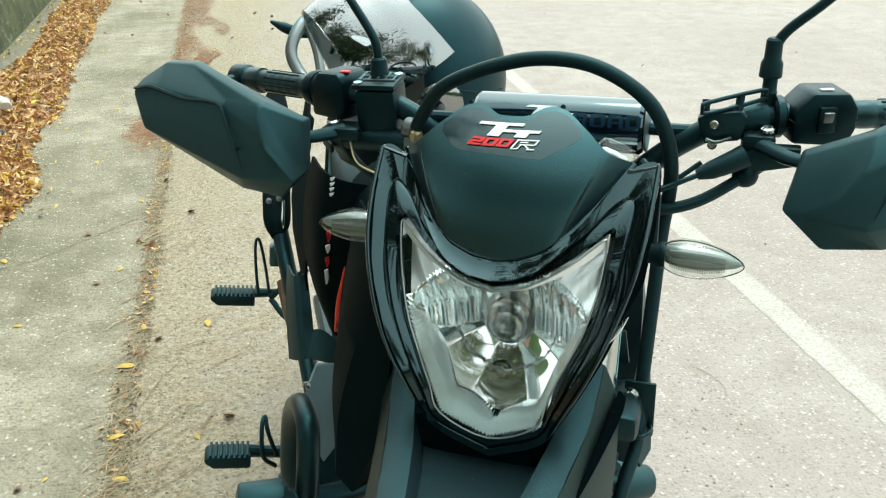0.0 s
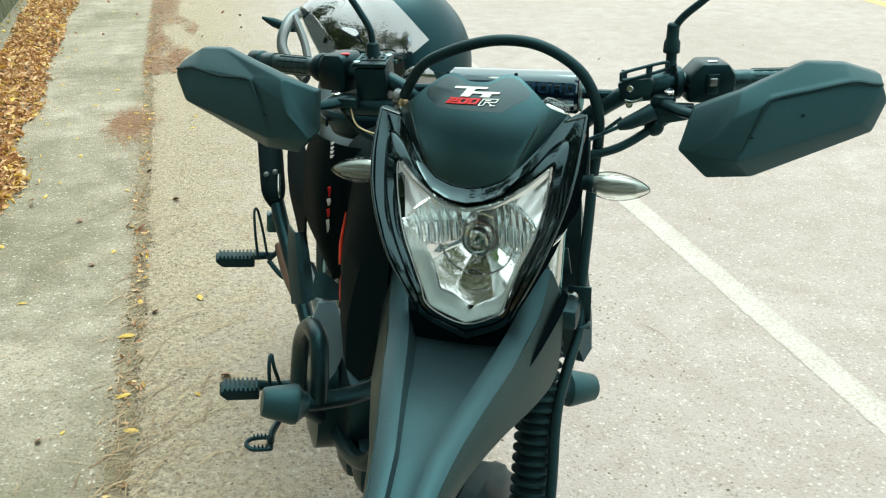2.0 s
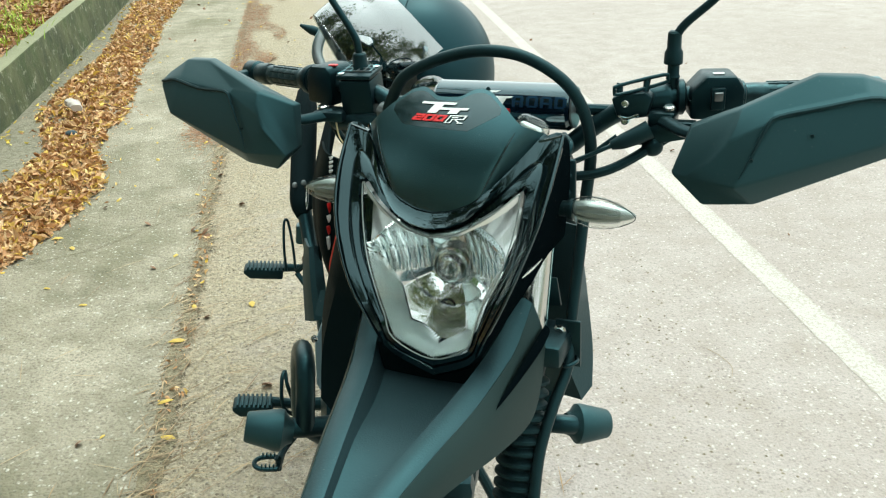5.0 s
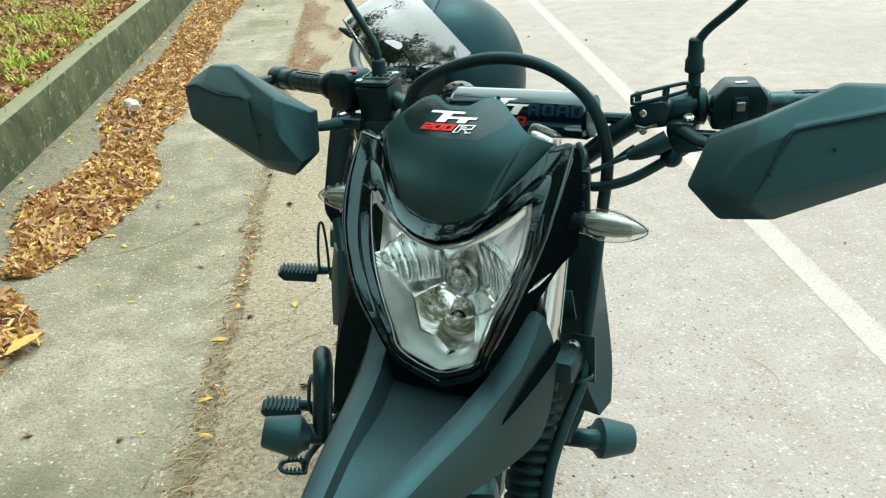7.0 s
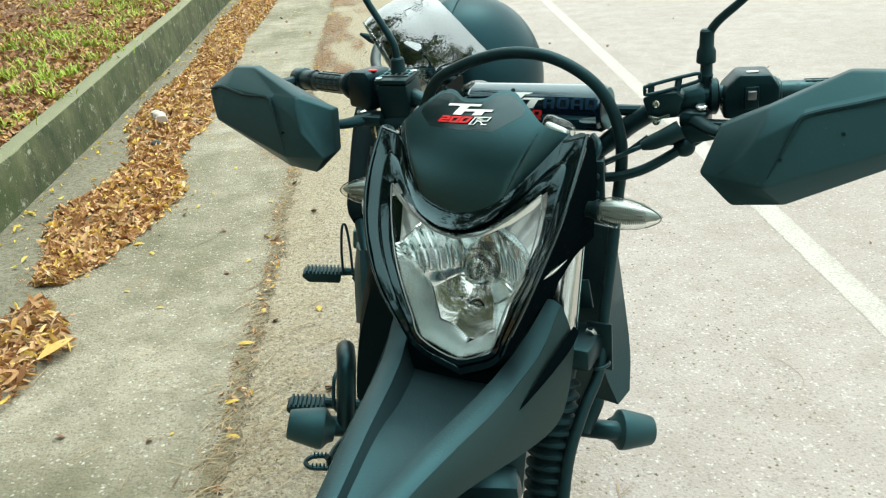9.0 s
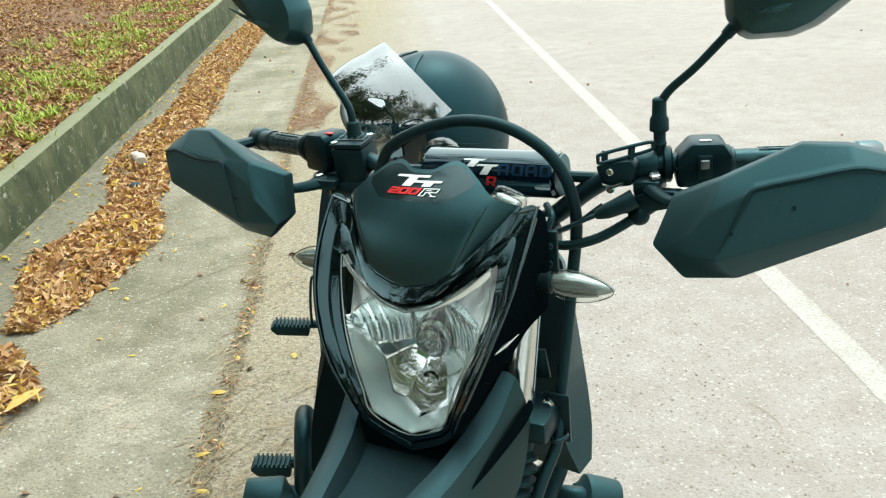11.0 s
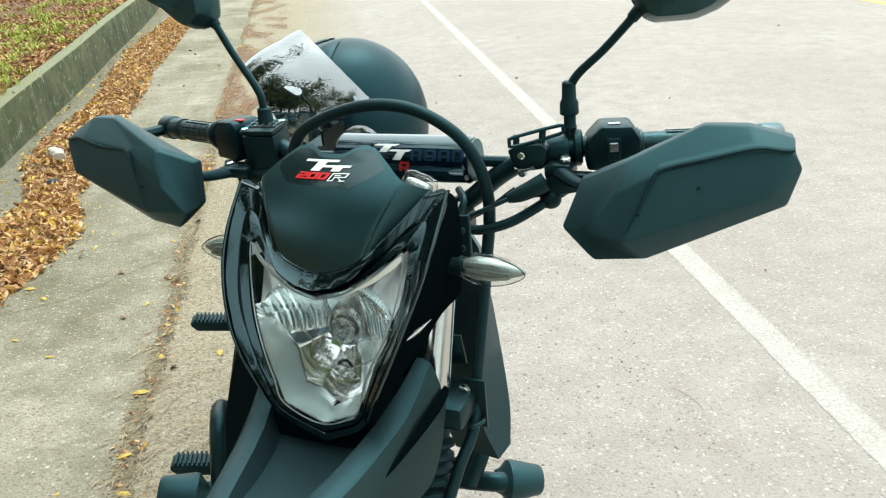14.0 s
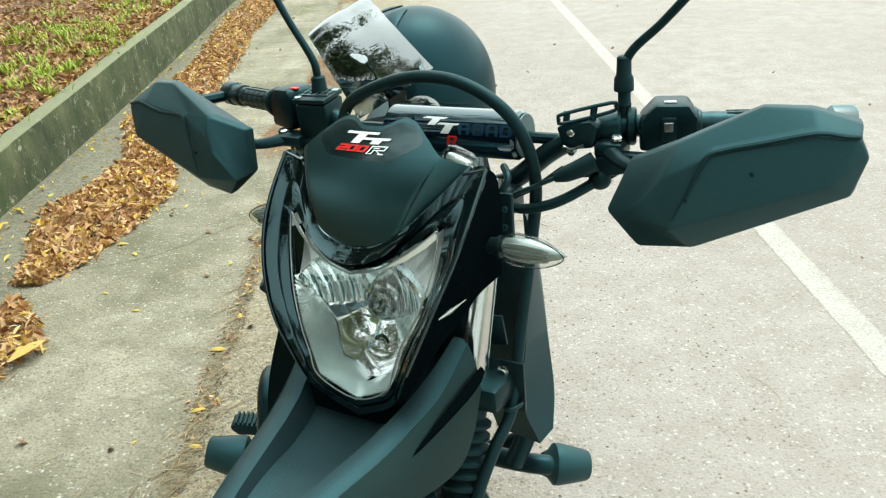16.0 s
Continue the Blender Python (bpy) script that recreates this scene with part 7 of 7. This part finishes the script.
def mat_spot(r):
    """A place in the matted strip on the asphalt side of the joint, or in the small patch before it."""
    while True:
        if r.random() < 0.06:
            return r.gauss(-0.84, 0.055), r.gauss(3.83, 0.15)
        y = 5.1 + 10.5 * r.random() ** 1.25 + 0.25 * r.gauss(0, 1)
        if y < 5.0:
            continue
        l, m = seam_x(y) - 0.01, MAT_R(y) + 0.10 * noise.noise((y * 2.3, 5.0, 0))
        x = l + (m - l) * r.random()
        if noise.noise((x * 4.0, y * 1.6, 3.0)) > -0.10 + 0.42 * r.random() - 0.28 * (x < l + 0.12) + 0.5 * max(0.0, (x - l) / (m - l) - 0.75):
            return x, y


for i in range(9000):
    x, y = mat_spot(rn)
    needle(x, y, 0.008, rn.uniform(0.03, 0.09))
solid("needles", (nv, nf), M_REDNEEDLE, "fine red-brown needles matted on the road edge", "needles", kind="stuff", angle=0, fix=False)
dv_, df_ = [], []
rd = random.Random(44)
for i in range(6500):
    x, y = mat_spot(rd)
    s, a0 = rd.uniform(0.003, 0.014), rd.uniform(0, 6)
    k = len(dv_)
    dv_ += [(x + s * rd.uniform(0.5, 1.0) * math.cos(a0 + j * 0.9), y + s * rd.uniform(0.5, 1.2) * math.sin(a0 + j * 0.9), 0.0068 + 0.0006 * rd.random()) for j in range(7)]
    df_.append(tuple(range(k, k + 7)))
solid("red_dust", (dv_, df_), M_RUSTDIRT, "thin reddish crumbs and dust on the road edge", "dust", kind="stuff", angle=0, fix=False)

# crumbs of dirt and grit along the joint and over the road's gravelly edge
cv_, cf_ = [], []
rc = random.Random(61)


def crumb(x, y, z, s):
    k = len(cv_)
    a0 = rc.uniform(0, 6)
    for j in range(5):
        q = s * rc.uniform(0.6, 1.1)
        cv_.append((x + q * math.cos(a0 + j * 1.257), y + q * math.sin(a0 + j * 1.257), z))
    cv_.append((x, y, z + s * rc.uniform(0.4, 0.8)))
    cf_.extend((k + j, k + (j + 1) % 5, k + 5) for j in range(5))


for i in range(7000):
    y = -0.5 + 8.0 * rc.random() ** 1.3
    x = seam_x(y) + rc.gauss(0.018, 0.020)
    crumb(x, y, 0.006 if x < seam_x(y) else 0.004, rc.uniform(0.0015, 0.0055))
solid("dirt_crumbs", (cv_, cf_), M_CRUMB, "dark crumbs of dirt and bark along the joint", "dirt", kind="stuff", angle=0, fix=False)
cv_, cf_ = [], []
for i in range(7000):
    y = -0.5 + 7.0 * rc.random() ** 1.3
    x = -0.55 + 1.5 * rc.random() ** 1.6
    if x > seam_x(y):
        crumb(x, y, 0.0, rc.uniform(0.002, 0.0065))
solid("grit", (cv_, cf_), M_GRIT, "loose stones and grit on the road's worn edge", "grit", kind="stuff", angle=0, fix=False)

# broken leaves caught in the joint
bits = []
for i in range(420):
    y = 0.0 + 6.0 * rc.random() ** 1.4
    if noise.noise((y * 4.0, 2.0, 6.0)) > -0.25 * rc.random():
        bits.append((seam_x(y) + rc.gauss(0.022, 0.018), y, 0.007))
solid("leaf_fragments", leaf_cloud(bits, 31, (0.008, 0.026), 0.35, 0.6), M_LITTER, "broken bits of dry leaves caught in the joint", "leaf litter", kind="stuff", angle=0, fix=False)

# single leaves that lie apart
one = leaf_cloud([(0, 0, 0)], 1, (0.05, 0.05), 0.1, 0.8)
leaf_y = solid("fallen_leaf", one, M_YLEAF, "yellow fallen leaf lying on the pavement", "leaf", "leaves on the pavement", at=pose(-0.43, 1.66, 0.002, 0, 0, 20), angle=60, fix=False)
leaf_b = solid("fallen_leaf", leaf_cloud([(0, 0, 0)], 8, (0.045, 0.045), 0.3, 1.2), M_BLEAF, "curled brown fallen leaf lying on the pavement", "leaf", "leaves on the pavement", at=pose(-0.67, 2.29, 0.008, 0, 0, 70), angle=60, fix=False)
def blade(ln, wd, n=12):
    """A smooth pointed leaf with a raised midrib, lying along x."""
    vs, fs = [], []
    for i in range(n + 1):
        t = i / n
        w = wd / 2 * math.sin(math.pi * min(1.0, t * 1.02)) ** 0.75 * (1.06 - 0.12 * t)
        z = 0.012 * math.sin(2.2 * t)
        vs += [(ln * (t - 0.5), -w, z + 0.10 * w), (ln * (t - 0.5), 0.0, z), (ln * (t - 0.5), w, z + 0.14 * w)]
    for i in range(n):
        for k in (0, 1):
            fs.append((3 * i + k, 3 * i + 3 + k, 3 * i + 4 + k, 3 * i + k + 1))
    return vs, fs


solid("fallen_leaf", blade(0.135, 0.046), M_AMBER, "large amber leaf lying on the leaf heap", "leaf", "leaves on the pavement", at=pose(-1.236, 1.437, 0.038, 0, 0, 57), angle=60, fix=False)
rl = random.Random(77)
for x, y, k in ((-0.64, 1.44, 1.1), (-0.62, 1.11, 0.9), (-0.59, 0.95, 1.1), (-1.25, 2.35, 1.0), (-1.165, 2.24, 0.9), (-1.1, 2.75, 0.8), (-0.62, 1.66, 0.8), (-1.03, 3.3, 0.8), (-0.76, 2.75, 0.7), (-0.5, 3.9, 0.8), (-1.32, 3.0, 0.9), (-0.99, 4.6, 0.9), (0.35, 3.2, 0.6)):
    c = copy_thing(leaf_y, pose(x, y, 0.008 if x < -0.6 else 0.002, 0, 0, rl.uniform(0, 360)) @ Matrix.Scale(k, 4))
for i in range(34):
    y = 0.7 + 8 * rl.random() ** 1.2
    x = rl.uniform(interp(y, PILE_Y, PILE_R) + 0.05, -0.15)
    copy_thing(leaf_y if rl.random() < 0.65 else leaf_b, pose(x, y, 0.008 if x < seam_x(y) else 0.002, 0, 0, rl.uniform(0, 360)) @ Matrix.Scale(rl.uniform(0.4, 0.85), 4))
for x, y, k in ((-0.57, 1.59, 0.6), (-0.91, 2.43, 0.7), (-0.72, 2.33, 0.8), (-0.655, 2.25, 0.7), (-0.55, 2.6, 0.7), (-1.06, 1.0, 0.6), (-0.69, 3.0, 0.7)):
    copy_thing(leaf_b, pose(x, y, 0.008 if x < seam_x(y) else 0.002, 0, 0, rl.uniform(0, 360)) @ Matrix.Scale(k, 4))

for i in range(60):
    x, y = mat_spot(rl)
    copy_thing(leaf_y, pose(x, y, 0.009, 0, 0, rl.uniform(0, 360)) @ Matrix.Scale(rl.uniform(0.5, 0.95), 4))
for i in range(26):
    x, y = rl.uniform(-1.55, -0.95), 2.9 + 8.0 * rl.random()
    if x > interp(y, PILE_Y, PILE_R) + 0.05:
        copy_thing(leaf_y, pose(x, y, 0.008, 0, 0, rl.uniform(0, 360)) @ Matrix.Scale(rl.uniform(0.5, 0.95), 4))
for i in range(22):
    x, y = rl.uniform(0.4, 4.6), rl.uniform(1.2, 10.0)
    copy_thing(leaf_b, pose(x, y, 0.002, 0, 0, rl.uniform(0, 360)) @ Matrix.Scale(rl.uniform(0.25, 0.6), 4))


cup = [(0.034 + 0.010 * k / 7 + 0.004 * math.sin(k * 2.3), 0.012 * k) for k in range(8)]
crumpled = lathe(cup + [(r - 0.002, h) for r, h in reversed(cup[1:])], (0, 0, 0), (0, 0, 1), 18)
crumpled = ([Vector((v[0] * (1 + 0.25 * noise.noise((v[0] * 60, v[1] * 60, v[2] * 60))), v[1] * 0.62 + 0.006 * noise.noise((v[2] * 50, v[0] * 40, 2)), v[2])) for v in crumpled[0]], crumpled[1])
solid("paper_cup", crumpled, M_CUP, "crumpled pale paper cup lying on the leaf drift", "cup", at=pose(-1.63, 4.15, 0.085, -78, 20, 35), angle=40)
stone = ellipsoid((0, 0, 0), (0.034, 0.025, 0.021), 14, 9)
stone = ([v * (1 + 0.22 * noise.noise(v * 28)) for v in stone[0]], stone[1])
solid("stone", stone, M_STONE, "small dark stone among the dry leaves", "stone", at=pose(-1.562, 3.75, 0.045, 10, 5, 40))


def twig(pts, r):
    return tube([(x, y, 0.0035 + r) for x, y in pts], r, 6, 5)


for pts, r in (([(0.945, 0.98), (0.965, 1.03), (0.955, 1.09), (0.935, 1.13)], 0.0007), ([(-0.60, 1.02), (-0.52, 1.13), (-0.45, 1.2)], 0.0010), ([(-0.58, 1.22), (-0.54, 1.36), (-0.49, 1.45)], 0.0009), ([(-0.62, 0.80), (-0.52, 0.88), (-0.40, 0.97), (-0.32, 1.02)], 0.0010), ([(-1.0, 1.18), (-0.94, 1.17), (-0.88, 1.155)], 0.0012), ([(0.30, 2.35), (0.42, 2.38), (0.50, 2.30)], 0.0012)):
    solid("twig", twig(pts, r), M_TWIG, "thin dry twig lying on the pavement", "twig", "twigs on the pavement")


def crack(pts, w):
    """A hairline joint: a dark sunk strip with ragged sides."""
    path = spline([(x, y, 0) for x, y in pts], 12)
    vs, fs = [], []
    for i, p in enumerate(path):
        d = (path[min(i + 1, len(path) - 1)] - path[max(i - 1, 0)]).normalized()
        n = Vector((-d.y, d.x, 0))
        k = w * (0.6 + 0.8 * abs(noise.noise((p.x * 30, p.y * 30, 2))))
        j = 0.006 * noise.noise((p.x * 20, p.y * 20, 9))
        vs += [p + n * (k + j) + Vector((0, 0, 0.0072)), p - n * (k - j) + Vector((0, 0, 0.0072))]
    for i in range(len(path) - 1):
        fs.append((2 * i, 2 * i + 1, 2 * i + 3, 2 * i + 2))
    return vs, fs


for pts, w in (([(-1.75, 4.80), (-1.36, 5.05), (-1.18, 5.17), (-0.89, 5.40)], 0.006), ([(-1.30, 2.12), (-1.08, 2.22), (-0.92, 2.38), (-0.70, 2.62)], 0.0022), ([(-1.95, 9.0), (-1.5, 9.3), (-1.08, 9.6)], 0.006)):
    solid("crack", crack(pts, w), M_SEAM, "dark crack across the concrete apron", "crack", kind="structure", fix=False)

# ---- trees round the place: they shade it and stand in its reflections ----
def tree(x, y, h, seed, spread, leaves=4600):
    r = random.Random(seed)
    t = thing("tree", "tall leafy roadside tree with a grey trunk", "tree", at=pose(x, y, 0), group="roadside trees")
    base = 0.2 if x < -3 else 0.0
    trunk = [Vector((x, y, base - 0.1)), Vector((x + 0.1, y, h * 0.25)), Vector((x + 0.05, y + 0.15, h * 0.5)), Vector((x - 0.1, y, h * 0.8))]
    gs = [tube(trunk, [0.28, 0.2, 0.15, 0.06], 10, 4)]
    ends = []
    for i in range(9):
        a = i * 2.4 + r.random()
        s = trunk[1].lerp(trunk[3], r.uniform(0.1, 0.95))
        e = s + Vector((math.cos(a) * spread * r.uniform(0.5, 0.9), math.sin(a) * spread * r.uniform(0.5, 0.9), r.uniform(0.6, 2.2)))
        gs.append(tube([s, s.lerp(e, 0.5) + Vector((0, 0, 0.25)), e], [0.08, 0.05, 0.02], 7, 3))
        ends += [e, s.lerp(e, 0.6)]
    part("trunk", join(*gs), M_BARK, t, "grey trunk with limbs")
    spots = []
    for k in range(leaves):
        e = r.choice(ends)
        spots.append((e.x + r.gauss(0, spread * 0.27), e.y + r.gauss(0, spread * 0.27), e.z + r.gauss(0, 0.75)))
    part("crown", leaf_cloud(spots, seed, (0.14, 0.30), 0.9, 1.2), M_FOLIAGE, t, "loose crown of small leaves", angle=0, fix=False)


for x, y, h, sd, sp in ((-5.5, 1.5, 7.5, 1, 2.6), (-6.0, -4.5, 8.0, 2, 2.8), (-8.5, 8.0, 8.5, 3, 2.8), (-11.0, 2.0, 9.0, 6, 3.0), (-6.2, -8.5, 8.6, 9, 3.2)):
    tree(x, y, h, sd, sp)
tree(-4.3, -7.6, 9.0, 14, 4.0, 7500)
for x, y, h, sd in ((-2.5, -22.5, 14.0, 21), (4.0, -23.5, 15.0, 22), (10.5, -22.5, 14.0, 23)):
    tree(x, y, h, sd, 4.4, 6000)


def treeline():
    vs, fs = [], []
    n = 120
    for i in range(n):
        a = 2 * math.pi * i / n
        x, y = math.cos(a), math.sin(a)
        open_road = 0.45 if abs(y) > 0.93 else 1.0
        R = 48 - 10 * (x < -0.2)
        h = (5.5 + 3 * noise.noise((a * 5, 0, 0)) + 1.5 * noise.noise((a * 17, 2, 0))) * open_road * (1.15 if x < 0 else 0.9)
        vs += [Vector((R * x, R * y, -0.5)), Vector((R * x, R * y, h * 0.6)), Vector((R * x * 1.03, R * y * 1.03, h))]
    for i in range(n):
        j = (i + 1) % n
        for k in range(2):
            fs.append((3 * i + k, 3 * j + k, 3 * j + k + 1, 3 * i + k + 1))
    return vs, fs


M_TREELINE = soil_mat("distant_foliage", (0.025, 0.05, 0.012), (0.06, 0.10, 0.02), (0.03, 0.06, 0.015), 0.5, 2.5)
solid("backdrop", treeline(), M_TREELINE, "distant line of green trees round the road", "treeline", kind="structure", fix=False)
